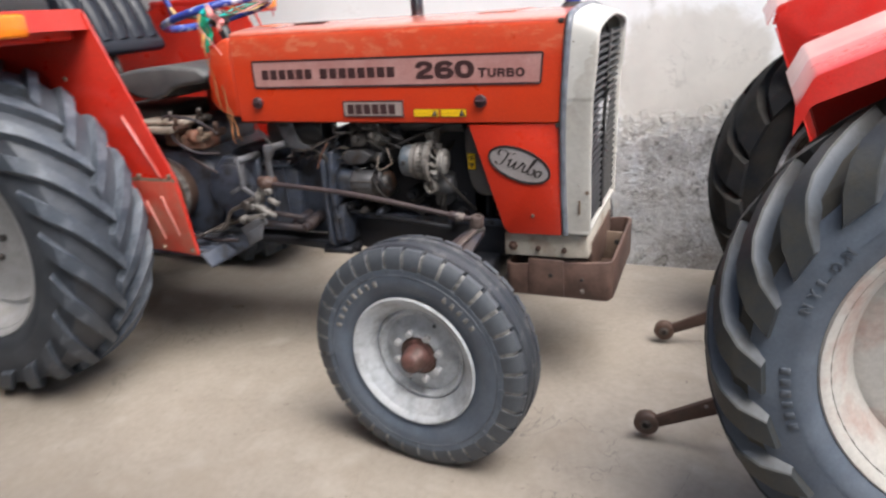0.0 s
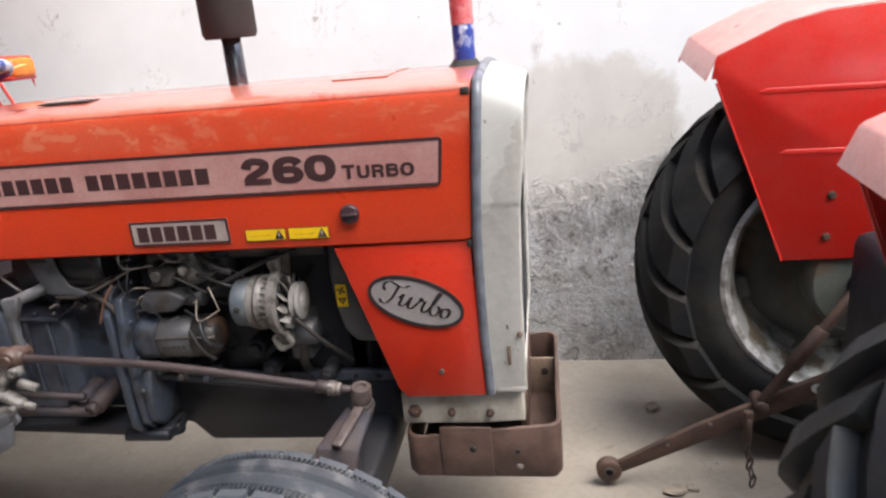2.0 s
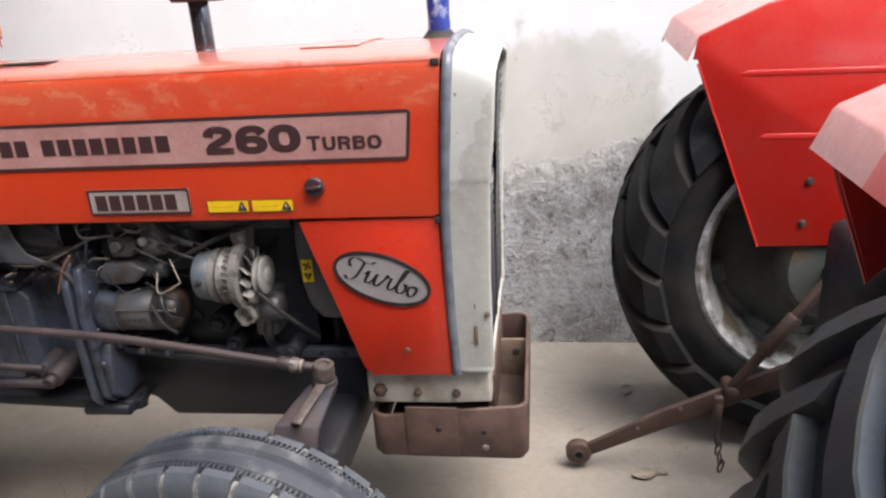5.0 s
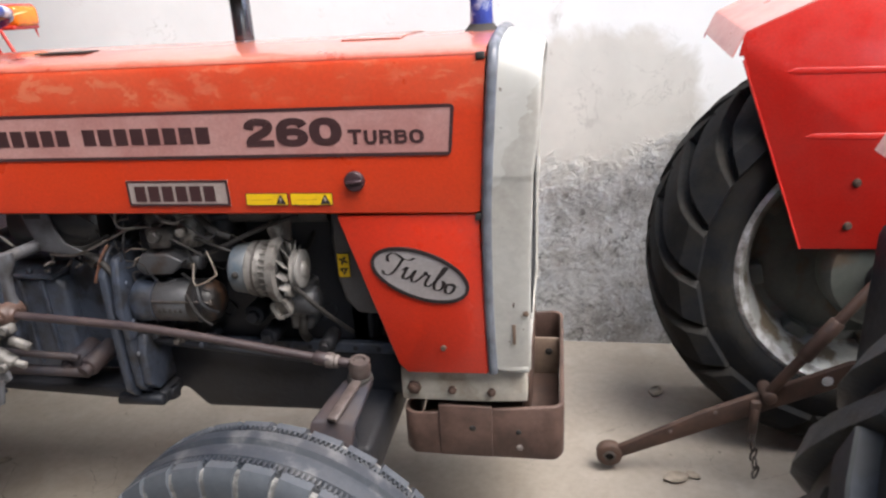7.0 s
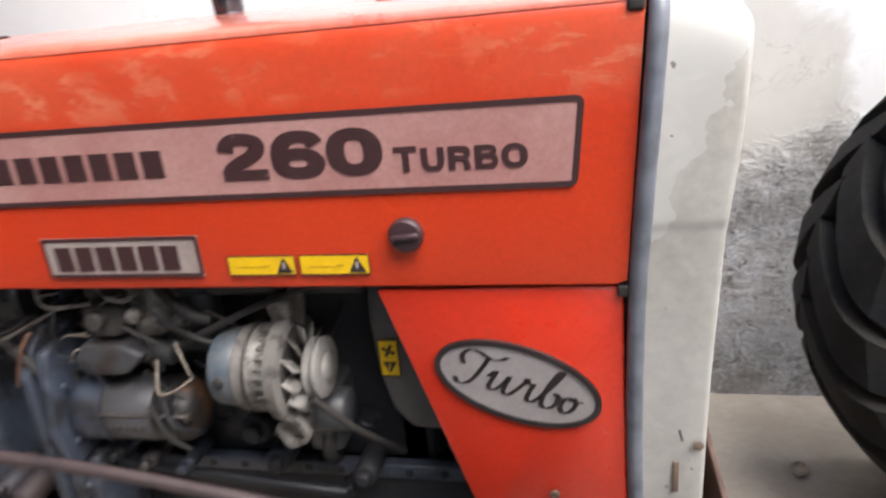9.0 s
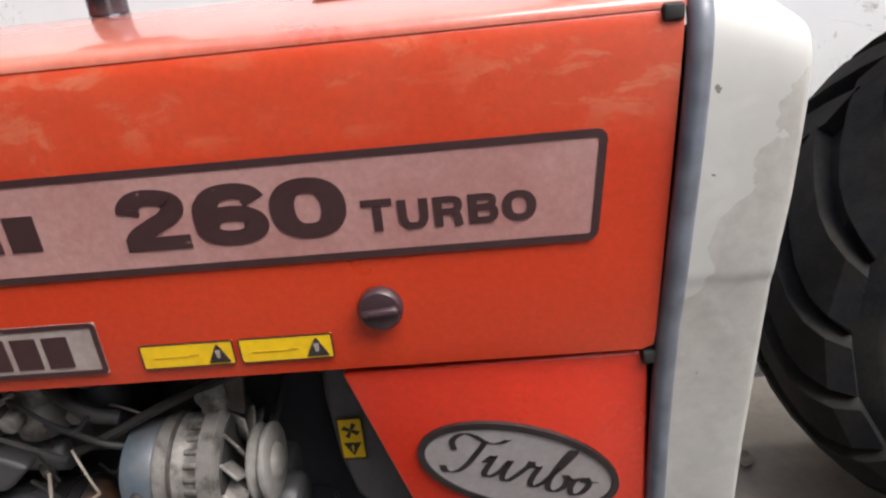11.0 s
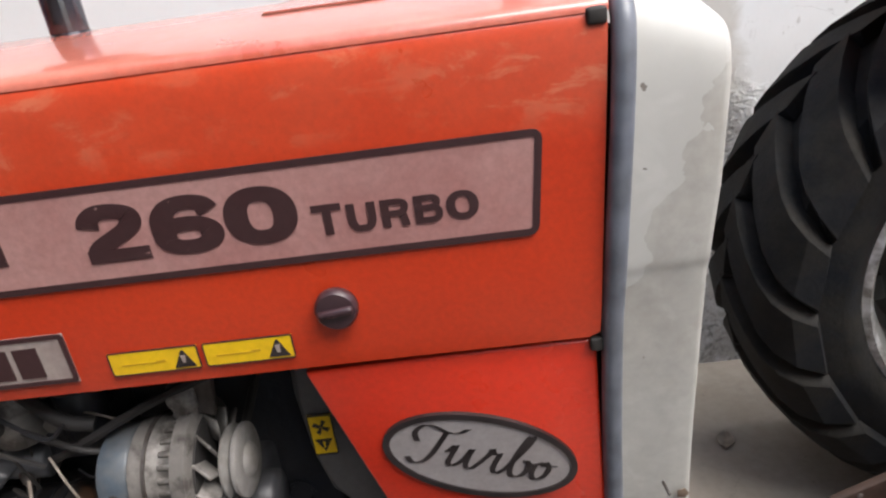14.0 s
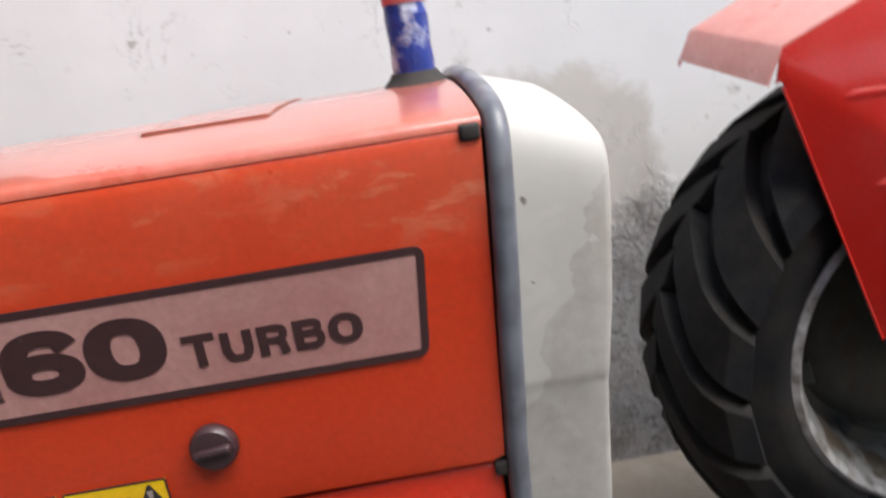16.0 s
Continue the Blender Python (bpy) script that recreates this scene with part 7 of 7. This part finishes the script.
for out in (-1, 1):
    dr = 0.185 if out > 0 else 0.125
    part("brake_drum", lathe([(0, 0.0), (0, dr - 0.015), (0.02, dr), (0.09, dr), (0.10, dr - 0.015), (0.10, 0.0)], (BX, BY + out * 0.472, 0.66), (0, out, 0), 40), DISC_D, axle, "oily dark brake drum")
    y0, y1 = BY + out * 0.352, BY + out * 0.25
    link = part("lower_link", joined(prism([(0.365, 0.045), (0.372, 0.092), (0.62, 0.235), (1.02, 0.425), (1.10, 0.44), (1.10, 0.37), (1.02, 0.355), (0.62, 0.165)], "y", y0 - 0.010, y0 + 0.010, 0.003),
         lathe([(-0.019, 0.020), (-0.019, 0.036), (-0.014, 0.041), (0.014, 0.041), (0.019, 0.036), (0.019, 0.020)], (0.345, y0, 0.062), (0, 1, 0), 28, closed=True)), RUST, tractor_b, "rusty flat lower link arm with ball end")
    part("link_ball", lathe([(-0.022, 0.013), (-0.021, 0.0185), (0, 0.024), (0.021, 0.0185), (0.022, 0.013)], (0.345, y0, 0.062), (0, 1, 0), 20, closed=True), STEEL, link)
    for x, z in ((0.53, 0.165), (0.66, 0.24), (0.965, 0.366)):
        part("link_hole", rod((x, y0 - 0.0105, z), (x, y0 - 0.0115, z), 0.007 if x < 0.9 else 0.016, n=10), DUSTY if x < 0.9 else SILVER, link)
    part("lift_rod", joined(rod((0.80, y0 - 0.03, 0.33), (1.09, y0 - 0.03, 0.77), 0.016, 0.015), rod((0.80, y0 - 0.05, 0.32), (0.80, y0 + 0.03, 0.32), 0.02), rod((0.88, y0 - 0.03, 0.45), (0.96, y0 - 0.03, 0.572), 0.022)), RUST, tractor_b, "rusty lift rod")
    part("lift_arm", prism([(1.05, 0.73), (1.05, 0.80), (1.13, 0.83), (1.40, 0.98), (1.42, 0.93), (1.14, 0.76)], "y", y0 - 0.05, y0 - 0.02, 0.006), CAST_D, tractor_b)
    ch = part("check_chain", joined(rod((0.762, y0 - 0.045, 0.20), (0.762, y0 - 0.045, 0.285), 0.013), box(0.748, 0.776, y0 - 0.055, y0 - 0.035, 0.255, 0.31, 0.005)), RUST, tractor_b, "rusty check chain hanging from the link")
    for k in range(5):
        c = Vector((0.762 + 0.006 * k, y0 - 0.045, 0.185 - 0.033 * k))
        pts = [(0.009 * math.cos(2 * math.pi * q / 14), 0, 0.022 * math.sin(2 * math.pi * q / 14)) for q in range(14)]
        bm = tube(pts, 0.0034, 6, closed=True)
        part("chain_link", moved(bm, Matrix.Translation(c) @ Matrix.Rotation(radians(90 * (k % 2) + 20), 4, "Z") @ Matrix.Rotation(radians(10), 4, "Y")), STEEL, ch)
part("drawbar_frame", joined(box(0.98, 1.25, BY - 0.10, BY + 0.10, 0.36, 0.40, 0.006), box(0.98, 1.02, BY - 0.10, BY - 0.07, 0.36, 0.60, 0.005), box(0.98, 1.02, BY + 0.07, BY + 0.10, 0.36, 0.60, 0.005)), CAST_D, tractor_b)

# ---- litter on the floor ----
LEAF = material("dry_leaf", (0.30, 0.255, 0.205), (0.20, 0.165, 0.125), 0.85, grain=120, blotch=30, bump=0.3)


def dry_leaf(x, y, size, turn):
    """A curled dry leaf with a mid rib, lying on the floor."""
    rows = []
    for i in range(7):
        u = i / 6
        w = 0.34 * math.sin(math.pi * min(1, u * 0.94 + 0.03)) ** 0.8
        rows.append([(size * (u - 0.5), size * w * q, 0.002 + size * (0.10 * abs(q) ** 2 + 0.10 * (u - 0.5) ** 2)) for q in (-1, -0.5, 0, 0.5, 1)])
    bm = moved(sheet(rows, 0.0008), Matrix.Translation((x, y, 0)) @ Matrix.Rotation(radians(turn), 4, "Z"))
    return single("dry_leaf", bm, LEAF, (x, y, 0), "small curled dry brown leaf on the concrete floor", "leaf", "dry leaves on the floor")


for x, y, size, turn in ((0.555, 0.516, 0.085, 15), (0.610, 0.535, 0.05, -40), (0.556, 1.027, 0.075, 70), (-1.795, 0.380, 0.060, 25)):
    dry_leaf(x, y, size, turn)
